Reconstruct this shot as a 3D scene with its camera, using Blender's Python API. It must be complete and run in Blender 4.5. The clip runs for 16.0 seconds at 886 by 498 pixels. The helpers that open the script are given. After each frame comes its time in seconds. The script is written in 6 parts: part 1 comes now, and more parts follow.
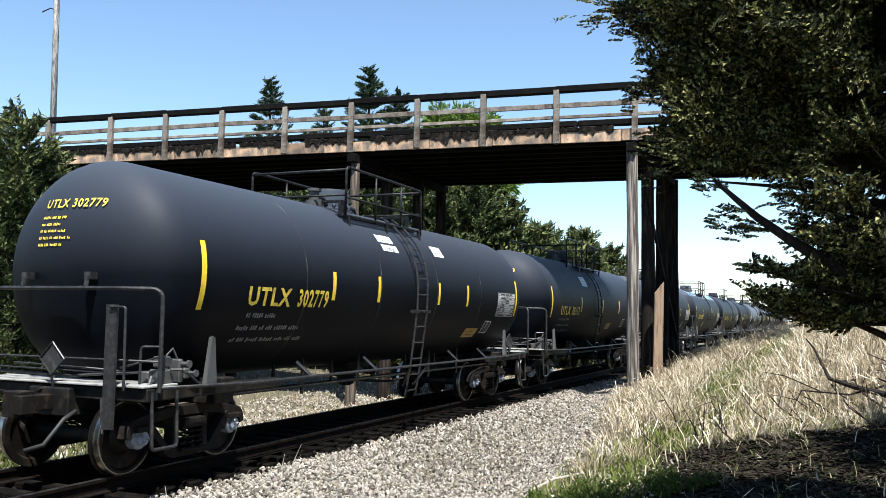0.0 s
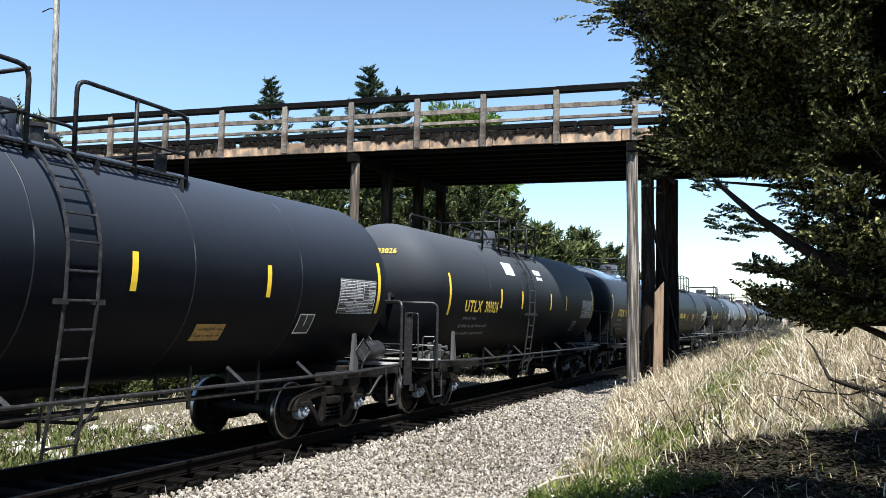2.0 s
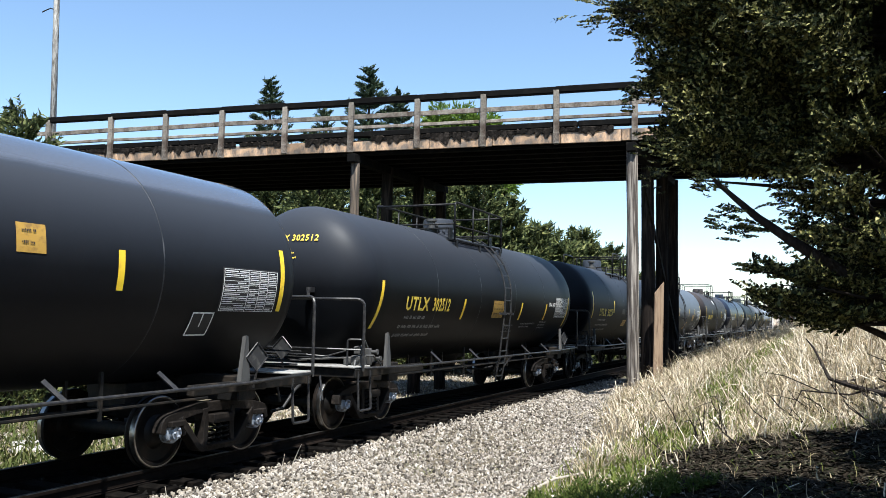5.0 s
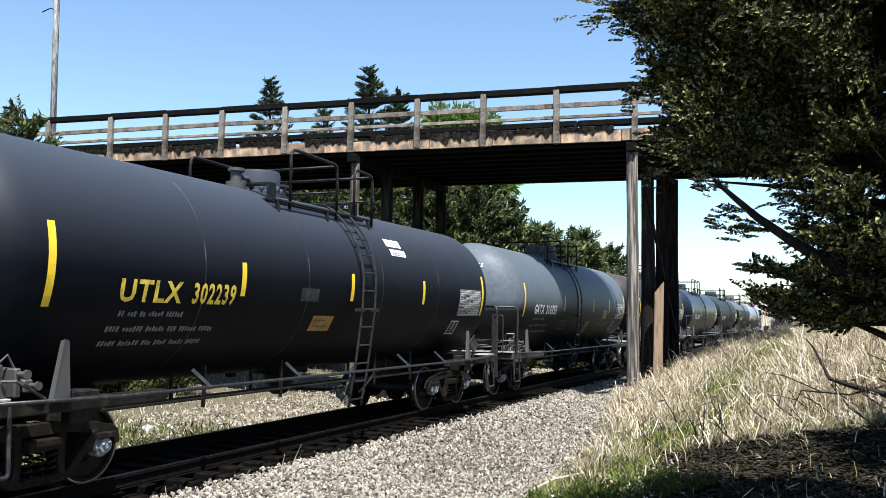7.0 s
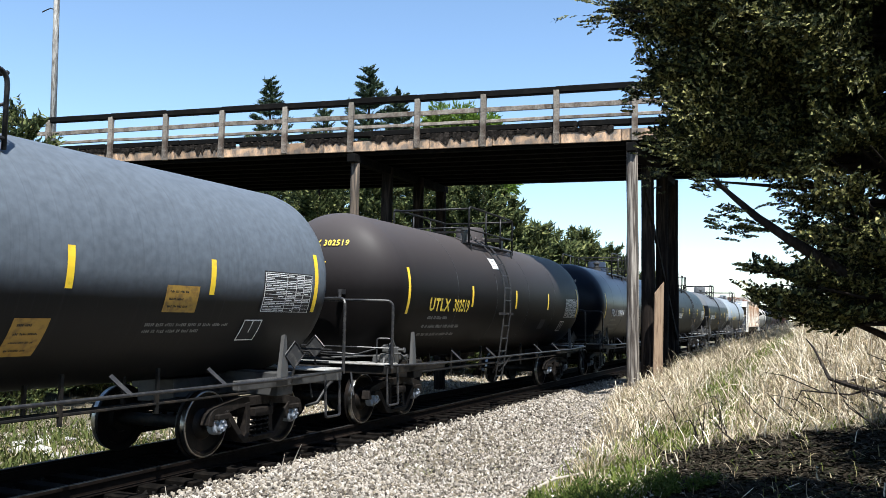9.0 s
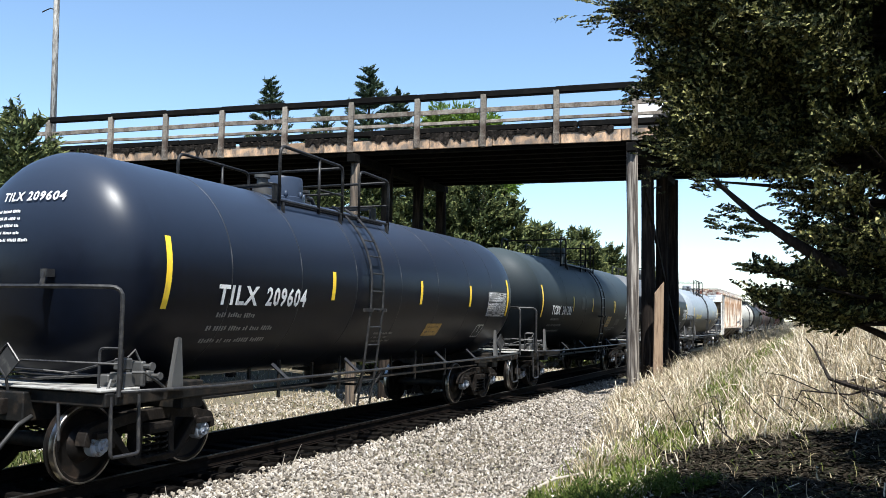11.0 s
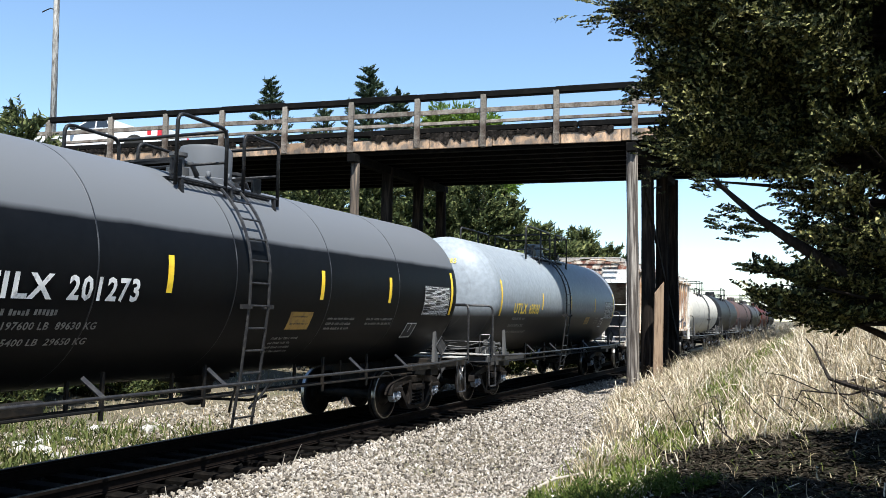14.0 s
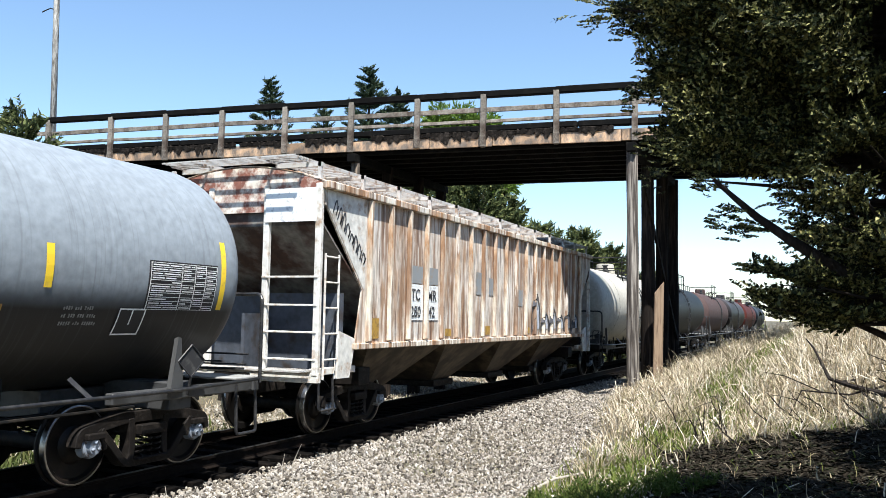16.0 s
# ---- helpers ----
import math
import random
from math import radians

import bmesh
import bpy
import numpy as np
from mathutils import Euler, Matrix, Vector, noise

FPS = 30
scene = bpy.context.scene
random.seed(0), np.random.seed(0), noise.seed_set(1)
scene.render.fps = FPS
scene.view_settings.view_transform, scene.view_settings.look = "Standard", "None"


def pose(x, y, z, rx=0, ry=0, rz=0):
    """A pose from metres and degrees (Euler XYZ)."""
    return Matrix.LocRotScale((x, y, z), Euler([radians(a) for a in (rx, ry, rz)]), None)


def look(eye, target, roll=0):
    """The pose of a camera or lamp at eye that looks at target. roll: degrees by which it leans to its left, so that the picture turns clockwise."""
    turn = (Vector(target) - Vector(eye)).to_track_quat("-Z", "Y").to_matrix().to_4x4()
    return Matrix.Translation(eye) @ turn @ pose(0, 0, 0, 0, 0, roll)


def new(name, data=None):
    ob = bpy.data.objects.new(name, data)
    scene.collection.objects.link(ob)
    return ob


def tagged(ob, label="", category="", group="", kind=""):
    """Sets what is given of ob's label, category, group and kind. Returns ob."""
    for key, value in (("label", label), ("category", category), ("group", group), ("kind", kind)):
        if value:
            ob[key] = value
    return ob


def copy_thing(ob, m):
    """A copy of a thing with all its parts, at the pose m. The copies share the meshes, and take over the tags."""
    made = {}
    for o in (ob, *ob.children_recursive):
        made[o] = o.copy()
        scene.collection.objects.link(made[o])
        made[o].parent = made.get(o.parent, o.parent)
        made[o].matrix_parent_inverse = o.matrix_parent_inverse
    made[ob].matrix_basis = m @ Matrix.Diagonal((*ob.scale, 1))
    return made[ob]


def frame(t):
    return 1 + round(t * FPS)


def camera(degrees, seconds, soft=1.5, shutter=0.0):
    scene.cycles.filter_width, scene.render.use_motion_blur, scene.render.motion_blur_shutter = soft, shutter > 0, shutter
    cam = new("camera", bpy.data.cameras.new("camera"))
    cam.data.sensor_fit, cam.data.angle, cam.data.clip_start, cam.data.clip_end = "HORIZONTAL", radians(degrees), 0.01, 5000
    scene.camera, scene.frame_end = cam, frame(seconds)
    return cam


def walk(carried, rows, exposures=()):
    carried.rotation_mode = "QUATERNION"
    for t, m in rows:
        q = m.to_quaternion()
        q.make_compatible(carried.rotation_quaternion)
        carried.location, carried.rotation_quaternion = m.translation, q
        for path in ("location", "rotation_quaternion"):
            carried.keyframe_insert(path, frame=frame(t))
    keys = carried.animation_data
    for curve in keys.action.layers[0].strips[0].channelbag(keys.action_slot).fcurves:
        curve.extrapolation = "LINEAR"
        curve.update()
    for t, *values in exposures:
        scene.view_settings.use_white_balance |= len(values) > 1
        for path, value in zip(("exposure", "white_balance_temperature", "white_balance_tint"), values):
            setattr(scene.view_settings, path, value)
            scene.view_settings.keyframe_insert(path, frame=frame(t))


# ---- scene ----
cam = camera(53.96, 16.0, soft=0.75)
EYE = (0.0, 0.0, 2.0035)
AIM = look(EYE, (EYE[0] - 40.150, EYE[1] + 91.261, EYE[2] + 7.703), 0.9625)
walk(cam, [(0.0, AIM), (16.0, AIM)], exposures=[(0.0, 1.22, 6120, 8), (16.0, 1.22, 6120, 8)])

# ---- light: high clear sun from behind the camera, blue sky
SUN = Vector((0.30, -0.42, 1.0)).normalized()
world = bpy.data.worlds.new("world")
scene.world = world
world.use_nodes = True
wn = world.node_tree.nodes
sky = wn.new("ShaderNodeTexSky")
sky.sky_type = "NISHITA"
sky.sun_disc = False
sky.sun_elevation = math.asin(SUN.z)
sky.sun_rotation = math.atan2(SUN.x, SUN.y)
sky.altitude = 100
sky.air_density = 1.0
sky.dust_density = 0.2
sky.ozone_density = 1.0
wn["Background"].inputs[1].default_value = 0.090
tint = wn.new("ShaderNodeMix")
tint.data_type, tint.blend_type = "RGBA", "MULTIPLY"
tint.inputs[0].default_value = 1.0
tint.inputs[7].default_value = (0.97, 1.0, 1.01, 1)
world.node_tree.links.new(sky.outputs[0], tint.inputs[6])
world.node_tree.links.new(tint.outputs[2], wn["Background"].inputs[0])
sun = new("sun", bpy.data.lights.new("sun", "SUN"))
sun.data.energy, sun.data.angle, sun.data.color = 5.0, radians(0.53), (1.0, 0.95, 0.87)
sun.matrix_world = look(SUN * 100, (0, 0, 0))


# ---- materials
def material(name, color, rough=0.6, metal=0.0, spots=None, scale=6.0, amount=0.5, bump=0.0, bump_scale=40.0,
             vary=0.0, island=0.0, stretch=(1, 1, 1), spec=0.5, grain=0.0, grain_scale=60.0):
    """Painted or natural surface: base colour, second colour in noise patches, fine grain, bump, and change from piece to piece."""
    m = bpy.data.materials.new(name)
    m.use_nodes = True
    n, l = m.node_tree.nodes, m.node_tree.links
    b = n["Principled BSDF"]
    b.inputs["Roughness"].default_value, b.inputs["Metallic"].default_value = rough, metal
    b.inputs["Specular IOR Level"].default_value = spec
    co = n.new("ShaderNodeTexCoord")
    mp = n.new("ShaderNodeMapping")
    mp.inputs["Scale"].default_value = stretch
    l.new(co.outputs["Object"], mp.inputs[0])
    rgb = n.new("ShaderNodeRGB")
    rgb.outputs[0].default_value = (*color, 1)
    out = rgb.outputs[0]
    if spots:
        ns = n.new("ShaderNodeTexNoise")
        ns.inputs["Scale"].default_value, ns.inputs["Detail"].default_value, ns.inputs["Roughness"].default_value = scale, 6, 0.62
        l.new(mp.outputs[0], ns.inputs[0])
        ramp = n.new("ShaderNodeMapRange")
        ramp.inputs[1].default_value, ramp.inputs[2].default_value = 0.62 - 0.3 * amount, 0.78 - 0.3 * amount
        l.new(ns.outputs[0], ramp.inputs[0])
        mx = n.new("ShaderNodeMix")
        mx.data_type = "RGBA"
        l.new(ramp.outputs[0], mx.inputs[0])
        l.new(out, mx.inputs[6])
        mx.inputs[7].default_value = (*spots, 1)
        out = mx.outputs[2]
    if grain:
        ng = n.new("ShaderNodeTexNoise")
        ng.inputs["Scale"].default_value, ng.inputs["Detail"].default_value = grain_scale, 4
        l.new(mp.outputs[0], ng.inputs[0])
        mr = n.new("ShaderNodeMapRange")
        mr.inputs[1].default_value, mr.inputs[2].default_value = 0.3, 0.7
        mr.inputs[3].default_value, mr.inputs[4].default_value = 1 - grain, 1 + grain
        l.new(ng.outputs[0], mr.inputs[0])
        hs = n.new("ShaderNodeHueSaturation")
        l.new(mr.outputs[0], hs.inputs["Value"])
        l.new(out, hs.inputs["Color"])
        out = hs.outputs[0]
    if vary or island:
        src = n.new("ShaderNodeObjectInfo").outputs["Random"] if vary else n.new("ShaderNodeNewGeometry").outputs["Random Per Island"]
        mr = n.new("ShaderNodeMapRange")
        mr.inputs[3].default_value, mr.inputs[4].default_value = 1 - (vary or island), 1 + (vary or island)
        l.new(src, mr.inputs[0])
        hs = n.new("ShaderNodeHueSaturation")
        l.new(mr.outputs[0], hs.inputs["Value"])
        l.new(out, hs.inputs["Color"])
        out = hs.outputs[0]
    l.new(out, b.inputs["Base Color"])
    if bump:
        nb = n.new("ShaderNodeTexNoise")
        nb.inputs["Scale"].default_value, nb.inputs["Detail"].default_value = bump_scale, 5
        l.new(mp.outputs[0], nb.inputs[0])
        bp = n.new("ShaderNodeBump")
        bp.inputs["Strength"].default_value, bp.inputs["Distance"].default_value = bump, 0.02
        l.new(nb.outputs[0], bp.inputs["Height"])
        l.new(bp.outputs[0], b.inputs["Normal"])
    return m


def blend_material(name, stops, rough=0.8, translucent=0.0):
    """Colours picked at random for each island of the mesh."""
    m = bpy.data.materials.new(name)
    m.use_nodes = True
    n, l = m.node_tree.nodes, m.node_tree.links
    b = n["Principled BSDF"]
    b.inputs["Roughness"].default_value = rough
    b.inputs["Specular IOR Level"].default_value = 0.1
    geo = n.new("ShaderNodeNewGeometry")
    ramp = n.new("ShaderNodeValToRGB")
    el = ramp.color_ramp.elements
    el[0].position, el[0].color = 0.0, (*stops[0], 1)
    el[1].position, el[1].color = 1.0, (*stops[-1], 1)
    for i, c in enumerate(stops[1:-1]):
        e = el.new((i + 1) / (len(stops) - 1))
        e.color = (*c, 1)
    l.new(geo.outputs["Random Per Island"], ramp.inputs[0])
    l.new(ramp.outputs[0], b.inputs["Base Color"])
    if translucent:
        tr = n.new("ShaderNodeBsdfTranslucent")
        mix = n.new("ShaderNodeMixShader")
        mix.inputs[0].default_value = translucent
        l.new(ramp.outputs[0], tr.inputs[0])
        l.new(b.outputs[0], mix.inputs[1])
        l.new(tr.outputs[0], mix.inputs[2])
        l.new(mix.outputs[0], n["Material Output"].inputs[0])
    return m


STEEL = material("grimy_black_steel", (0.007, 0.007, 0.007), 0.6, spots=(0.0245, 0.0196, 0.0154), scale=5, amount=0.5, bump=0.15, bump_scale=30, spec=0.15)
PIPE = material("worn_grey_black_pipe", (0.017, 0.017, 0.0185), 0.4, spots=(0.040, 0.038, 0.036), scale=14, amount=0.5, spec=0.3)
WHEEL = material("brown_black_wheel_steel", (0.0056, 0.0049, 0.00455), 0.5, spots=(0.0196, 0.014, 0.0105), scale=4, amount=0.4, spec=0.15)
TREAD = material("polished_wheel_tread", (0.35, 0.34, 0.33), 0.28, metal=1.0, spots=(0.2, 0.18, 0.16), scale=9)
TOP_PIPE = material("black_platform_pipe", (0.009, 0.009, 0.0095), 0.45, spots=(0.03, 0.029, 0.028), scale=14, amount=0.45, spec=0.2)
AXLE_CAP = material("grey_blue_axle_cap", (0.224, 0.252, 0.294), 0.45, spots=(0.056, 0.042, 0.035), scale=12, amount=0.35)
RUSTY = material("rusty_cast_iron", (0.0084, 0.00665, 0.0056), 0.7, spots=(0.028, 0.0224, 0.0182), scale=7, amount=0.35, bump=0.25, spec=0.15)
DECK_PLATE = material("bare_galvanised_plate", (0.30, 0.295, 0.28), 0.5, spots=(0.12, 0.10, 0.085), scale=6, amount=0.35)
GUSSET = material("dusty_grey_plate", (0.0525, 0.0518, 0.0504), 0.6, spots=(0.028, 0.0273, 0.0259), scale=3, amount=0.4)
YELLOW = material("yellow_reflective_strip", (0.86, 0.58, 0.03), 0.4, spots=(0.62, 0.4, 0.05), scale=9, amount=0.25)
YELLOW_INK = material("yellow_stencil_paint", (0.8, 0.58, 0.06), 0.5, spots=(0.35, 0.26, 0.06), scale=12, amount=0.4)
WHITE_INK = material("white_stencil_paint", (0.78, 0.78, 0.76), 0.5, spots=(0.4, 0.4, 0.4), scale=12, amount=0.3)
GREY_INK = material("faded_grey_stencil_paint", (0.21, 0.21, 0.203), 0.6, spots=(0.098, 0.098, 0.098), scale=14, amount=0.5)
ORANGE_INK = material("orange_sign_panel", (0.40, 0.235, 0.04), 0.5, spots=(0.24, 0.14, 0.035), scale=10, amount=0.5)
PLACARD = material("faded_placard", (0.03, 0.03, 0.031), 0.5, spots=(0.075, 0.072, 0.068), scale=7, amount=0.3, spec=0.15)
PANEL_BLACK = material("black_data_panel", (0.03, 0.03, 0.03), 0.4, spec=0.15)


def tank_paint(name, color, rough, top=None, top_z=9.0, low=None, low_z=-9.0, streak=0.0, gloss_top=False, dirt=(0.012, 0.0115, 0.0115), spec=0.08, top_light=None):
    """Tank paint with faint dirt and streaks; where given sunlight painted into the upper half, a paler upper or a
    darker lower part.
    """
    m = material(name, color, rough, spots=tuple(0.9 * c + 0.1 * d for c, d in zip(color, dirt)), scale=1.3, amount=0.5, stretch=(1, 1, 1), grain=0.14, grain_scale=9, spec=spec)
    n, l = m.node_tree.nodes, m.node_tree.links
    b = n["Principled BSDF"]
    link = b.inputs["Base Color"].links[0]
    out = link.from_socket
    co = n.new("ShaderNodeTexCoord")
    sep = n.new("ShaderNodeSeparateXYZ")
    l.new(co.outputs["Object"], sep.inputs[0])
    wob = n.new("ShaderNodeTexNoise")
    wob.inputs["Scale"].default_value, wob.inputs["Detail"].default_value = 1.8, 5
    l.new(co.outputs["Object"], wob.inputs[0])

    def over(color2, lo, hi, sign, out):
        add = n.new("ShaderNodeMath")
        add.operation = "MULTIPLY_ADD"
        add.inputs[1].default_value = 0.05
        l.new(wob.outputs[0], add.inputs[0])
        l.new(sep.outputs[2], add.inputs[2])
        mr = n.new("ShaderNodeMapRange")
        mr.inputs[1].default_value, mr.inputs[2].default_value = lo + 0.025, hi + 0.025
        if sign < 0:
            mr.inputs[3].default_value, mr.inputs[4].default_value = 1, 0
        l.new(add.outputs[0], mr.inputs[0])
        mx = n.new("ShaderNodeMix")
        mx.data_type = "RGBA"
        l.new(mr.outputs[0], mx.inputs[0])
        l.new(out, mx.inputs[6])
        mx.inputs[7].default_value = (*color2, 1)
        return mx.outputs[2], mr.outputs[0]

    # sunlight on the tank's upper half, put into the colour by height
    if top_light:
        out, _ = over(top_light, 2.45, 4.1, 1, out)
    if top:
        out, _ = over(top, top_z - 0.04, top_z + 0.04, 1, out)
    # darker colour below low_z, eased in over 0.3 m
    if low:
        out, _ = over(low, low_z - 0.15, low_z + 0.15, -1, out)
    if streak:
        mp = n.new("ShaderNodeMapping")
        mp.inputs["Scale"].default_value = (0.4, 14.0, 0.35)
        l.new(co.outputs["Object"], mp.inputs[0])
        ns = n.new("ShaderNodeTexNoise")
        ns.inputs["Scale"].default_value, ns.inputs["Detail"].default_value = 1.6, 5
        l.new(mp.outputs[0], ns.inputs[0])
        mr = n.new("ShaderNodeMapRange")
        mr.inputs[1].default_value, mr.inputs[2].default_value = 0.55, 0.72
        mr.inputs[3].default_value, mr.inputs[4].default_value = 0.0, streak
        l.new(ns.outputs[0], mr.inputs[0])
        mx = n.new("ShaderNodeMix")
        mx.data_type = "RGBA"
        l.new(mr.outputs[0], mx.inputs[0])
        l.new(out, mx.inputs[6])
        mx.inputs[7].default_value = (*dirt, 1)
        out = mx.outputs[2]
    l.new(out, b.inputs["Base Color"])
    if gloss_top:
        _, mask = over((0, 0, 0), 3.45, 3.6, 1, out)
        mr = n.new("ShaderNodeMapRange")
        mr.inputs[3].default_value, mr.inputs[4].default_value = rough, 0.16
        l.new(mask, mr.inputs[0])
        l.new(mr.outputs[0], b.inputs["Roughness"])
        b.inputs["Coat Roughness"].default_value = 0.09
        l.new(mask, b.inputs["Coat Weight"])
    return m


# ---- building helpers
def part(name, bm, mat, parent, label=""):
    """Links a bmesh (or a mesh that is shared) as one object under a thing or part."""
    if isinstance(bm, bmesh.types.BMesh):
        me = bpy.data.meshes.new(name)
        bm.to_mesh(me)
        bm.free()
    else:
        me = bm
    ob = new(name, me)
    if not me.materials:
        me.materials.append(mat)
    if me.materials[0] != mat:
        ob.material_slots[0].link = "OBJECT"
        ob.material_slots[0].material = mat
    ob.parent = parent
    if label:
        tagged(ob, label)
    return ob


def empty(name, m, label, category, group="", kind=""):
    ob = new(name)
    ob.matrix_world = m
    return tagged(ob, label, category, group, kind)


def box(bm, x0, x1, y0, y1, z0, z1, m=None):
    v = [bm.verts.new((x, y, z)) for x in (x0, x1) for y in (y0, y1) for z in (z0, z1)]
    if m is not None:
        for q in v:
            q.co = m @ q.co
    for a in ((0, 1, 3, 2), (4, 6, 7, 5), (0, 4, 5, 1), (2, 3, 7, 6), (0, 2, 6, 4), (1, 5, 7, 3)):
        bm.faces.new([v[i] for i in a])
    return v


def tube(bm, points, r, seg=8, close=True, taper=None):
    """A pipe along points."""
    pts = [Vector(p) for p in points]
    rings = []
    side = None
    for i, p in enumerate(pts):
        d = (pts[min(i + 1, len(pts) - 1)] - pts[max(i - 1, 0)]).normalized()
        if side is None:
            side = d.cross(Vector((0.31, 0.17, 0.93)))
        side = (side - d * side.dot(d)).normalized()
        up = d.cross(side)
        k = r if taper is None else r + (taper - r) * i / (len(pts) - 1)
        rings.append([bm.verts.new(p + (side * math.cos(a) + up * math.sin(a)) * k) for a in (2 * math.pi * j / seg for j in range(seg))])
    for a, b in zip(rings, rings[1:]):
        for j in range(seg):
            bm.faces.new((a[j], a[(j + 1) % seg], b[(j + 1) % seg], b[j]))
    if close:
        bm.faces.new(rings[0][::-1])
        bm.faces.new(rings[-1])


def arc(points, r, n=4):
    """Rounds the inner corners of a line of points."""
    pts = [Vector(p) for p in points]
    out = [pts[0]]
    for a, b, c in zip(pts, pts[1:], pts[2:]):
        u, v = (a - b).normalized(), (c - b).normalized()
        p, q = b + u * r, b + v * r
        for i in range(n + 1):
            t = i / n
            out.append((1 - t) ** 2 * p + 2 * t * (1 - t) * b + t * t * q)
    return out + [pts[-1]]


def lathe(bm, profile, axis="y", seg=48):
    """Turns (distance along the axis, radius) round the axis."""
    rings = []
    for d, r in profile:
        ring = []
        for j in range(seg):
            a = 2 * math.pi * j / seg
            c, s = r * math.cos(a), r * math.sin(a)
            ring.append(bm.verts.new((c, d, s) if axis == "y" else (d, c, s) if axis == "x" else (c, s, d)))
        rings.append(ring)
    for a, b in zip(rings, rings[1:]):
        for j in range(seg):
            bm.faces.new((a[j], a[(j + 1) % seg], b[(j + 1) % seg], b[j]))
    bm.faces.new(rings[0][::-1])
    bm.faces.new(rings[-1])
    bmesh.ops.recalc_face_normals(bm, faces=bm.faces)


def smooth(bm, angle=40):
    for f in bm.faces:
        f.smooth = True
    for e in bm.edges:
        if len(e.link_faces) == 2 and e.calc_face_angle(0) > radians(angle):
            e.smooth = False
    return bm


CACHE = {}


def shared(key, build):
    if key not in CACHE:
        bm = build()
        me = bpy.data.meshes.new(key.split("|")[0])
        bm.to_mesh(me)
        bm.free()
        CACHE[key] = me
    return CACHE[key]


def mesh_from(name, verts, faces):
    me = bpy.data.meshes.new(name)
    me.from_pydata(verts, [], faces)
    return me


def letters(text, size, spread=1.0, bold=0.022):
    """Flat triangles of a line of writing in Blender's own font, x to the right, y up, and its width."""
    cu = bpy.data.curves.new("writing", "FONT")
    cu.body, cu.size, cu.resolution_u, cu.space_character = text, size, 2, spread
    cu.offset = bold * size
    ob = new("writing", cu)
    me = bpy.data.meshes.new_from_object(ob)
    v = [(p.co.x, p.co.y) for p in me.vertices]
    f = [tuple(p.vertices) for p in me.polygons]
    bpy.data.objects.remove(ob)
    bpy.data.meshes.remove(me)
    bpy.data.curves.remove(cu)
    return v, f, max(p[0] for p in v)


TRACK_X = -8.7225
RADIUS, AXIS_Z = 1.47, 2.525
HALF, HEAD = 6.30, 0.78
TOP = AXIS_Z + RADIUS - 4.24


def on_tank(u, a, lift=0.012):
    """A point on the near side of the tank: u metres along it, a metres up round it from its widest line."""
    t = (a + 0.222) / RADIUS
    return ((RADIUS + lift) * math.cos(t), u, AXIS_Z + (RADIUS + lift) * math.sin(t))


def on_head(x, z, lift=0.015):
    """A point on the head that faces the camera."""
    r2 = min(0.96, (x * x + (z - AXIS_Z) ** 2) / RADIUS ** 2)
    return (x, -HALF - HEAD * math.sqrt(1 - r2) - lift, z)


def wrap(name, verts, faces, place, mat, parent, label=""):
    me = mesh_from(name, [place(*v) for v in verts], faces)
    return part(name, me, mat, parent, label)


def patch(u0, u1, a0, a1, n=5):
    """A rectangle on the tank, split in rows so that it bends."""
    v = [(u, a0 + (a1 - a0) * i / n) for i in range(n + 1) for u in (u0, u1)]
    f = [(2 * i, 2 * i + 1, 2 * i + 3, 2 * i + 2) for i in range(n)]
    return v, f


def bars(lines, u0, a0, height, gap, rng, width):
    """Rows of unreadable small writing as bars of word length."""
    v, f = [], []
    for i in range(lines):
        u, a = u0, a0 - i * gap
        end = u0 + width * rng.uniform(0.6, 1.0)
        w = height * 0.5
        while u < end:
            for g in range(rng.randrange(2, 7)):
                k = len(v)
                lo, hi = a + height * rng.choice((0, 0, 0.1)), a + height * rng.choice((1, 1, 0.75))
                v += [(u, lo), (u + w, lo), (u + w, hi), (u, hi)]
                f.append((k, k + 1, k + 2, k + 3))
                u += w * 1.45
            u += w * 1.3
    return v, f

FRONT = 6.13


# ---- the train: parts that the cars share
def beam(bm, p, q, w, h):
    """A bar from p to q, w wide across the track and h high."""
    p, q = Vector(p), Vector(q)
    d = (q - p).normalized()
    side = Vector((1, 0, 0)) if abs(d.x) < 0.9 else Vector((0, 1, 0))
    side = (side - d * side.dot(d)).normalized()
    up = d.cross(side)
    v = [bm.verts.new(c + side * (w / 2) * a + up * (h / 2) * b) for c in (p, q) for a in (-1, 1) for b in (-1, 1)]
    for f in ((0, 1, 3, 2), (4, 6, 7, 5), (0, 4, 5, 1), (2, 3, 7, 6), (0, 2, 6, 4), (1, 5, 7, 3)):
        bm.faces.new([v[i] for i in f])


def bevelled(bm, w=0.012, seg=1):
    bmesh.ops.bevel(bm, geom=list(bm.edges), offset=w, segments=seg, affect="EDGES", clamp_overlap=True)
    bmesh.ops.recalc_face_normals(bm, faces=bm.faces)
    return bm


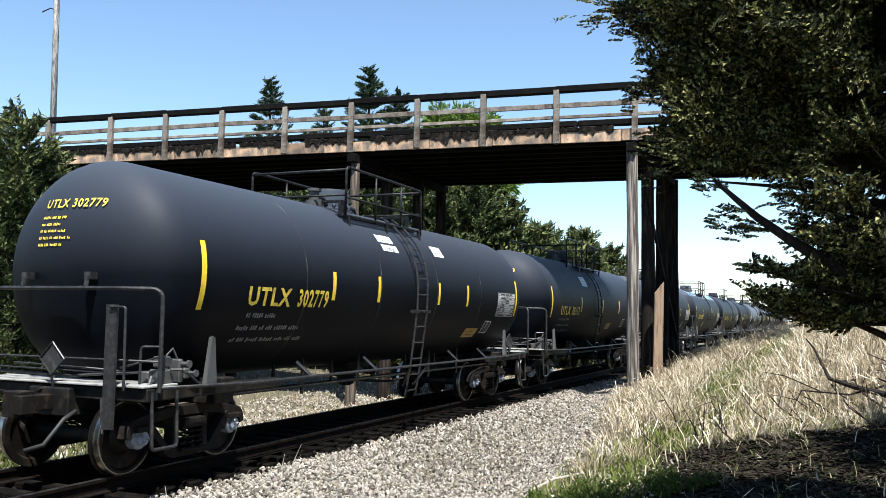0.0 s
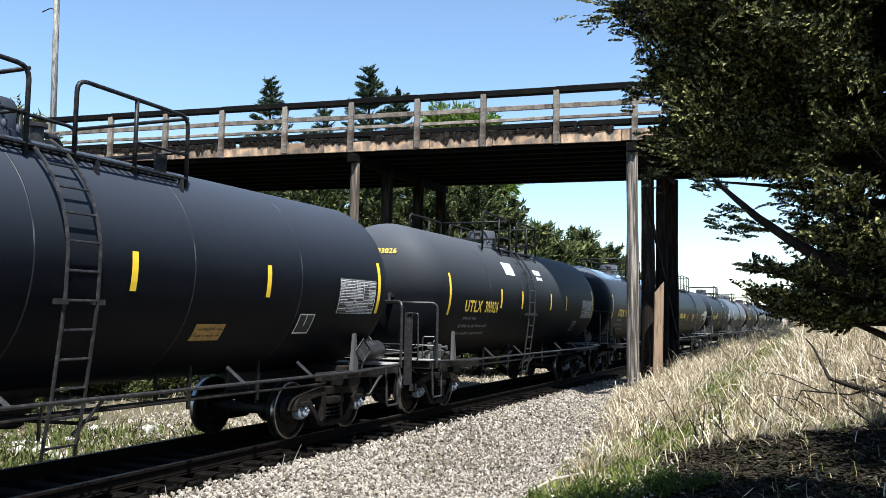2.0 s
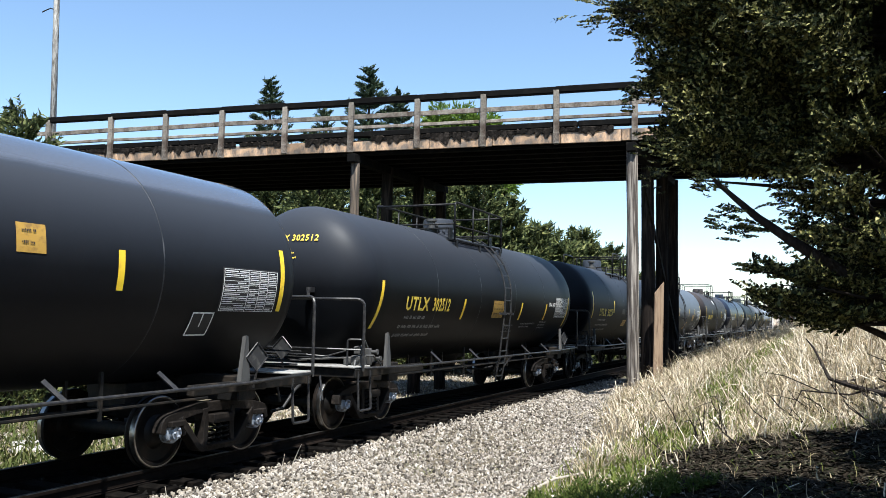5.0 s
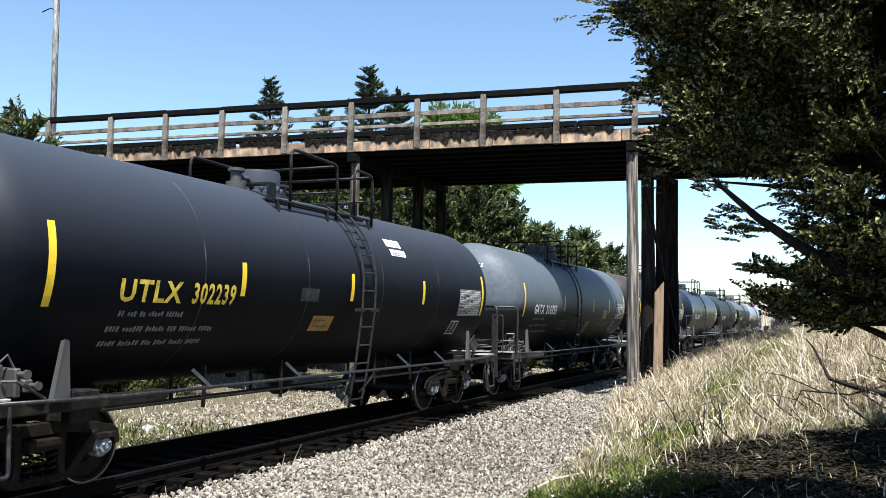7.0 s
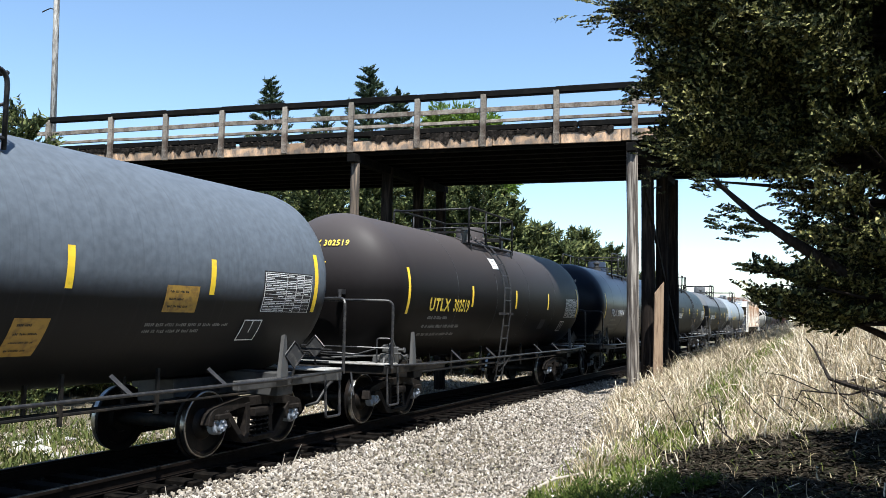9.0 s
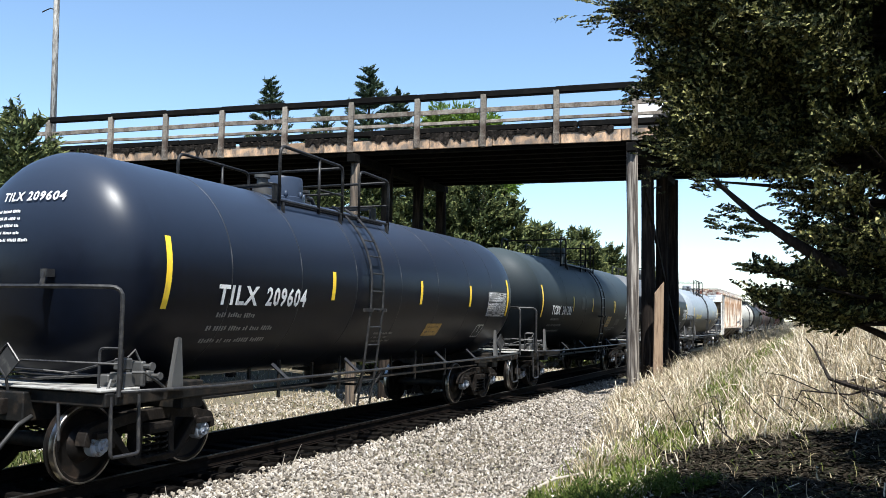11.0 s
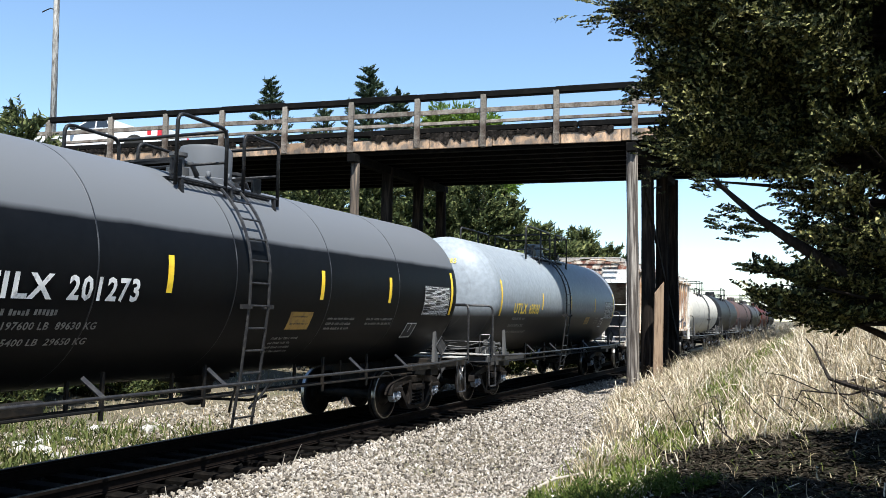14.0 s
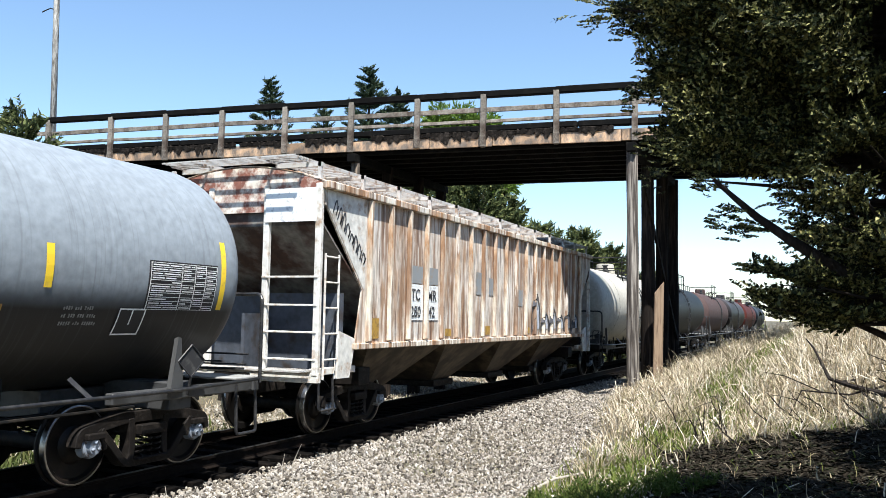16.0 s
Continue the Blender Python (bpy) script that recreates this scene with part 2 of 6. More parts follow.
def strap(bm, line, w, h0, h1=None):
    """A cast bar of width w across the track along (y, z) points, its depth easing from h0 to h1 at the middle."""
    pts = [Vector((0, p.x, p.y)) for p in arc([(y, z, 0) for y, z in line], 0.08, 3)]
    n = len(pts) - 1
    rings = []
    for i, p in enumerate(pts):
        d = (pts[min(i + 1, n)] - pts[max(i - 1, 0)]).normalized()
        up = Vector((0, -d.z, d.y))
        h = h0 + ((h1 or h0) - h0) * math.sin(math.pi * i / n)
        rings.append([bm.verts.new(p + up * (h / 2) * b + Vector((w / 2 * a, 0, 0))) for a, b in ((-1, -1), (1, -1), (1, 1), (-1, 1))])
    for a, b in zip(rings, rings[1:]):
        for j in range(4):
            bm.faces.new((a[j], a[(j + 1) % 4], b[(j + 1) % 4], b[j]))
    bm.faces.new(rings[0][::-1])
    bm.faces.new(rings[-1])


def side_frame_mesh():
    bm = bmesh.new()
    strap(bm, ((-1.10, 0.46), (-1.07, 0.62), (-0.80, 0.67), (-0.40, 0.73), (0.40, 0.73), (0.80, 0.67), (1.07, 0.62), (1.10, 0.46)), 0.15, 0.10, 0.14)
    strap(bm, ((-0.78, 0.62), (-0.60, 0.44), (-0.38, 0.19), (0.38, 0.19), (0.60, 0.44), (0.78, 0.62)), 0.17, 0.11, 0.09)
    for s in (1, -1):
        strap(bm, ((0.30 * s, 0.20), (0.27 * s, 0.45), (0.30 * s, 0.72)), 0.17, 0.10)
        strap(bm, ((0.70 * s, 0.40), (0.72 * s, 0.52), (0.80 * s, 0.64)), 0.16, 0.07)
        beam(bm, (0.03, s * 0.889 - 0.13, 0.575), (0.03, s * 0.889 + 0.13, 0.575), 0.22, 0.07)
    beam(bm, (0.02, -0.22, 0.575), (0.02, 0.22, 0.575), 0.30, 0.12)
    beam(bm, (0.06, -0.26, 0.235), (0.06, 0.26, 0.235), 0.22, 0.03)
    return bevelled(bm, 0.014)


def spring_mesh():
    bm = bmesh.new()
    for y in (0.0,):
        pts = [(0.03 + 0.075 * math.cos(a), y + 0.062 * math.sin(a), 0.25 + 0.27 * i / 36) for i, a in enumerate(2 * math.pi * 4 * i / 36 for i in range(37))]
        tube(bm, pts, 0.016, 5)
    return bm


def wheel_mesh():
    bm = bmesh.new()
    lathe(bm, [(-0.075, 0.10), (-0.07, 0.19), (-0.02, 0.22), (-0.015, 0.36), (-0.06, 0.385), (-0.068, 0.476), (-0.045, 0.482),
               (-0.035, 0.462), (0.07, 0.455), (0.072, 0.40), (0.03, 0.375), (0.012, 0.22), (0.06, 0.18), (0.09, 0.12), (0.092, 0.06)], "x", 40)
    return smooth(bm, 35)


def rim_mesh():
    bm = bmesh.new()
    rings = []
    for x, r in ((0.0745, 0.435), (0.0765, 0.4555), (0.068, 0.459), (0.0, 0.4625)):
        rings.append([bm.verts.new((x, r * math.cos(2 * math.pi * j / 40), r * math.sin(2 * math.pi * j / 40))) for j in range(40)])
    for a, b in zip(rings, rings[1:]):
        for j in range(40):
            bm.faces.new((a[j], a[(j + 1) % 40], b[(j + 1) % 40], b[j]))
    return smooth(bm, 60)


def cap_mesh():
    bm = bmesh.new()
    lathe(bm, [(-0.10, 0.135), (0.0, 0.135), (0.02, 0.12), (0.025, 0.09), (0.075, 0.085), (0.08, 0.03)], "x", 20)
    for k in range(3):
        a = 2 * math.pi * k / 3
        box(bm, 0.06, 0.10, 0.05 * math.cos(a) - 0.016, 0.05 * math.cos(a) + 0.016, 0.05 * math.sin(a) - 0.016, 0.05 * math.sin(a) + 0.016)
    return smooth(bm, 35)


def axle_mesh():
    bm = bmesh.new()
    lathe(bm, [(-1.0, 0.07), (-0.85, 0.08), (-0.6, 0.09), (0.6, 0.09), (0.85, 0.08), (1.0, 0.07)], "x", 14)
    return smooth(bm)


WHEELSETS = []


def truck(car, y):
    for s in (1, -1):
        fr = part("side_frame", shared("side_frame", side_frame_mesh), RUSTY, car)
        fr.location = (1.0 * s, y, 0)
        for d in (-0.15, 0.0, 0.15):
            part("spring", shared("spring", spring_mesh), WHEEL, fr).location = (0, d, 0)
    bol = shared("truck_bolster", lambda: bevelled(boxed(-0.95, 0.95, -0.17, 0.17, 0.48, 0.76), 0.03))
    part("truck_bolster", bol, RUSTY, car).location = (0, y, 0)
    for d in (-0.889, 0.889):
        ws = part("wheelset", shared("axle", axle_mesh), STEEL, car)
        ws.location = (0, y + d, 0.457)
        WHEELSETS.append((ws, y + d))
        for s in (1, -1):
            wh = part("wheel", shared("wheel", wheel_mesh), WHEEL, ws)
            wh.matrix_basis = pose(0.755 * s, 0, 0, 0, 0, 0 if s > 0 else 180)
            part("rim", shared("rim", rim_mesh), TREAD, wh, "worn bright steel rim of a wheel")
            ca = part("axle_cap", shared("axle_cap", cap_mesh), AXLE_CAP, ws)
            ca.matrix_basis = pose(1.04 * s, 0, 0, 0, 0, 0 if s > 0 else 180)


def boxed(*a):
    bm = bmesh.new()
    box(bm, *a)
    return bm


def tank_mesh():
    bm = bmesh.new()
    prof = []
    for i in range(11):
        a = math.pi / 2 * i / 10
        prof.append((-HALF - HEAD * math.cos(a), max(0.02, RADIUS * math.sin(a))))
    prof += [(-HALF + 0.5, RADIUS), (0, RADIUS), (HALF - 0.5, RADIUS)]
    prof += [(-d, r) for d, r in prof[:11]][::-1]
    lathe(bm, prof, "y", 72)
    bmesh.ops.translate(bm, verts=bm.verts, vec=(0, 0, AXIS_Z))
    return smooth(bm, 50)


def band_mesh():
    bm = bmesh.new()
    lathe(bm, [(-0.014, RADIUS - 0.006), (-0.008, RADIUS + 0.003), (0.008, RADIUS + 0.003), (0.014, RADIUS - 0.006)], "y", 72)
    return smooth(bm, 80)


def ladder_mesh():
    bm = bmesh.new()
    path = [(1.33, 0.45), (1.44, 1.1), (1.56, 2.1)]
    for k in range(0, 11):
        a = math.radians(-5 + 67 * k / 10)
        path.append(((RADIUS + 0.10) * math.cos(a), AXIS_Z + (RADIUS + 0.10) * math.sin(a)))
    for y in (-0.22, 0.22):
        pts = [Vector((x, y, z)) for x, z in path]
        tube(bm, pts, 0.022, 6)
    length = [0.0]
    for p, q in zip(path, path[1:]):
        length.append(length[-1] + math.dist(p, q))
    d = 0.12
    while d < length[-1]:
        i = max(k for k in range(len(path)) if length[k] <= d)
        i = min(i, len(path) - 2)
        t = (d - length[i]) / (length[i + 1] - length[i])
        x, z = path[i][0] + t * (path[i + 1][0] - path[i][0]), path[i][1] + t * (path[i + 1][1] - path[i][1])
        tube(bm, ((x, -0.22, z), (x, 0.22, z)), 0.015, 6)
        d += 0.31
    for y in (-0.25, 0.25):
        box(bm, 1.44, 1.62, y - 0.02, y + 0.02, 2.06, 2.12)
    for y in (-0.27, 0.27):
        tube(bm, ((1.28, y * 0.8, 0.66), (1.40, y * 1.2, 0.84), (1.53, y * 1.5, 1.05)), 0.02, 6)
    return bm


def deck_mesh(y0, y1):
    def build():
        bm = bmesh.new()
        for s in (1, -1):
            n = int((y1 - y0) / 0.12)
            for i in range(n):
                y = y0 + (y1 - y0) * i / n
                box(bm, s * 0.84 - 0.15, s * 0.84 + 0.15, y, y + 0.035, 4.0, 4.02)
            for x in (0.68, 0.84, 1.0):
                tube(bm, ((s * x, y0, 4.0), (s * x, y1, 4.0)), 0.024, 6)
            for y in (y0 + 0.1, (y0 + y1) / 2, y1 - 0.1):
                beam(bm, (s * 1.0, y, 3.98), (s * 1.02, y, 3.80), 0.05, 0.05)
        for y in (y0 + 0.15, y1 - 0.35):
            box(bm, -0.8, 0.8, y, y + 0.2, 4.27, 4.3)
            for x in (-0.78, 0.78):
                box(bm, x - 0.02, x + 0.02, y, y + 0.2, 4.02, 4.28)
        return bm
    return build


def rail_pipes(y0, y1, top, hoops):
    """Centre lines and radii of the platform's railing, pipe by pipe: one long frame, or where hoops are given one hoop for each stretch."""
    out = []
    for s in (1, -1):
        x = 1.0 * s
        if not hoops:
            out.append((arc([(x, y0, 4.0), (x, y0, top), (x, y1, top - 0.02), (x, y1, 3.90)], 0.10), 0.021))
            for k in (0.36, 0.7):
                y = y0 + (y1 - y0) * k
                out.append((((x, y, 3.96), (x, y, top)), 0.019))
            out.append((((x, y0, 4.32), (x, y1, 4.32)), 0.017))
        for i, (a, b) in enumerate(hoops):
            out.append((arc([(x, a, 3.90), (x, a, top), (x, b, top - 0.03), (x, b, 3.88)], 0.15), 0.022))
            if b - a > 1.6:
                k = a + (b - a) * (0.6 if i == 0 and len(hoops) > 1 else 0.5)
                out.append((((x, k, 3.92), (x, k, top - 0.02)), 0.022))
                out.append((((x, k, 4.32), (x, b, 4.32)), 0.017))
    for y in (hoops[0][1], hoops[-1][1]) if hoops else (y0, y1):
        out.append((((-1.0, y, top - 0.05), (1.0, y, top - 0.05)), 0.02))
        out.append((((-1.0, y, 4.36), (1.0, y, 4.36)), 0.016))
    return out


def pipe_mesh(points, r):
    def build():
        bm = bmesh.new()
        tube(bm, points, r, 6)
        return smooth(bm, 60)
    return build


def dome_mesh(r, z1):
    def build():
        bm = bmesh.new()
        lathe(bm, [(4.02, r * 1.12), (4.24, r * 1.12), (4.26, r), (z1 - 0.05, r), (z1, r * 0.94), (z1 + 0.01, 0.05)], "z", 28)
        for k in range(8):
            a = 2 * math.pi * k / 8
            c, s = r * 1.05 * math.cos(a), r * 1.05 * math.sin(a)
            box(bm, c - 0.025, c + 0.025, s - 0.025, s + 0.025, 4.22, 4.34)
        return smooth(bm, 35)
    return build


def valve_mesh():
    bm = bmesh.new()
    lathe(bm, [(4.1, 0.16), (4.3, 0.16), (4.31, 0.09), (4.46, 0.09), (4.47, 0.13), (4.52, 0.13), (4.53, 0.03)], "z", 16)
    tube(bm, ((0, 0, 4.4), (0, 0.3, 4.4), (0, 0.42, 4.25)), 0.04, 8)
    return smooth(bm, 35)


SILL_PIECES = (("center_sill", (-0.33, 0.33, -7.15, -4.3, 0.72, 1.06)), ("end_beam", (-1.45, 1.45, -7.04, -6.89, 0.93, 1.09)), ("body_bolster", (-1.38, 1.38, -5.70, -5.30, 0.80, 1.14)),
               ("side_sill", (1.32, 1.44, -6.88, -4.3, 0.94, 1.08)), ("side_sill", (-1.44, -1.32, -6.88, -4.3, 0.94, 1.08)))


def end_deck_mesh():
    bm = bmesh.new()
    box(bm, -1.44, 1.44, -7.10, -6.50, 1.10, 1.13)
    return bevelled(bm, 0.008)


def end_rail_mesh():
    """A pipe hoop across the end, standing on the deck's corners, with two brake rods low behind it."""
    bm = bmesh.new()
    tube(bm, arc([(1.53, -6.93, 1.05), (1.53, -6.93, 2.27), (1.05, -7.18, 2.27), (-1.05, -7.18, 2.27), (-1.53, -6.93, 2.27), (-1.53, -6.93, 1.05)], 0.14), 0.026, 8)
    tube(bm, ((1.40, -6.80, 1.40), (0.9, -7.08, 1.42), (-1.2, -7.10, 1.42)), 0.015, 6)
    tube(bm, ((1.38, -6.76, 1.46), (0.75, -7.02, 1.26), (-1.2, -7.06, 1.28)), 0.013, 6)
    tube(bm, arc([(1.44, -6.80, 1.10), (1.44, -6.80, 1.58), (1.20, -6.90, 1.58), (1.20, -6.90, 1.10)], 0.05), 0.016, 6)
    for x in (0.55, -0.5):
        tube(bm, ((x, -7.02, 2.44), (x, -7.14, 2.44), (x, -7.18, 2.27)), 0.03, 6)
        box(bm, x - 0.05, x + 0.05, -7.16, -7.04, 2.38, 2.47)
    return bm


def step_mesh():
    bm = bmesh.new()
    tube(bm, arc([(1.44, -6.95, 1.05), (1.47, -6.95, 0.38), (1.47, -6.52, 0.38), (1.44, -6.52, 1.05)], 0.05), 0.022, 6)
    return bm


def grab_mesh():
    bm = bmesh.new()
    beam(bm, (1.02, -7.20, 0.62), (1.02, -7.20, 2.08), 0.16, 0.04)
    tube(bm, arc([(1.02, -7.24, 2.05), (1.24, -7.22, 2.05), (1.24, -7.20, 1.08)], 0.04), 0.016, 6)
    return bm


def lathe_at(bm, p, r, w):
    """A small flanged disc facing out from the car's side at p."""
    c = Vector(p)
    tube(bm, (c, c + Vector((w, 0, 0))), r * 0.6, 8)
    tube(bm, (c + Vector((w, 0, 0)), c + Vector((w + 0.025, 0, 0))), r, 10)


def valve_gear_mesh():
    """Brake valve body with pipes, on the end deck."""
    bm = bmesh.new()
    for a in ((1.16, 1.38, -6.72, -6.50, 1.12, 1.30), (1.20, 1.36, -6.70, -6.54, 1.32, 1.46), (1.14, 1.40, -6.44, -6.36, 1.12, 1.42), (1.0, 1.14, -6.7, -6.5, 1.12, 1.27), (1.22, 1.36, -6.30, -6.18, 1.16, 1.30)):
        box(bm, *a)
    bevelled(bm, 0.018)
    lathe_at(bm, (1.40, -6.40, 1.36), 0.05, 0.10)
    lathe_at(bm, (1.38, -6.24, 1.24), 0.045, 0.10)
    tube(bm, ((1.40, -6.6, 1.30), (1.48, -6.5, 1.30), (1.48, -6.3, 1.20), (1.44, -6.1, 1.10)), 0.018, 6)
    tube(bm, ((1.28, -6.74, 1.2), (1.32, -6.84, 1.22), (1.34, -6.9, 1.12)), 0.018, 6)
    tube(bm, ((1.28, -6.55, 1.46), (1.30, -6.46, 1.55), (1.32, -6.38, 1.40)), 0.014, 6)
    return bm


def brake_rod_mesh():
    bm = bmesh.new()
    tube(bm, ((-1.2, -7.0, 1.22), (0.2, -7.02, 1.20), (1.1, -6.6, 1.26)), 0.018, 6)
    tube(bm, ((-0.9, -6.9, 1.32), (0.4, -6.95, 1.30), (1.2, -6.5, 1.22)), 0.014, 6)
    tube(bm, ((0.75, -7.04, 0.95), (0.85, -7.1, 0.55), (0.72, -7.0, 0.34)), 0.02, 6)
    tube(bm, ((-0.8, -7.04, 0.95), (-0.85, -7.08, 0.62)), 0.02, 6)
    return bm


def coupler_mesh():
    bm = bmesh.new()
    box(bm, -0.09, 0.09, -7.5, -7.0, 0.80, 0.98)
    box(bm, -0.17, 0.12, -7.66, -7.45, 0.74, 1.04)
    box(bm, 0.04, 0.20, -7.70, -7.50, 0.78, 1.0)
    tube(bm, ((-1.25, -7.1, 0.98), (-0.3, -7.12, 0.96), (-0.1, -7.16, 1.04)), 0.018, 6)
    return bevelled(bm, 0.02)


def hose_mesh():
    bm = bmesh.new()
    tube(bm, ((0.36, -7.05, 0.78), (0.38, -7.25, 0.70), (0.30, -7.45, 0.42), (0.16, -7.6, 0.36)), 0.028, 7)
    return smooth(bm)


def gusset_mesh():
    bm = bmesh.new()
    for y in (-5.42,):
        v = [bm.verts.new(c) for c in ((1.54, y - 0.17, 1.08), (1.50, y + 0.09, 1.08), (1.45, y + 0.09, 1.68), (1.47, y + 0.01, 1.70),
                                       (1.47, y - 0.17, 1.08), (1.40, y + 0.09, 1.08), (1.38, y + 0.09, 1.66), (1.41, y + 0.01, 1.68))]
        for f in ((0, 1, 2, 3), (4, 7, 6, 5), (0, 4, 5, 1), (2, 6, 7, 3), (1, 5, 6, 2), (0, 3, 7, 4)):
            bm.faces.new([v[i] for i in f])
    return bm


def side_pipe_mesh():
    bm = bmesh.new()
    for s in (1, -1):
        tube(bm, ((1.53 * s, -6.9, 1.10), (1.53 * s, -5.2, 1.055), (1.53 * s, 5.2, 1.055), (1.53 * s, 6.9, 1.10)), 0.024, 8)
    return smooth(bm)


def bracket_mesh():
    bm = bmesh.new()
    beam(bm, (1.53, 0.0, 1.05), (1.33, -0.13, 1.27), 0.025, 0.055)
    return bm


def low_pipe_mesh():
    bm = bmesh.new()
    tube(bm, ((1.1, -5.0, 0.86), (1.1, 5.0, 0.86)), 0.018, 6)
    tube(bm, ((0.55, -5.0, 0.80), (0.55, 5.0, 0.80)), 0.03, 6)
    for y in (-3.2, -1.4, 1.6, 3.1):
        box(bm, 1.08, 1.12, y - 0.02, y + 0.02, 0.74, 1.30)
        box(bm, 0.53, 0.57, y - 0.02, y + 0.02, 0.78, 1.35)
    return bm


def outlet_mesh():
    bm = bmesh.new()
    lathe(bm, [(0.62, 0.10), (0.66, 0.17), (0.78, 0.17), (0.80, 0.24), (0.95, 0.28), (1.28, 0.42)], "z", 20)
    box(bm, -0.3, 0.3, -0.45, 0.45, 0.98, 1.24)
    tube(bm, ((0, 0, 0.72), (0.9, 0.15, 0.72), (1.2, 0.15, 0.80)), 0.025, 6)
    return smooth(bm, 35)


def cylinder_mesh():
    bm = bmesh.new()
    lathe(bm, [(-0.34, 0.06), (-0.33, 0.15), (-0.28, 0.19), (0.28, 0.19), (0.33, 0.15), (0.5, 0.05)], "y", 20)
    return smooth(bm, 40)


def diamond_mesh(h=0.19):
    def build():
        bm = bmesh.new()
        a = [bm.verts.new((0, y, z)) for y, z in ((0, -h), (h, 0), (0, h), (-h, 0))]
        b = [bm.verts.new((-0.02, v.co.y, v.co.z)) for v in a]
        bm.faces.new(a)
        bm.faces.new(b[::-1])
        for i in range(4):
            bm.faces.new((a[i], b[i], b[(i + 1) % 4], a[(i + 1) % 4]))
        return bm
    return build


def diamond_rim_mesh():
    bm = bmesh.new()
    c = [(0.006, 0, -0.2), (0.006, 0.2, 0), (0.006, 0, 0.2), (0.006, -0.2, 0)]
    for p, q in zip(c, c[1:] + c[:1]):
        tube(bm, (p, q), 0.011, 5)
    tube(bm, ((0, 0, -0.2), (-0.05, 0, -0.42)), 0.018, 5)
    return bm


def tank_car(c, label, paint, frame_paint, strips, ladder_at, mark="", ink=None, ink_name="", bands=(), seed=0,
             panel=True, signs=(), small=(), dome=(0.37, 4.60), head_mark="", tilt=0.0, extra_cylinder=False, detail=True, mark_at=0.97, mark_w=2.11, weights=(), note="", plat=None, dome_at=None, rail_top=4.86, hoops=(), rail_paint=None, plen=3.1, seams=True, post=False, head_drop=0.0):
    car = empty("tank_car", pose(TRACK_X, c, 0), label, "railway car", "cars of the train")
    rng = random.Random(seed)
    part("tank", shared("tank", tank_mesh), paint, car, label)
    for y in (bands or (-3.7, -1.25, 1.2, 3.65)) if seams else ():
        part("weld_band", shared("weld_band", band_mesh), SEAM, car).location = (0, y, AXIS_Z)
    for t in (-5.8, 5.3):
        truck(car, t)
    for turn in (0, 180):
        for i, (piece, size) in enumerate(SILL_PIECES):
            q = part(piece, shared("%s|%d" % (piece, i), lambda: bevelled(boxed(*size), 0.015)), frame_paint, car)
            q.matrix_basis = pose(0, 0, 0, 0, 0, turn)
            e = q if i == 0 else e
        part("coupler", shared("coupler", coupler_mesh), RUSTY, e)
        part("valve_gear", shared("valve_gear", valve_gear_mesh), GUSSET, e, "dusty brake valve with pipes")
        part("brake_rod", shared("brake_rod", brake_rod_mesh), PIPE, e)
        part("air_hose", shared("air_hose", hose_mesh), PANEL_BLACK, e)
        part("crossover_deck", shared("end_deck", end_deck_mesh), DECK_PLATE, e)
        part("end_railing", shared("end_rail", end_rail_mesh), PIPE, e)
        for flip in (0, 180):
            st_ = part("sill_step", shared("sill_step", step_mesh), PIPE, e)
            st_.matrix_basis = pose(0, -13.47 if flip else 0, 0, 0, 0, flip)
        if post and turn == 0:
            part("grab_iron", shared("grab_iron", grab_mesh), PIPE, e)
        g = part("bolster_gusset", shared("gusset", gusset_mesh), GUSSET, car)
        g.matrix_basis = pose(0, (-0.5, 0.5)[turn > 0], 0, 0, 0, turn)
    g = part("bolster_gusset", CACHE["gusset"], GUSSET, car)
    g.matrix_basis = pose(0, 10.72, 0)
    part("side_pipe", shared("side_pipe", side_pipe_mesh), PIPE, car, "long grey pipe handrail along the sill")
    for y in (-3.6, -1.5, 2.2, 3.9):
        part("pipe_bracket", shared("bracket", bracket_mesh), PIPE, car).location = (0, y, 0)
    part("brake_pipe", shared("low_pipe", low_pipe_mesh), STEEL, car)
    part("bottom_outlet", shared("outlet", outlet_mesh), STEEL, car).location = (0, ladder_at * 0.3, 0)
    mid = (plat if plat is not None else ladder_at + 1.4) - 1.15
    dome_y = dome_at if dome_at is not None else mid - 0.9
    part("ladder", shared("ladder", ladder_mesh), PIPE, car).location = (0, ladder_at, 0)
    part("platform", shared("deck|%s" % plen, deck_mesh(1.15 - plen, 1.15)), TOP_PIPE, car).location = (0, mid, TOP)
    for i, (pts, r) in enumerate(rail_pipes(1.15 - plen, 1.15, rail_top, tuple((a - mid, b - mid) for a, b in hoops))):
        part("platform_handrail", shared("handrail|%d %s %s %s" % (i, rail_top, hoops, (mid if hoops else plen)), pipe_mesh(pts, r * 1.25)), rail_paint or TOP_PIPE, car).location = (0, mid, TOP)
    part("manway_dome", shared("dome|%s" % (dome,), dome_mesh(*dome)), paint, car).location = (0.05, dome_y, TOP)
    part("relief_valve", shared("valve", valve_mesh), GUSSET, car).location = (0.25, dome_y - 0.85, TOP)
    part("relief_valve", CACHE["valve"], PIPE, car).location = (-0.1, dome_y + 0.9, TOP)
    d = part("placard", shared("placard", diamond_mesh()), PLACARD, car, "faded diamond hazard placard in a frame")
    d.matrix_basis = pose(1.52, 5.50, 1.40, 0, 0, -12)
    part("placard_frame", shared("placard_rim", diamond_rim_mesh), PIPE, d)
    d = part("placard", CACHE["placard"], PLACARD, car, "faded diamond hazard placard on the end")
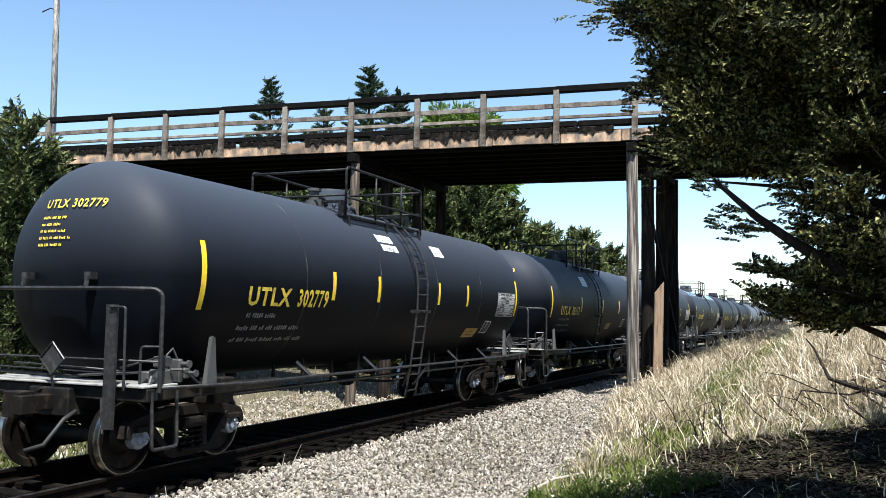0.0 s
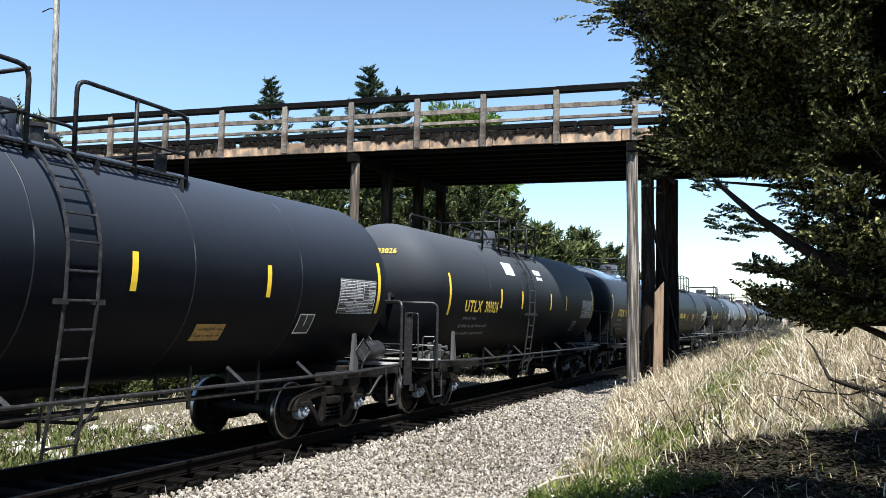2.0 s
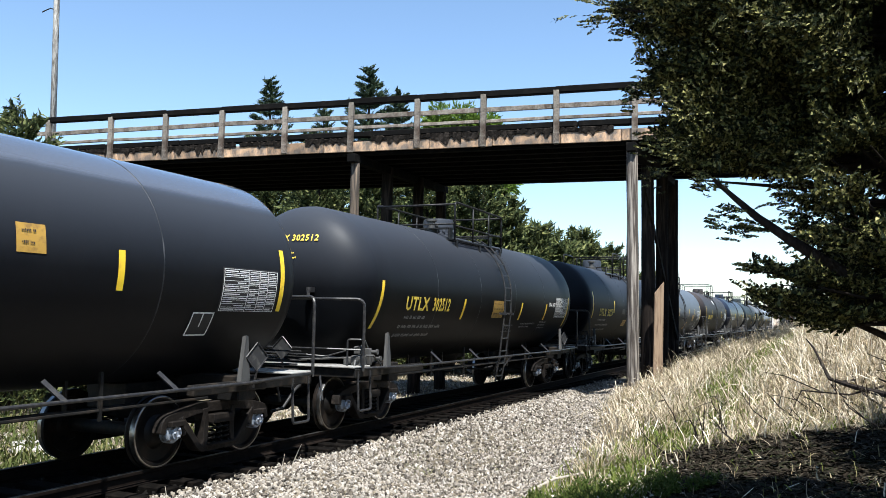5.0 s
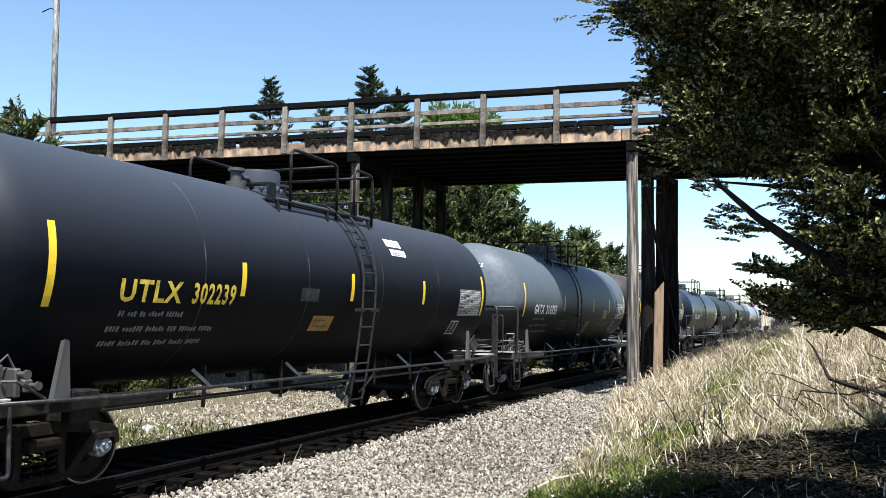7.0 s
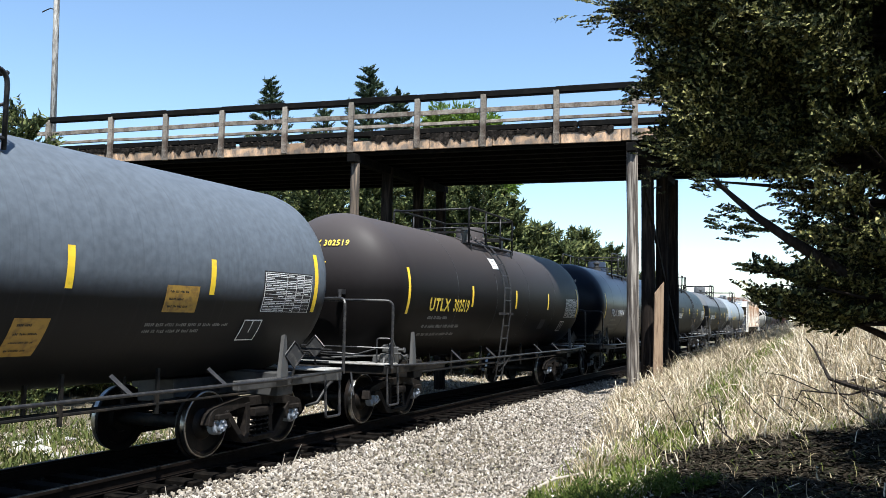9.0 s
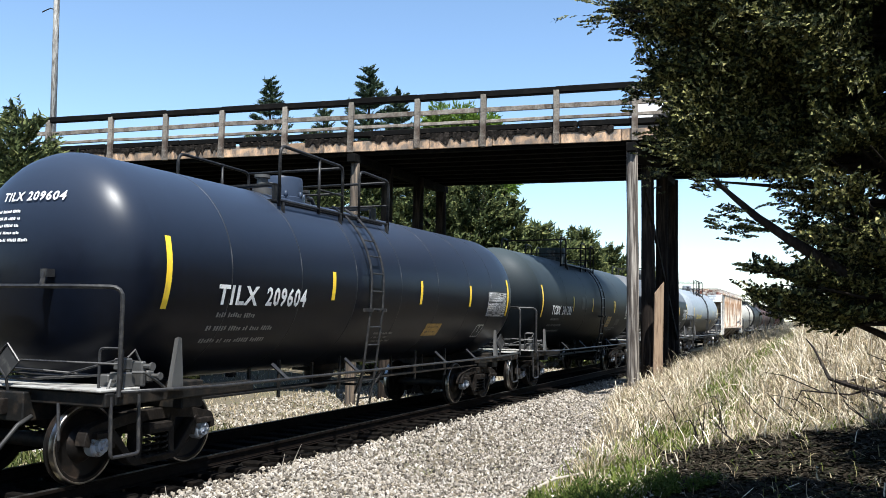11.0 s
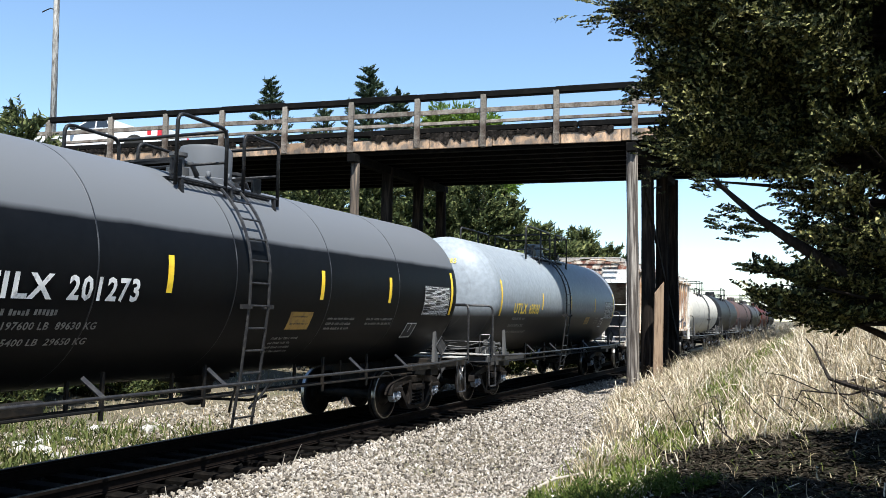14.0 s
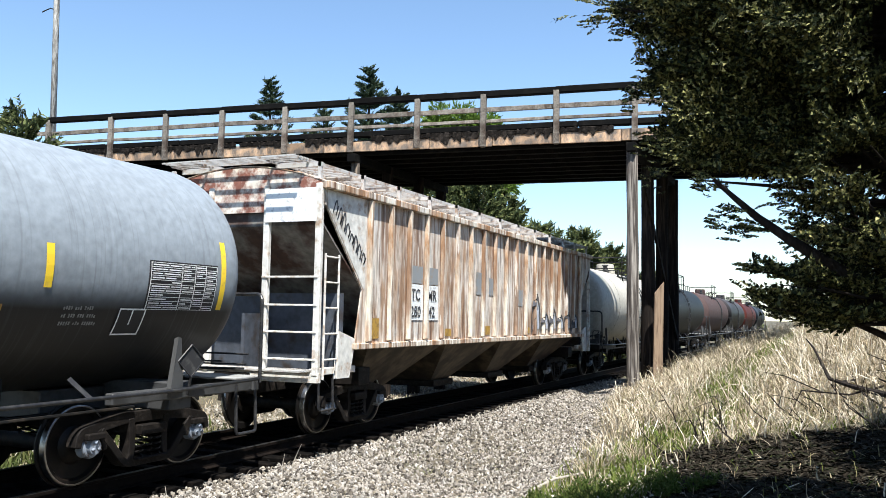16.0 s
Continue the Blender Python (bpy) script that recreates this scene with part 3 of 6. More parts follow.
    d.matrix_basis = pose(0.04, -7.15, 1.41, 0, 0, -90)
    part("placard_frame", CACHE["placard_rim"], PIPE, d)
    if extra_cylinder:
        part("brake_cylinder", shared("brake_cylinder", cylinder_mesh), PIPE, car).matrix_basis = pose(1.22, 6.25, 1.36)
    if not detail:
        return car
    # reflective strips: long at the seams, short between
    for k, u in enumerate(strips):
        end = k in (0, len(strips) - 1)
        a1 = (0.18 if end else -0.06) + (tilt if tilt else 0)
        h = 0.90 if end else 0.457
        v, f = patch(-0.05, 0.05, a1 - h, a1, 8 if end else 4)
        if tilt:
            v = [(p[0] + (p[1] - a1) * 0.16, p[1]) for p in v]
        wrap("reflective_strip", v, f, lambda x, a: on_tank(u + x, a, 0.008), YELLOW, car, "yellow reflective strip")
    if mark:
        share = (0.50, 0.41) if mark.startswith("UTLX") else (0.42, 0.49)
        for text, at, wide in zip(mark.split(), (0.0, 1 - share[1]), share):
            v, f, w = letters(text, 0.36, 1.15, 0.03)
            k = mark_w * wide / w
            wrap("lettering", [(p[0] * k + mark_w * at, p[1]) for p in v], f, lambda x, y: on_tank(-FRONT + mark_at + x, -0.63 + y, 0.014), ink, car, ink_name)
        v, f = bars(1, -5.05 + mark_at - 1.0, -0.82, 0.07, 0.1, rng, 1.1)
        wrap("small_lettering", v, f, lambda x, a: on_tank(x, a, 0.01), GREY_INK, car)
        if weights:
            v, f = [], []
            for i, line in enumerate(weights):
                w, g, _ = letters(line, 0.125, 1.1)
                f += [tuple(q + len(v) for q in a) for a in g]
                v += [(p[0] - FRONT + mark_at - 0.12, p[1] - 0.98 - 0.2 * i) for p in w]
        else:
            v, f = bars(2, -5.15 + mark_at - 1.0, -1.02, 0.075, 0.2, rng, 1.9)
        wrap("weight_lettering", v, f, lambda x, a: on_tank(x, a, 0.01), GREY_INK, car)
    if head_mark:
        v, f, w = letters(head_mark, 0.155, 1.15)
        wrap("end_lettering", [(p[0] * 0.98 / w - 0.42, p[1] + 3.30 - head_drop) for p in v], f, lambda x, z: on_head(x, z, 0.02), ink, car)
        v, f = bars(5, -0.42, 3.15 - head_drop, 0.036, 0.088, rng, 0.55)
        wrap("small_end_lettering", v, f, lambda x, z: on_head(x, z, 0.012), ink, car)
    if note:
        v, f, w = letters(note, 0.16, 1.1)
        wrap("note_lettering", v, f, lambda x, y: on_tank(strips[-1] - 1.42 - w + x, -0.42 + y, 0.014), WHITE_INK, car, "white stencilled note")
    if panel:
        u0 = strips[-1] - 1.32
        v, f = [], []
        def bar(x0, x1, y0, y1):
            k = len(v)
            v.extend([(u0 + x0, y0), (u0 + x1, y0), (u0 + x1, y1), (u0 + x0, y1)])
            f.append((k, k + 1, k + 2, k + 3))
        for i in range(12):
            a = -0.16 - i * 0.051
            bar(-0.03, 1.18, a - 0.006, a)
            if i == 11:
                break
            for x0, x1 in ((0.0, 0.5), (0.54, 0.74), (0.78, 0.94), (0.98, 1.15)):
                x = x0
                while x < x1 - 0.05:
                    w = min(rng.uniform(0.10, 0.34), x1 - x)
                    if rng.random() < 0.82:
                        bar(x, x + w, a - 0.036, a - 0.022)
                    x += w + 0.025
        for x in (-0.02, 0.52, 0.765, 0.965, 1.18):
            q, g = patch(u0 + x - 0.012, u0 + x, -0.73, -0.16, 8)
            f += [tuple(len(v) + z for z in face) for face in g]
            v += q
        q, g = patch(u0 - 0.05, u0 + 1.2, -0.74, -0.14, 6)
        plate = wrap("data_panel", q, g, lambda x, a: on_tank(x, a, 0.005), PANEL_BLACK, car, "black panel with a table of white writing")
        wrap("table_writing", v, f, lambda x, a: on_tank(x, a, 0.014), WHITE_INK, plate)
    for kind, u, a, w, h in signs:
        q, g = patch(u, u + w, a - h, a, 5)
        mat = {"orange": ORANGE_INK, "white": WHITE_INK, "frame": PANEL_BLACK, "dim": PLACARD}[kind]
        s = wrap("sign", q, g, lambda x, y: on_tank(x, y, 0.006), mat, car,
                 {"orange": "orange warning sign", "white": "white instruction sign", "frame": "outlined square of routing marks", "dim": "dull metal plate"}[kind])
        if kind == "frame":
            v, f = [], []
            for x0, x1, y0, y1 in ((0, w, 0, 0.02), (0, w, h - 0.02, h), (0, 0.02, 0, h), (w - 0.02, w, 0, h), (w / 2 - 0.01, w / 2 + 0.01, 0, h * 0.6)):
                q, g = patch(u + x0, u + x1, a - y1, a - y0, max(1, int((y1 - y0) / 0.06)))
                f += [tuple(len(v) + z for z in face) for face in g]
                v += q
            wrap("outline", v, f, lambda x, y: on_tank(x, y, 0.013), WHITE_INK, s)
        elif kind != "dim":
            n = max(2, int(h / 0.11))
            v, f = bars(n, u + 0.06, a - 0.09, 0.028, (h - 0.06) / n, rng, w - 0.15)
            wrap("sign_writing", [(min(x, u + w - 0.04), y) for x, y in v], f, lambda x, y: on_tank(x, y, 0.014), PANEL_BLACK if kind != "white" else GREY_INK, s)
    for u, a, w, n in small:
        v, f = bars(n, u, a, 0.045, 0.09, rng, w)
        wrap("small_lettering", v, f, lambda x, y: on_tank(x, y, 0.01), GREY_INK, car)
    return car


# ---- the covered hopper
def rust_white(name, color, stain, wide):
    """Old white paint with soft stains, hard-edged vertical rust runs and pale flakes."""
    m = material(name, color, 0.75, spots=stain, scale=1.6, amount=0.6, stretch=(1.0, 1.7, 0.42), grain=0.35, grain_scale=8, bump=0.1)
    n, l = m.node_tree.nodes, m.node_tree.links
    base = n["Principled BSDF"].inputs["Base Color"]
    out = base.links[0].from_socket
    co = n.new("ShaderNodeTexCoord")
    info = n.new("ShaderNodeObjectInfo")
    jump = n.new("ShaderNodeVectorMath")
    jump.operation = "MULTIPLY_ADD"
    l.new(info.outputs["Random"], jump.inputs[0])
    jump.inputs[1].default_value = (40, 70, 30)
    l.new(co.outputs["Object"], jump.inputs[2])
    for layer, scale, lo, hi, tone, share in (((1, 2.6 * wide, 0.16), 2.6, 0.51, 0.60, (0.21, 0.105, 0.05), 0.8),
                                              ((1, 3.2 * wide, 0.22), 3.4, 0.57, 0.63, (0.11, 0.055, 0.032), 0.75),
                                              ((1, 2.4 * wide, 0.25), 4.2, 0.58, 0.64, (0.70, 0.66, 0.60), 0.7)):
        mp = n.new("ShaderNodeMapping")
        mp.inputs["Scale"].default_value = layer
        mp.inputs["Location"].default_value = (scale, scale * 3, scale * 5)
        l.new(jump.outputs[0], mp.inputs[0])
        ns = n.new("ShaderNodeTexNoise")
        ns.inputs["Scale"].default_value, ns.inputs["Detail"].default_value = scale, 7
        l.new(mp.outputs[0], ns.inputs[0])
        mr = n.new("ShaderNodeMapRange")
        mr.inputs[1].default_value, mr.inputs[2].default_value, mr.inputs[4].default_value = lo, hi, share
        l.new(ns.outputs[0], mr.inputs[0])
        mx = n.new("ShaderNodeMix")
        mx.data_type = "RGBA"
        l.new(mr.outputs[0], mx.inputs[0])
        l.new(out, mx.inputs[6])
        mx.inputs[7].default_value = (*tone, 1)
        out = mx.outputs[2]
    l.new(out, base)
    return m


HOPPER_PAINT = rust_white("rust_streaked_white_paint", (0.60, 0.54, 0.47), (0.33, 0.21, 0.13), 1.0)
RIB_PAINT = rust_white("rust_edged_cream_rib_paint", (0.66, 0.60, 0.50), (0.36, 0.19, 0.085), 1.5)
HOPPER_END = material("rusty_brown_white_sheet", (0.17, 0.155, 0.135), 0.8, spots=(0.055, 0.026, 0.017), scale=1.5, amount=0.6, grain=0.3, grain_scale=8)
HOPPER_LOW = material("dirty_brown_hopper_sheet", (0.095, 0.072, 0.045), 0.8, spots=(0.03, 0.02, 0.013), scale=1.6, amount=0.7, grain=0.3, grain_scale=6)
PALE = material("pale_galvanised_grating", (0.434, 0.42, 0.399), 0.6, spots=(0.245, 0.175, 0.126), scale=9, amount=0.4)
POST_PAINT = material("dirty_white_post_paint", (0.62, 0.60, 0.55), 0.7, spots=(0.30, 0.19, 0.11), scale=4, amount=0.3, grain=0.2, grain_scale=9)
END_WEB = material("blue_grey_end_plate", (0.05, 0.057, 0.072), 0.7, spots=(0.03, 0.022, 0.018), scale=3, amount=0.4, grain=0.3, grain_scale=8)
ROOF_RUST = material("rust_red_roof_end", (0.20, 0.075, 0.05), 0.8, spots=(0.62, 0.55, 0.47), scale=4, amount=0.62, grain=0.3, grain_scale=9)
GREY_PATCH = material("grey_paint_patch", (0.238, 0.252, 0.259), 0.7, spots=(0.28, 0.21, 0.154), scale=5, amount=0.3)
GRAFFITI_PALE = material("pale_blue_spray_paint", (0.50, 0.53, 0.60), 0.6, spots=(0.30, 0.30, 0.34), scale=9, amount=0.3)
GRAFFITI = material("dark_spray_paint", (0.035, 0.035, 0.042), 0.6, spots=(0.14, 0.126, 0.126), scale=9, amount=0.3)


def hopper_car(c):
    """Four bay covered hopper; its box runs from -8.43 to 8.43 m."""
    car = empty("covered_hopper_car", pose(TRACK_X, c, 0), "rust-streaked white covered hopper car with ribbed sides", "railway car", "cars of the train")
    L, X = 8.43, 1.58
    bm = bmesh.new()
    for s in (1, -1):
        x0, x1 = sorted((s * X, s * (X - 0.03)))
        out = [(-L + 0.08, 4.0), (-L + 0.10, 3.72), (-L + 1.32, 2.42), (-L + 1.12, 1.52), (L - 1.12, 1.52), (L - 1.32, 2.42), (L - 0.10, 3.72), (L - 0.08, 4.0)]
        a = [bm.verts.new((x0, y, z)) for y, z in out]
        b = [bm.verts.new((x1, y, z)) for y, z in out]
        bm.faces.new(a)
        bm.faces.new(b[::-1])
        for i in range(8):
            bm.faces.new((a[i], b[i], b[(i + 1) % 8], a[(i + 1) % 8]))
    bmesh.ops.recalc_face_normals(bm, faces=bm.faces)
    side = part("side_sheet", bm, HOPPER_PAINT, car, "white side sheet with vertical rust streaks")
    rib = shared("side_rib", lambda: bevelled(boxed(0, 0.09, -0.05, 0.05, 1.55, 3.97), 0.02))
    for k in range(19):
        y = -L + 1.5 + (2 * L - 3.0) * k / 18
        for s in (1, -1):
            part("side_rib", rib, RIB_PAINT, side).matrix_basis = pose(X * s, y, 0, 0, 0, 0 if s > 0 else 180)
    bm = bmesh.new()
    for s in (1, -1):
        x0, x1 = sorted((s * (X - 0.04), s * (X + 0.10)))
        box(bm, x0, x1 - 0.03, -L + 1.05, L - 1.05, 1.43, 1.53)
        box(bm, x0, x1, -L, L, 3.97, 4.09)
    part("side_sill", bevelled(bm, 0.012), RIB_PAINT, car)
    # roof
    bm = bmesh.new()
    prev = None
    for i in range(13):
        t = -1 + 2 * i / 12
        p = [bm.verts.new((t * (X + 0.02), y, 4.09 + 0.30 * (1 - t * t))) for y in (-L, L)]
        if prev:
            bm.faces.new((prev[0], p[0], p[1], prev[1]))
        prev = p
    bm.normal_update()
    bmesh.ops.solidify(bm, geom=list(bm.faces), thickness=0.03)
    part("roof", smooth(bm, 40), HOPPER_PAINT, car)
    bm = bmesh.new()
    for s in (1, -1):
        for k in range(120):
            y = -L - 0.2 + (2 * L + 0.4) * k / 120
            box(bm, s * 0.95 - 0.30, s * 0.95 + 0.30, y, y + 0.045, 4.43, 4.455)
        for x in (-0.30, 0.30):
            box(bm, s * 0.95 + x - 0.015, s * 0.95 + x + 0.015, -L - 0.2, L + 0.2, 4.40, 4.46)
        for k in range(13):
            y = -L + 0.1 + (2 * L - 0.2) * k / 12
            box(bm, s * 0.95 - 0.32, s * 0.95 + 0.55, y - 0.03, y + 0.03, 4.33, 4.40)
            box(bm, s * 1.46 - 0.03, s * 1.46 + 0.03, y - 0.03, y + 0.03, 4.05, 4.40)
    for s in (-1, 1):
        for k in range(6):
            y = s * (L + 0.14) - 0.25 + 0.09 * k
            box(bm, -1.3, 1.3, y, y + 0.025, 4.43, 4.455)
    part("roof_walk", bm, PALE, car, "pale grating walkway along the roof")
    hat = shared("roof_hatch", lambda: bevelled(boxed(-0.35, 0.35, -1.2, 1.2, 4.34, 4.5), 0.04))
    for k in range(5):
        part("roof_hatch", hat, HOPPER_PAINT, car).location = (0, -6.0 + 3.0 * k, 0)
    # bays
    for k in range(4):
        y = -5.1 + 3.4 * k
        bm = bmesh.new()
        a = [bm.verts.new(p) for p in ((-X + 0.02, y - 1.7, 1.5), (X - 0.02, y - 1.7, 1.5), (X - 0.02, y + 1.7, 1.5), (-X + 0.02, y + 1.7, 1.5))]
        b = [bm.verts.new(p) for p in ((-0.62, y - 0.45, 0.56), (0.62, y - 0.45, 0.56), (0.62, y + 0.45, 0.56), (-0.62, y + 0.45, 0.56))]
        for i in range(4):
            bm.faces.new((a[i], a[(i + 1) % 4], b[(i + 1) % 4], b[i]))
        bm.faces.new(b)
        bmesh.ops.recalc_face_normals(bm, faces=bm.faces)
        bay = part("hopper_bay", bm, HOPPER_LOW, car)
        part("bay_gate", shared("bay_gate", lambda: bevelled(boxed(-0.75, 0.75, -0.55, 0.55, 0.44, 0.58), 0.02)), RUSTY, bay).location = (0, y, 0)
    # ends
    for turn in (0, 180):
        T = pose(0, 0, 0, 0, 0, turn)
        bm = bmesh.new()
        for p, q in ((((-L + 0.10), 3.42), ((-L + 2.6), 1.5)),):
            v = [bm.verts.new(c) for c in ((-X + 0.03, p[0], p[1]), (X - 0.03, p[0], p[1]), (X - 0.03, q[0], q[1]), (-X + 0.03, q[0], q[1]))]
            bm.faces.new(v)
        bm.normal_update()
        bmesh.ops.solidify(bm, geom=list(bm.faces), thickness=0.03)
        box(bm, -X + 0.03, X - 0.03, -L + 0.06, -L + 0.09, 3.40, 4.02)
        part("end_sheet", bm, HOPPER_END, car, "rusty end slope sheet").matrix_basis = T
        for x in (-X + 0.06, -0.55, 0.55, X - 0.06):
            post = part("end_post", shared("end_post|%.2f" % x, lambda: bevelled(boxed(x - 0.055, x + 0.055, -L - 0.03, -L + 0.06, 1.05, 4.05), 0.012)), POST_PAINT, car)
            post.matrix_basis = T
        rung = shared("end_rung", lambda: bevelled(boxed(0.50, X - 0.04, -L - 0.045, -L - 0.01, -0.016, 0.016), 0.006))
        for z in (1.30, 1.72, 2.14, 2.58):
            part("end_rung", rung, POST_PAINT, car).matrix_basis = T @ pose(0, 0, z)
        bm = bmesh.new()
        box(bm, -X, X, -L - 0.02, -L + 0.08, 0.94, 1.10)
        for q in (1, -1):
            box(bm, q * 1.45 - 0.05, q * 1.45 + 0.05, -L, -L + 1.3, 1.05, 1.16)
        part("end_sill", bevelled(bm, 0.01), POST_PAINT, car).matrix_basis = T
        # corner plates under the side sheet
        for q in (1, -1):
            bm = bmesh.new()
            v = [bm.verts.new((q * (X - 0.01), y, z)) for y, z in ((-L + 0.50, 0.98), (-L + 0.98, 0.98), (-L + 1.16, 1.60), (-L + 0.62, 1.74))]
            bm.faces.new(v)
            bm.normal_update()
            bmesh.ops.solidify(bm, geom=list(bm.faces), thickness=0.03)
            part("corner_plate", bm, POST_PAINT, car).matrix_basis = T
        # grey webs over the sill; the slope sheet's shade is put into their dark colour
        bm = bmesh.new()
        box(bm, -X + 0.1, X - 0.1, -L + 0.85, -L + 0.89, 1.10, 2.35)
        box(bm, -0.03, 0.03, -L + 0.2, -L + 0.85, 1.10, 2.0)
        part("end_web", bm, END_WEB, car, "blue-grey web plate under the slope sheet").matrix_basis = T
        bm = bmesh.new()
        for y in (-L + 0.05, -L + 0.46):
            tube(bm, ((X + 0.05, y, 1.0), (X + 0.05, y, 2.95)), 0.02, 6)
        for k in range(5):
            tube(bm, ((X + 0.05, -L + 0.05, 1.3 + 0.4 * k), (X + 0.05, -L + 0.46, 1.3 + 0.4 * k)), 0.016, 6)
        part("ladder", bm, POST_PAINT, car).matrix_basis = T
        bm = bmesh.new()
        tube(bm, arc([(X - 0.02, -L + 0.04, 1.0), (X, -L + 0.04, 0.52), (X, -L + 0.46, 0.52), (X - 0.02, -L + 0.46, 1.0)], 0.05), 0.02, 6)
        part("sill_step", bm, PIPE, car).matrix_basis = T
        bm = bmesh.new()
        v = [bm.verts.new((t * (X - 0.02), -L + 0.02, 4.09 + 0.29 * (1 - t * t))) for t in (-1, -0.66, -0.33, 0, 0.33, 0.66, 1)]
        v += [bm.verts.new((t * (X - 0.02), -L + 0.02, 3.62)) for t in (1, -1)]
        bm.faces.new(v)
        bm.normal_update()
        bmesh.ops.solidify(bm, geom=list(bm.faces), thickness=0.02)
        part("roof_end", bm, ROOF_RUST, car, "rust-red roof end with flaking paint").matrix_basis = T
        bm = bmesh.new()
        box(bm, -0.33, 0.33, -L - 0.1, -L + 3.0, 0.72, 1.06)
        box(bm, -1.4, 1.4, -L + 1.6, -L + 2.0, 0.8, 1.1)
        part("draft_sill", bevelled(bm, 0.015), RUSTY, car).matrix_basis = T
        bm = bmesh.new()
        for k in range(7):
            box(bm, -1.45, 1.45, -L - 0.35 + 0.075 * k, -L - 0.30 + 0.075 * k, 1.12, 1.145)
        part("crossover_deck", bm, PALE, car).matrix_basis = T
        part("coupler", shared("coupler", coupler_mesh), RUSTY, car).matrix_basis = T @ pose(0, -1.35, 0)
    wrap("white_panel", [(0.55, 3.45), (1.5, 3.45), (1.5, 3.98), (0.55, 3.98)], [(0, 1, 2, 3)], lambda x, z: (x, -L - 0.045, z), WHITE_INK, car, "white panel on the end")
    sheet = X + 0.012
    def flat(name, items, mat, label=""):
        for y0, y1, z0, z1 in items:
            wrap(name, [(y0, z0), (y1, z0), (y1, z1), (y0, z1)], [(0, 1, 2, 3)], lambda y, z: (sheet, y, z), mat, car, label)
    flat("paint_patch", [(-5.28, -4.73, 2.62, 2.95), (-4.55, -4.0, 2.62, 2.95), (-1.9, -1.45, 2.5, 3.0), (-1.1, -0.75, 2.5, 2.9), (1.0, 1.35, 2.3, 2.7)], GREY_PATCH, "grey repainted patch")
    flat("letter_panel", [(-5.30, -4.70, 1.92, 2.60), (-4.56, -3.98, 1.92, 2.60)], WHITE_INK, "white painted lettering panel")
    for text, y, z in (("TC", -5.24, 2.30), ("MR", -4.5, 2.30), ("280", -5.26, 1.98), ("42", -4.45, 1.98)):
        v, f, w = letters(text, 0.3)
        wrap("lettering", [(p[0] + y, p[1] + z) for p in v], f, lambda a, b: (sheet + 0.008, a, b), GRAFFITI, car, "dark grey lettering on a white panel")
    # white gusset panel between the corner post and the first rib
    for q in (1, -1):
        bm = bmesh.new()
        out = [(-L + 0.13, 3.96), (-L + 0.14, 3.72), (-L + 1.36, 2.43), (-L + 1.40, 2.46), (-L + 1.43, 3.96)]
        a = [bm.verts.new((q * (X + 0.006), y, z)) for y, z in out]
        b = [bm.verts.new((q * (X - 0.01), y, z)) for y, z in out]
        bm.faces.new(a)
        bm.faces.new(b[::-1])
        for i in range(5):
            bm.faces.new((a[i], b[i], b[(i + 1) % 5], a[(i + 1) % 5]))
        bmesh.ops.recalc_face_normals(bm, faces=bm.faces)
        part("end_gusset", bm, POST_PAINT, car, "dirty white end panel of the side")
    pitch = (2 * L - 3.0) / 18

    def skin(y, lift):
        """Outer face of the side at y: the ribs stand proud of the sheet."""
        near_rib = abs((y + L - 1.5 + pitch / 2) % pitch - pitch / 2) < 0.055 and abs(y) < L - 1.4
        return X + (0.09 if near_rib else 0.0) + lift

    def stroke(name, pts, width, mat, label, lift):
        """A sprayed line of one width along a smooth way."""
        way = [Vector((0, y, z)) for y, z in pts]
        for _ in range(3):
            fine = [way[0]]
            for a, b in zip(way, way[1:]):
                fine += [a.lerp(b, 0.25), a.lerp(b, 0.75)]
            way = fine + [way[-1]]
        v, f = [], []
        for k, p in enumerate(way):
            d = (way[min(k + 1, len(way) - 1)] - way[max(k - 1, 0)]).normalized()
            n = Vector((0, -d.z, d.y)) * width / 2
            v += [(p.y + n.y, p.z + n.z), (p.y - n.y, p.z - n.z)]
            if k:
                f.append((2 * k - 2, 2 * k - 1, 2 * k + 1, 2 * k))
        wrap(name, v, f, lambda y, z: (skin(y, lift), y, z), mat, car, label)

    rng = random.Random(5)
    # thin tag that runs down the slope of the gusset
    for k in range(8):
        y, z = -L + 0.30 + 0.135 * k, 3.62 - 0.105 * k
        w, h = 0.15, rng.uniform(0.16, 0.30)
        pts = [(y, z), (y + w * rng.uniform(0.3, 0.9), z + h), (y + w, z + h * rng.uniform(0.0, 0.4)), (y + w * 0.4, z - h * 0.35), (y + w * 1.1, z + h * rng.uniform(0.1, 0.5))]
        stroke("graffiti", pts, 0.032, GRAFFITI, "dark spray-painted tag", 0.012)
    # large pale letters with dark outlines near the far foot of the side
    for k, tall in enumerate((0.95, 0.55, 0.62, 0.5, 0.6, 0.55)):
        y, w = 2.15 + 0.78 * k, 0.70
        z = 1.60
        stroke("graffiti", [(y + 0.2, z + 0.08), (y + w * 0.35, z + tall * 0.55), (y + w * 0.7, z + tall * 0.8), (y + w * 0.75, z + 0.1)], 0.26, GRAFFITI_PALE, "pale fill of a large sprayed letter", 0.010)
        pts = [(y, z), (y + w * rng.uniform(-0.1, 0.2), z + tall * 0.7), (y + w * 0.5, z + tall * rng.uniform(1.0, 1.25)), (y + w * rng.uniform(0.9, 1.1), z + tall * 0.7), (y + w, z + 0.03)]
        stroke("graffiti", pts, 0.075, GRAFFITI, "dark outline of a large sprayed letter", 0.016)
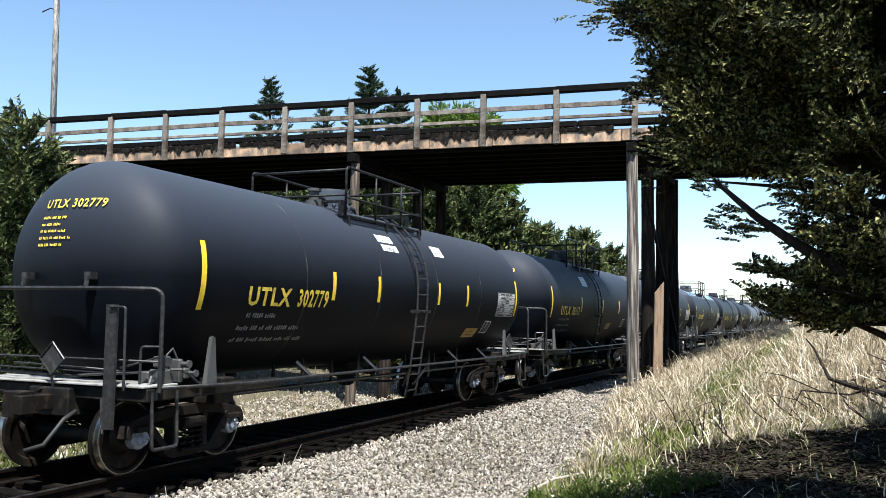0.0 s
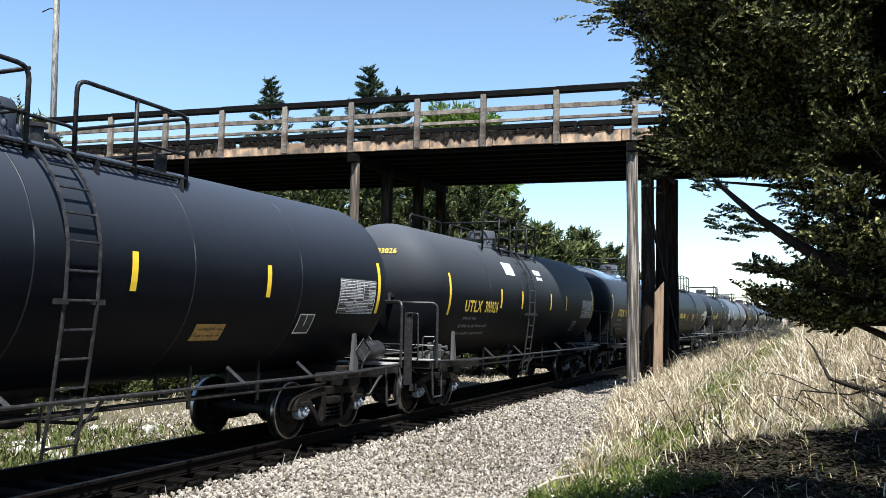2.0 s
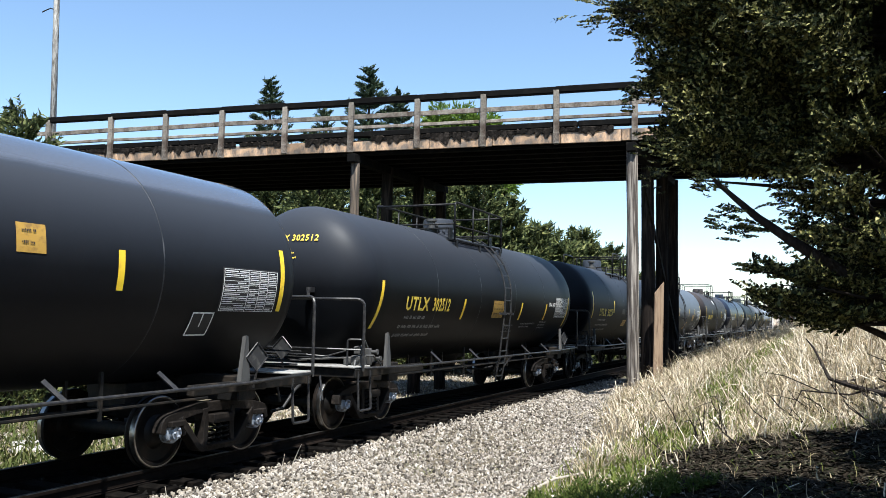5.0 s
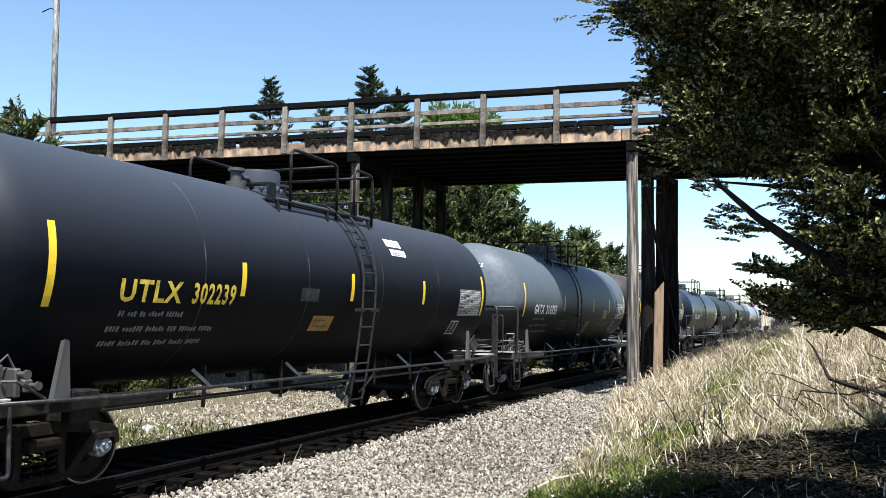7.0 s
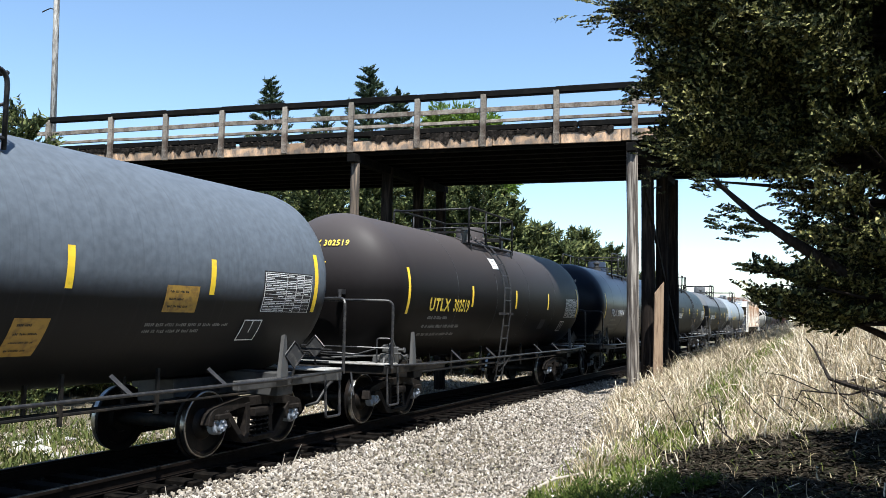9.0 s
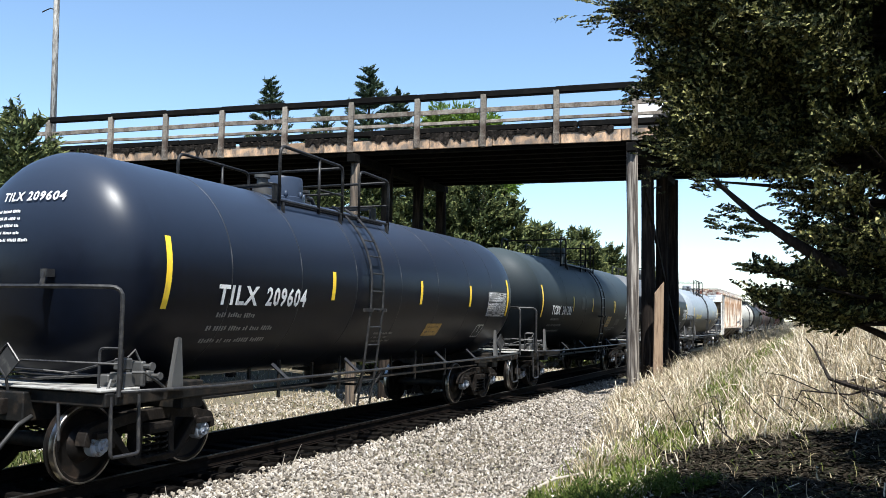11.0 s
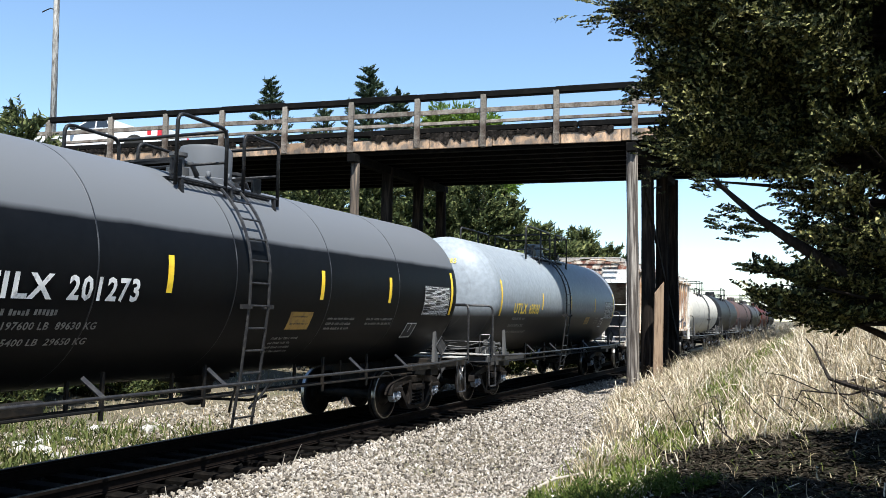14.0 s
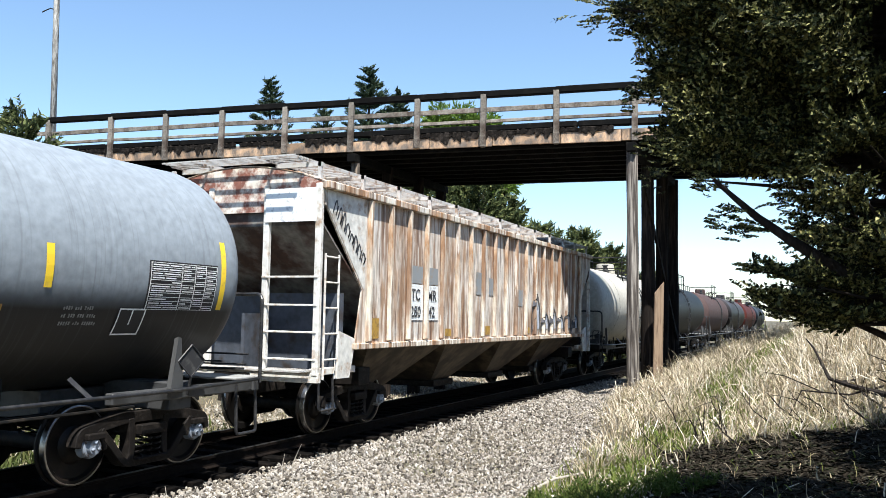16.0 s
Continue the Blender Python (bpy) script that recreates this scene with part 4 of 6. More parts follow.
        pts = [(y + w * 0.35, z), (y + w * 0.4, z + tall * 0.45), (y + w * 0.62, z + tall * 0.5), (y + w * 0.62, z + 0.02)]
        stroke("graffiti", pts, 0.06, GRAFFITI, "dark outline of a large sprayed letter", 0.016)
    flat("yellow_patch", [(-6.9, -6.5, 1.6, 1.95), (-3.6, -3.3, 1.6, 1.75), (-1.3, -1.0, 1.6, 1.8), (1.7, 1.95, 1.6, 1.75)], ORANGE_INK, "ochre patch at the foot of the side")
    for t in (-6.3, 6.3):
        truck(car, t)
    return car


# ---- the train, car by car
DARK = tank_paint("charcoal_tank_paint", (0.0028, 0.0039, 0.0067), 0.52, top_light=(0.046, 0.054, 0.070))
TOP_LIT = tank_paint("charcoal_tank_paint_lit_top", (0.0045, 0.0054, 0.0072), 0.55, top_light=(0.076, 0.083, 0.097))
DARKER = tank_paint("black_tank_paint", (0.0025, 0.003, 0.004), 0.45, top_light=(0.040, 0.045, 0.056))
BROWNISH = tank_paint("brown_black_tank_paint", (0.005, 0.0043, 0.0043), 0.48, top_light=(0.066, 0.058, 0.058))
# the pale top colour stands in for sky mirrored in the gloss
GLOSSY = tank_paint("black_tank_paint_with_gloss_and_sky_tone", (0.0034, 0.004, 0.0058), 0.5, gloss_top=True, spec=0.15, top=(0.075, 0.083, 0.10), top_z=3.55, top_light=(0.050, 0.056, 0.068))
SHINY = tank_paint("glossy_blue_black_tank_paint", (0.0035, 0.0052, 0.0105), 0.34, spec=0.15, top_light=(0.030, 0.041, 0.066))
GREENISH = tank_paint("green_black_tank_paint", (0.0036, 0.0052, 0.0068), 0.48, top_light=(0.046, 0.059, 0.066))
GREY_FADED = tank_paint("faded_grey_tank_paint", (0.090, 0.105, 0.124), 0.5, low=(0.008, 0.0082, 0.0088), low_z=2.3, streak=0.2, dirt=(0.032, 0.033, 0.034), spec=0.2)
TWO_TONE = tank_paint("black_tank_paint_grey_above", (0.0042, 0.0049, 0.00595), 0.45, top=(0.105, 0.1106, 0.119), top_z=3.03)
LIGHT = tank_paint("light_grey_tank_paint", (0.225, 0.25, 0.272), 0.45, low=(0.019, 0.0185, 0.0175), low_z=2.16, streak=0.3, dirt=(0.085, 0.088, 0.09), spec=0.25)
CREAM = tank_paint("cream_tank_paint", (0.434, 0.406, 0.35), 0.55)
MIDGREY = tank_paint("dark_grey_tank_paint", (0.017, 0.018, 0.019), 0.5)
PINKISH = tank_paint("dusty_pink_brown_paint", (0.075, 0.05, 0.046), 0.7)
RED_PAINT = tank_paint("faded_red_paint", (0.07, 0.018, 0.013), 0.6)
FRAME_DARK = STEEL
# pale spots put glints of light into the seam colour
SEAM = material("glinting_weld_seam_paint", (0.012, 0.0135, 0.016), 0.45, spots=(0.06, 0.063, 0.067), scale=2.2, amount=0.4, spec=0.3)
FRAME_GREY = material("grey_frame_paint", (0.042, 0.042, 0.042), 0.6, spots=(0.0175, 0.0175, 0.0175), scale=4, amount=0.5)
Y_NAME, W_NAME = "yellow stencilled reporting mark and number", "white stencilled reporting mark and number"


def st(*a):
    """Strip places from the car's middle; the outer two lie at the seams."""
    return (-6.13, *(x * 1.0105 - 6.15 for x in a), 6.13)


CARS = []
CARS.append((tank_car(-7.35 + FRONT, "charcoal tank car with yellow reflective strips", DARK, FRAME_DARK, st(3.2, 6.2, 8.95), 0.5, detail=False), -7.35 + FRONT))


def add_tank(front, **k):
    CARS.append((tank_car(front + FRONT, **k), front + FRONT))


white2 = (("white", -0.98, 0.82, 0.62, 0.17), ("white", -0.93, 0.60, 0.62, 0.14), ("white", 1.4, 0.78, 0.5, 0.26))
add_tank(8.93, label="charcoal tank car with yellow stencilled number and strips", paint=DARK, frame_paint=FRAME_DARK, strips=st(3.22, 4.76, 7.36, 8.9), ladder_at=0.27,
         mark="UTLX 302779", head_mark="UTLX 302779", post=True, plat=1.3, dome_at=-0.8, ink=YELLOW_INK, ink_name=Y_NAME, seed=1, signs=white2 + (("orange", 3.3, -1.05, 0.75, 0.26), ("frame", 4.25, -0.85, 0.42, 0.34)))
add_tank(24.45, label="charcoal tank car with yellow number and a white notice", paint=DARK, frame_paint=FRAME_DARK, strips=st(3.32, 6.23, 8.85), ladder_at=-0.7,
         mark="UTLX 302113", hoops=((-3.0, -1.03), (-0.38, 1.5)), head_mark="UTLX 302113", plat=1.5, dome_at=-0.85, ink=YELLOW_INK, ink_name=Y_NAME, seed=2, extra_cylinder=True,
         signs=(("white", -2.35, 0.70, 0.7, 0.36), ("orange", 1.45, -0.92, 0.6, 0.26), ("frame", 3.75, -0.75, 0.42, 0.34)))
add_tank(39.93, label="charcoal tank car with yellow number and two white notices", paint=TOP_LIT, frame_paint=FRAME_DARK, strips=st(3.18, 4.77, 7.34, 8.95), ladder_at=-0.8,
         mark="UTLX 303026", hoops=((-3.1, -1.13), (-0.53, 1.18)), mark_at=0.87, head_mark="UTLX 303026", post=True, plat=1.2, dome_at=-0.7, ink=YELLOW_INK, ink_name=Y_NAME, seed=3, signs=(("white", -2.35, 0.70, 0.7, 0.36), ("white", 0.1, 0.62, 0.6, 0.16), ("white", 0.18, 0.40, 0.5, 0.1), ("frame", 4.05, -0.85, 0.42, 0.34)))
add_tank(55.38, label="black tank car with a glossy wet-looking top", paint=GLOSSY, frame_paint=FRAME_DARK, strips=st(3.25, 6.18, 9.01), ladder_at=0.15,
         mark="UTLX 302090", head_mark="UTLX 302090", plat=1.35, dome_at=-0.8, ink=YELLOW_INK, ink_name=Y_NAME, seed=4,
         signs=(("orange", 1.55, 0.12, 0.36, 0.3), ("orange", -2.3, -0.85, 0.5, 0.32), ("frame", 4.3, -0.75, 0.42, 0.34)))
add_tank(70.83, label="black tank car with slanted strips and white air-brake marking", paint=DARKER, frame_paint=FRAME_DARK, strips=st(3.9, 7.8, 9.93), ladder_at=0.3, seed=5,
         note="FRA AIP", mark="UTLX 302512", head_mark="UTLX 302512", plat=1.3, dome_at=-0.6, ink=YELLOW_INK, ink_name=Y_NAME, tilt=-0.3, signs=(("orange", -0.4, -0.35, 0.75, 0.42),),
         small=((0.8, -1.0, 0.8, 3), (2.0, -0.95, 1.2, 2), (3.6, -0.9, 0.7, 3)))
add_tank(86.28, label="charcoal tank car with yellow number and an orange sign", paint=DARK, frame_paint=FRAME_DARK, strips=st(3.22, 6.18, 8.98), ladder_at=0.5,
         mark="UTLX 302239", hoops=((-1.15, 0.28), (0.88, 1.55)), head_mark="UTLX 302239", plat=1.5, dome_at=-0.7, ink=YELLOW_INK, ink_name=Y_NAME, seed=6,
         signs=(("white", 1.66, 0.74, 0.62, 0.17), ("white", 1.72, 0.52, 0.62, 0.14), ("orange", -0.95, -0.78, 0.62, 0.27), ("dim", -1.45, -0.35, 0.5, 0.2), ("frame", 4.6, -0.85, 0.42, 0.34)))
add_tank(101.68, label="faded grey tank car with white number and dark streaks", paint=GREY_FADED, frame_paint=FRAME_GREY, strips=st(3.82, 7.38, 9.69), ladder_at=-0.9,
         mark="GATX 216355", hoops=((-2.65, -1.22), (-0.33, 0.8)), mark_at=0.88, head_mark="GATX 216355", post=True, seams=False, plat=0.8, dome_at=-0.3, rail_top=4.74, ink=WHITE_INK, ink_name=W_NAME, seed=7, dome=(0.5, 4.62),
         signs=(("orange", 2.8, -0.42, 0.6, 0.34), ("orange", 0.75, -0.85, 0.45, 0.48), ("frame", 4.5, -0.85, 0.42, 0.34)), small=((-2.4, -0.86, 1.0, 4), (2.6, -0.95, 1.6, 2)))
add_tank(117.27, label="brownish black tank car with yellow stencilled number", paint=BROWNISH, frame_paint=FRAME_DARK, strips=st(3.26, 6.24, 9.02), ladder_at=-0.8,
         mark="UTLX 302519", head_mark="UTLX 302519", plat=1.1, dome_at=0.4, ink=YELLOW_INK, ink_name=Y_NAME, seed=8, signs=(("white", -1.2, 0.75, 0.5, 0.3), ("dim", 2.6, -0.8, 0.45, 0.3), ("frame", 4.6, -0.85, 0.42, 0.34)))
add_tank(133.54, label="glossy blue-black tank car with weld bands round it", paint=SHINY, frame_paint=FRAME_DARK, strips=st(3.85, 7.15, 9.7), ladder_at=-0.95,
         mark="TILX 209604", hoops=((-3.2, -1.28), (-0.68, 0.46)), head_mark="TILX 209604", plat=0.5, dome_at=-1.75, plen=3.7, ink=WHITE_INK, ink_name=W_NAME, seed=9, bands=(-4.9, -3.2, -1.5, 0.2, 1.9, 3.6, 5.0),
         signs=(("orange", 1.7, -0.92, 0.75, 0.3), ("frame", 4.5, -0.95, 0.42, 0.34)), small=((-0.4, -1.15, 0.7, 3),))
add_tank(148.77, label="green-black tank car with white number", paint=GREENISH, frame_paint=FRAME_DARK, strips=st(3.27, 5.71, 9.04)[:-1] + (6.36,), ladder_at=0.7,
         mark="TCBX 201201", hoops=((-2.75, -2.15), (-0.26, 0.4), (1.05, 1.5)), head_mark="TCBX 201201", head_drop=0.2, plat=1.5, dome_at=-0.5, plen=3.6, ink=WHITE_INK, ink_name=W_NAME, seed=10, dome=(0.46, 4.66),
         signs=(("orange", 2.1, -0.66, 0.62, 0.42), ("dim", 3.6, -0.75, 0.6, 0.26), ("dim", -1.8, -0.05, 0.32, 0.4)), small=((2.0, -1.15, 2.6, 2),))
add_tank(164.26, label="black tank car with a grey upper half and white number", paint=TWO_TONE, frame_paint=FRAME_DARK, strips=st(3.56, 7.02, 9.33), ladder_at=-0.86,
         weights=("LD LMT 197600 LB  89630 KG", "LT WT   65400 LB  29650 KG"), mark="TILX 201273", hoops=((-2.0, -0.97), (-0.57, 0.3)), head_mark="TILX 201273", head_drop=0.27, plat=0.3, dome_at=-0.25, plen=2.3, ink=WHITE_INK, ink_name=W_NAME, seed=11, dome=(0.4, 4.75),
         signs=(("orange", 0.2, -0.72, 0.62, 0.3), ("frame", 4.3, -0.9, 0.42, 0.34)), small=((1.3, -0.85, 0.9, 3), (2.6, -0.85, 1.2, 2), (0.0, -1.2, 0.7, 4)))
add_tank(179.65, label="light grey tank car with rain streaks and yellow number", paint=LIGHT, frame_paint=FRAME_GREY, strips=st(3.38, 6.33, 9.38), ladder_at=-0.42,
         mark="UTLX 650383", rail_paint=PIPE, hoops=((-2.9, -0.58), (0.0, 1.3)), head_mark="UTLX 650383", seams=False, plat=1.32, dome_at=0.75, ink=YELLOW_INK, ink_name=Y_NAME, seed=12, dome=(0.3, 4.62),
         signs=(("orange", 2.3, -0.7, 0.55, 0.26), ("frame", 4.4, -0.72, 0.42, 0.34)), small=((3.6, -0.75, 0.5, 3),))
HOPPER_AT = 202.58
CARS.append((hopper_car(HOPPER_AT), HOPPER_AT))
for i, (label, paint) in enumerate((("cream tank car behind the hopper", CREAM), ("dark grey tank car far down the line", MIDGREY), ("dusty pink tank car far down the line", PINKISH),
                                    ("brown-black tank car far down the line", BROWNISH), ("faded red tank car far down the line", RED_PAINT), ("charcoal tank car far down the line", DARK))):
    front = 213.7 + 15.45 * i
    CARS.append((tank_car(front + FRONT, label, paint, FRAME_DARK, st(3.2, 6.2, 8.95), (0.5, -0.9)[i % 2], detail=False), front + FRONT))


# ---- the track
RAIL = material("rusty_rail_side", (0.010, 0.0072, 0.0058), 0.75, spots=(0.005, 0.004, 0.0035), scale=8, spec=0.05)
RAIL_HEAD = material("polished_rail_head", (0.12, 0.115, 0.11), 0.5, metal=1.0, spots=(0.05, 0.042, 0.036), scale=6)
TIE = material("dark_creosoted_tie", (0.0035, 0.003, 0.0027), 0.85, spots=(0.010, 0.008, 0.0065), scale=5, amount=0.4, vary=0.3, bump=0.3, spec=0.05)
track = empty("railway_track", pose(TRACK_X, 0, 0), "straight railway track with rusty rails on dark wooden ties", "railway track", kind="structure")
PROFILE = [(-0.07, -0.172), (-0.07, -0.16), (-0.012, -0.145), (-0.009, -0.05), (-0.035, -0.04), (-0.035, -0.006), (0.035, -0.006), (0.035, -0.04), (0.009, -0.05), (0.012, -0.145), (0.07, -0.16), (0.07, -0.172)]
for s in (1, -1):
    bm = bmesh.new()
    a = [bm.verts.new((s * 0.755 + x, -30, z)) for x, z in PROFILE]
    b = [bm.verts.new((s * 0.755 + x, 420, z)) for x, z in PROFILE]
    for i in range(12):
        bm.faces.new((a[i], a[(i + 1) % 12], b[(i + 1) % 12], b[i]))
    bmesh.ops.recalc_face_normals(bm, faces=bm.faces)
    r = part("rail", bm, RAIL, track)
    part("rail_head", boxed(s * 0.755 - 0.033, s * 0.755 + 0.033, -30, 420, -0.0055, -0.001), RAIL_HEAD, r, "polished steel running surface")
tie_mesh = shared("tie", lambda: bevelled(boxed(-1.3, 1.3, -0.115, 0.115, -0.35, -0.172), 0.012))
rng = random.Random(3)
for k in range(130):
    part("tie", tie_mesh, TIE, track).matrix_basis = pose(rng.uniform(-0.04, 0.04), -4 + 0.53 * k, rng.uniform(-0.01, 0.004), 0, 0, rng.uniform(-1.2, 1.2))


# ---- the ground, one sheet
def step(a, b, x):
    t = min(1, max(0, (x - a) / (b - a)))
    return t * t * (3 - 2 * t)


def ballast_edge(y):
    return -3.55 - 2.4 * step(9, 28, y) if y < 60 else -5.95


def ground_z(x, y):
    d = abs(x - TRACK_X)
    z = -0.27 - 0.42 * step(1.45, 3.6, d)
    e = ballast_edge(y) - 0.35
    if x > e - 0.8:
        slope = 0.17 + 0.19 * step(9, 22, y) - 0.20 * step(34, 60, y)
        q = max(0, x - e + 0.4)
        z += slope * q * (1 - 0.35 * step(6, 30, q)) + 0.16 * step(-0.8, 0.6, x - e)
    if x < TRACK_X:
        z += 0.9 * step(9, 22, d) + 2.6 * step(22, 60, d)
    # road embankments beyond both ends of the bridge
    c = abs(y - 27.1 - 0.1175 * (x + 4.9))
    k = step(-25, -35, x) if x < TRACK_X else step(0.5, 10.5, x)
    if k > 0:
        z += (7.27 - z) * k * step(13, 4.6, c)
    z += 0.05 * noise.noise((x * 0.6, y * 0.6, 0)) * step(2.2, 4, d) + 0.018 * noise.noise((x * 3, y * 3, 4)) * step(1.3, 2, d)
    return z


GROUND = material("dry_grass_and_gravel_soil", (0.0875, 0.0721, 0.0462), 0.95, spots=(0.077, 0.0735, 0.035), scale=1.2, amount=0.4, grain=0.35, grain_scale=14, bump=0.5, bump_scale=24)


def axis(parts):
    out = []
    for a, b, n in parts:
        out += [a + (b - a) * i / n for i in range(n)]
    return out + [parts[-1][1]]


xs = axis([(-3000, -200, 8), (-200, -60, 14), (-60, -16, 30), (-16, 4, 110), (4, 40, 30), (40, 200, 10), (200, 3000, 8)])
ys = axis([(-600, -60, 6), (-60, -2, 16), (-2, 40, 150), (40, 100, 40), (100, 400, 20), (400, 4000, 8)])
gv = [(x, y, ground_z(x, y)) for y in ys for x in xs]
nx = len(xs)
gf = [(j * nx + i, j * nx + i + 1, (j + 1) * nx + i + 1, (j + 1) * nx + i) for j in range(len(ys) - 1) for i in range(nx - 1)]
ground = tagged(part("ground", mesh_from("ground", gv, gf), GROUND, None), "dry grassy ground with gravel beside the track", "ground", kind="structure")
for p in ground.data.polygons:
    p.use_smooth = True


def scatter(name, n, place, build, mat, label, category):
    """One object of many small pieces: place gives a matrix or None, build a list of (vertices, faces) kinds."""
    kinds = [(np.array(v, float), f) for v, f in build]
    V, Fc, base = [], [], 0
    for i in range(n):
        got = place(i)
        if got is None:
            continue
        v, f = kinds[i % len(kinds)]
        m = np.array(got)
        V.append(v @ m[:3, :3].T + m[:3, 3])
        Fc += [tuple(base + a for a in q) for q in f]
        base += len(v)
    me = mesh_from(name, np.concatenate(V).tolist(), Fc)
    return tagged(part(name, me, mat, None), label, category, kind="stuff")


def stone_kind(rng):
    """An angular stone of twelve to twenty faces."""
    bm = bmesh.new()
    bmesh.ops.create_icosphere(bm, subdivisions=1, radius=0.5)
    for v in bm.verts:
        v.co *= rng.uniform(0.72, 1.2)
    out = [tuple(v.co) for v in bm.verts], [tuple(q.index for q in f.verts) for f in bm.faces]
    bm.free()
    return out


def chip_kind(rng):
    """A plain eight-sided chip."""
    p = [(0.5, 0, 0), (0, 0.5, 0), (-0.5, 0, 0), (0, -0.5, 0), (0, 0, 0.5), (0, 0, -0.5)]
    return [tuple(c * rng.uniform(0.8, 1.3) + rng.uniform(-0.1, 0.1) for c in q) for q in p], [(0, 1, 4), (1, 2, 4), (2, 3, 4), (3, 0, 4), (1, 0, 5), (2, 1, 5), (3, 2, 5), (0, 3, 5)]


BALLAST = blend_material("crushed_limestone_ballast", [(0.0674, 0.0562, 0.0458), (0.315, 0.278, 0.234), (0.0336, 0.0291, 0.0247), (0.136, 0.116, 0.0949), (0.465, 0.428, 0.379), (0.056, 0.047, 0.0401), (0.209, 0.176, 0.131), (0.36, 0.323, 0.275), (0.157, 0.142, 0.126)], 0.9)
rng = random.Random(11)


def ballast_place(i):
    y = 6.2 + 6.3 * rng.random() if i % 2 else 12.5 + 20 * rng.random() ** 1.2
    x = rng.uniform(-7.55, ballast_edge(y) + 2.2 * rng.random() ** 2.5)
    s = rng.uniform(0.032, 0.07) * (1 + 0.3 * step(14, 30, y))
    return Matrix.LocRotScale((x, y, ground_z(x, y) + s * rng.uniform(0.05, 0.42)), Euler((rng.uniform(0, 6.3), rng.uniform(0, 6.3), rng.uniform(0, 6.3))), (s * rng.uniform(0.9, 1.5), s, s * rng.uniform(0.6, 0.9)))


scatter("ballast", 56000, ballast_place, [stone_kind(random.Random(k)) if k % 2 else chip_kind(random.Random(k)) for k in range(14)], BALLAST, "pale grey crushed stone ballast beside the rails", "ballast")


def far_stone(i):
    y = 5 + 40 * rng.random()
    x = TRACK_X - 1.4 - 6.0 * rng.random() ** 1.3
    s = rng.uniform(0.06, 0.12)
    return Matrix.LocRotScale((x, y, ground_z(x, y) + s * 0.2), Euler((rng.uniform(0, 6.3), rng.uniform(0, 6.3), 0)), (s, s, s * 0.7))


TAN_STONE = blend_material("tan_brown_rubble", [(0.126, 0.1015, 0.077), (0.266, 0.231, 0.182), (0.182, 0.147, 0.105), (0.385, 0.357, 0.308), (0.084, 0.07, 0.0525)], 0.9)
scatter("ballast", 14000, far_stone, [chip_kind(random.Random(k)) for k in range(9)], TAN_STONE, "tan crushed stone on the far side of the track", "ballast")


def crib_stone(i):
    y = 3 + 45 * rng.random()
    x = TRACK_X + rng.uniform(-1.6, 1.45)
    s = rng.uniform(0.05, 0.09)
    return Matrix.LocRotScale((x, y, -0.255 + rng.uniform(0, 0.03)), Euler((rng.uniform(0, 6.3), rng.uniform(0, 6.3), 0)), (s, s, s * 0.7))


# oil stain plus the train's shadow, both put into the near-black colours
OILY_SHADED = blend_material("oil_stained_shaded_ballast", [(0.003, 0.0027, 0.0025), (0.009, 0.008, 0.007), (0.005, 0.0045, 0.004), (0.02, 0.017, 0.013)], 0.85)
scatter("ballast", 9000, crib_stone, [chip_kind(random.Random(k)) for k in range(9)], OILY_SHADED, "oily crushed stone between the ties with train shadow in its colour", "ballast")


# ---- the timber road bridge
TIMBER = material("weathered_grey_timber", (0.21, 0.1855, 0.1575), 0.9, spots=(0.091, 0.07, 0.056), scale=3, amount=0.5, stretch=(1, 1, 1), grain=0.3, grain_scale=22, vary=0.25, bump=0.4, spec=0.1)
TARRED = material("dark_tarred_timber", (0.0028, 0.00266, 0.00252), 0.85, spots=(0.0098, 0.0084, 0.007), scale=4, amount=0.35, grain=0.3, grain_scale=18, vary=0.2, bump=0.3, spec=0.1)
SHADED_PILE = material("shaded_creosoted_pile", (0.0126, 0.0098, 0.0084), 0.9, spots=(0.042, 0.0322, 0.0252), scale=3.0, amount=0.42, stretch=(3, 3, 0.25), grain=0.3, grain_scale=10, vary=0.2, bump=0.4, spec=0.1)
STAINED = material("tan_stained_fascia_board", (0.45, 0.29, 0.175), 0.9, spots=(0.12, 0.095, 0.075), scale=3.4, amount=0.68, stretch=(1.2, 1, 0.8), grain=0.4, grain_scale=7, vary=0.35, bump=0.3)
ASPHALT = material("worn_asphalt_deck", (0.049, 0.0476, 0.0455), 0.95, spots=(0.07, 0.0665, 0.063), scale=5, grain=0.3, grain_scale=30)
ANG = radians(-173.3)
EYE_AT = Matrix.Translation(EYE)
BR = EYE_AT @ Matrix.Scale(0.968, 4) @ EYE_AT.inverted() @ Matrix.Translation((-5.09, 24.58, 0)) @ Matrix.Rotation(ANG, 4, "Z")
# bridge space: x along the road to the left, y towards the camera side is positive, so depth runs along -y
bridge = empty("timber_bridge", BR, "weathered timber road bridge on dark pile bents over the track", "bridge", kind="structure")
rng = random.Random(21)
DEPTH = 6.9
U0, U1 = -15.0, 30.0


def timber(name, x0, x1, y0, y1, z0, z1, mat, parent=bridge, bev=0.012, turn=0.0, roll=0.0):
    bm = bmesh.new()
    cx, cy, cz = (x0 + x1) / 2, (y0 + y1) / 2, (z0 + z1) / 2
    box(bm, x0 - cx, x1 - cx, y0 - cy, y1 - cy, z0 - cz, z1 - cz)
    bevelled(bm, bev)
    ob = part(name, bm, mat, parent)
    ob.matrix_basis = pose(cx, cy, cz, 0, turn, roll)
    return ob


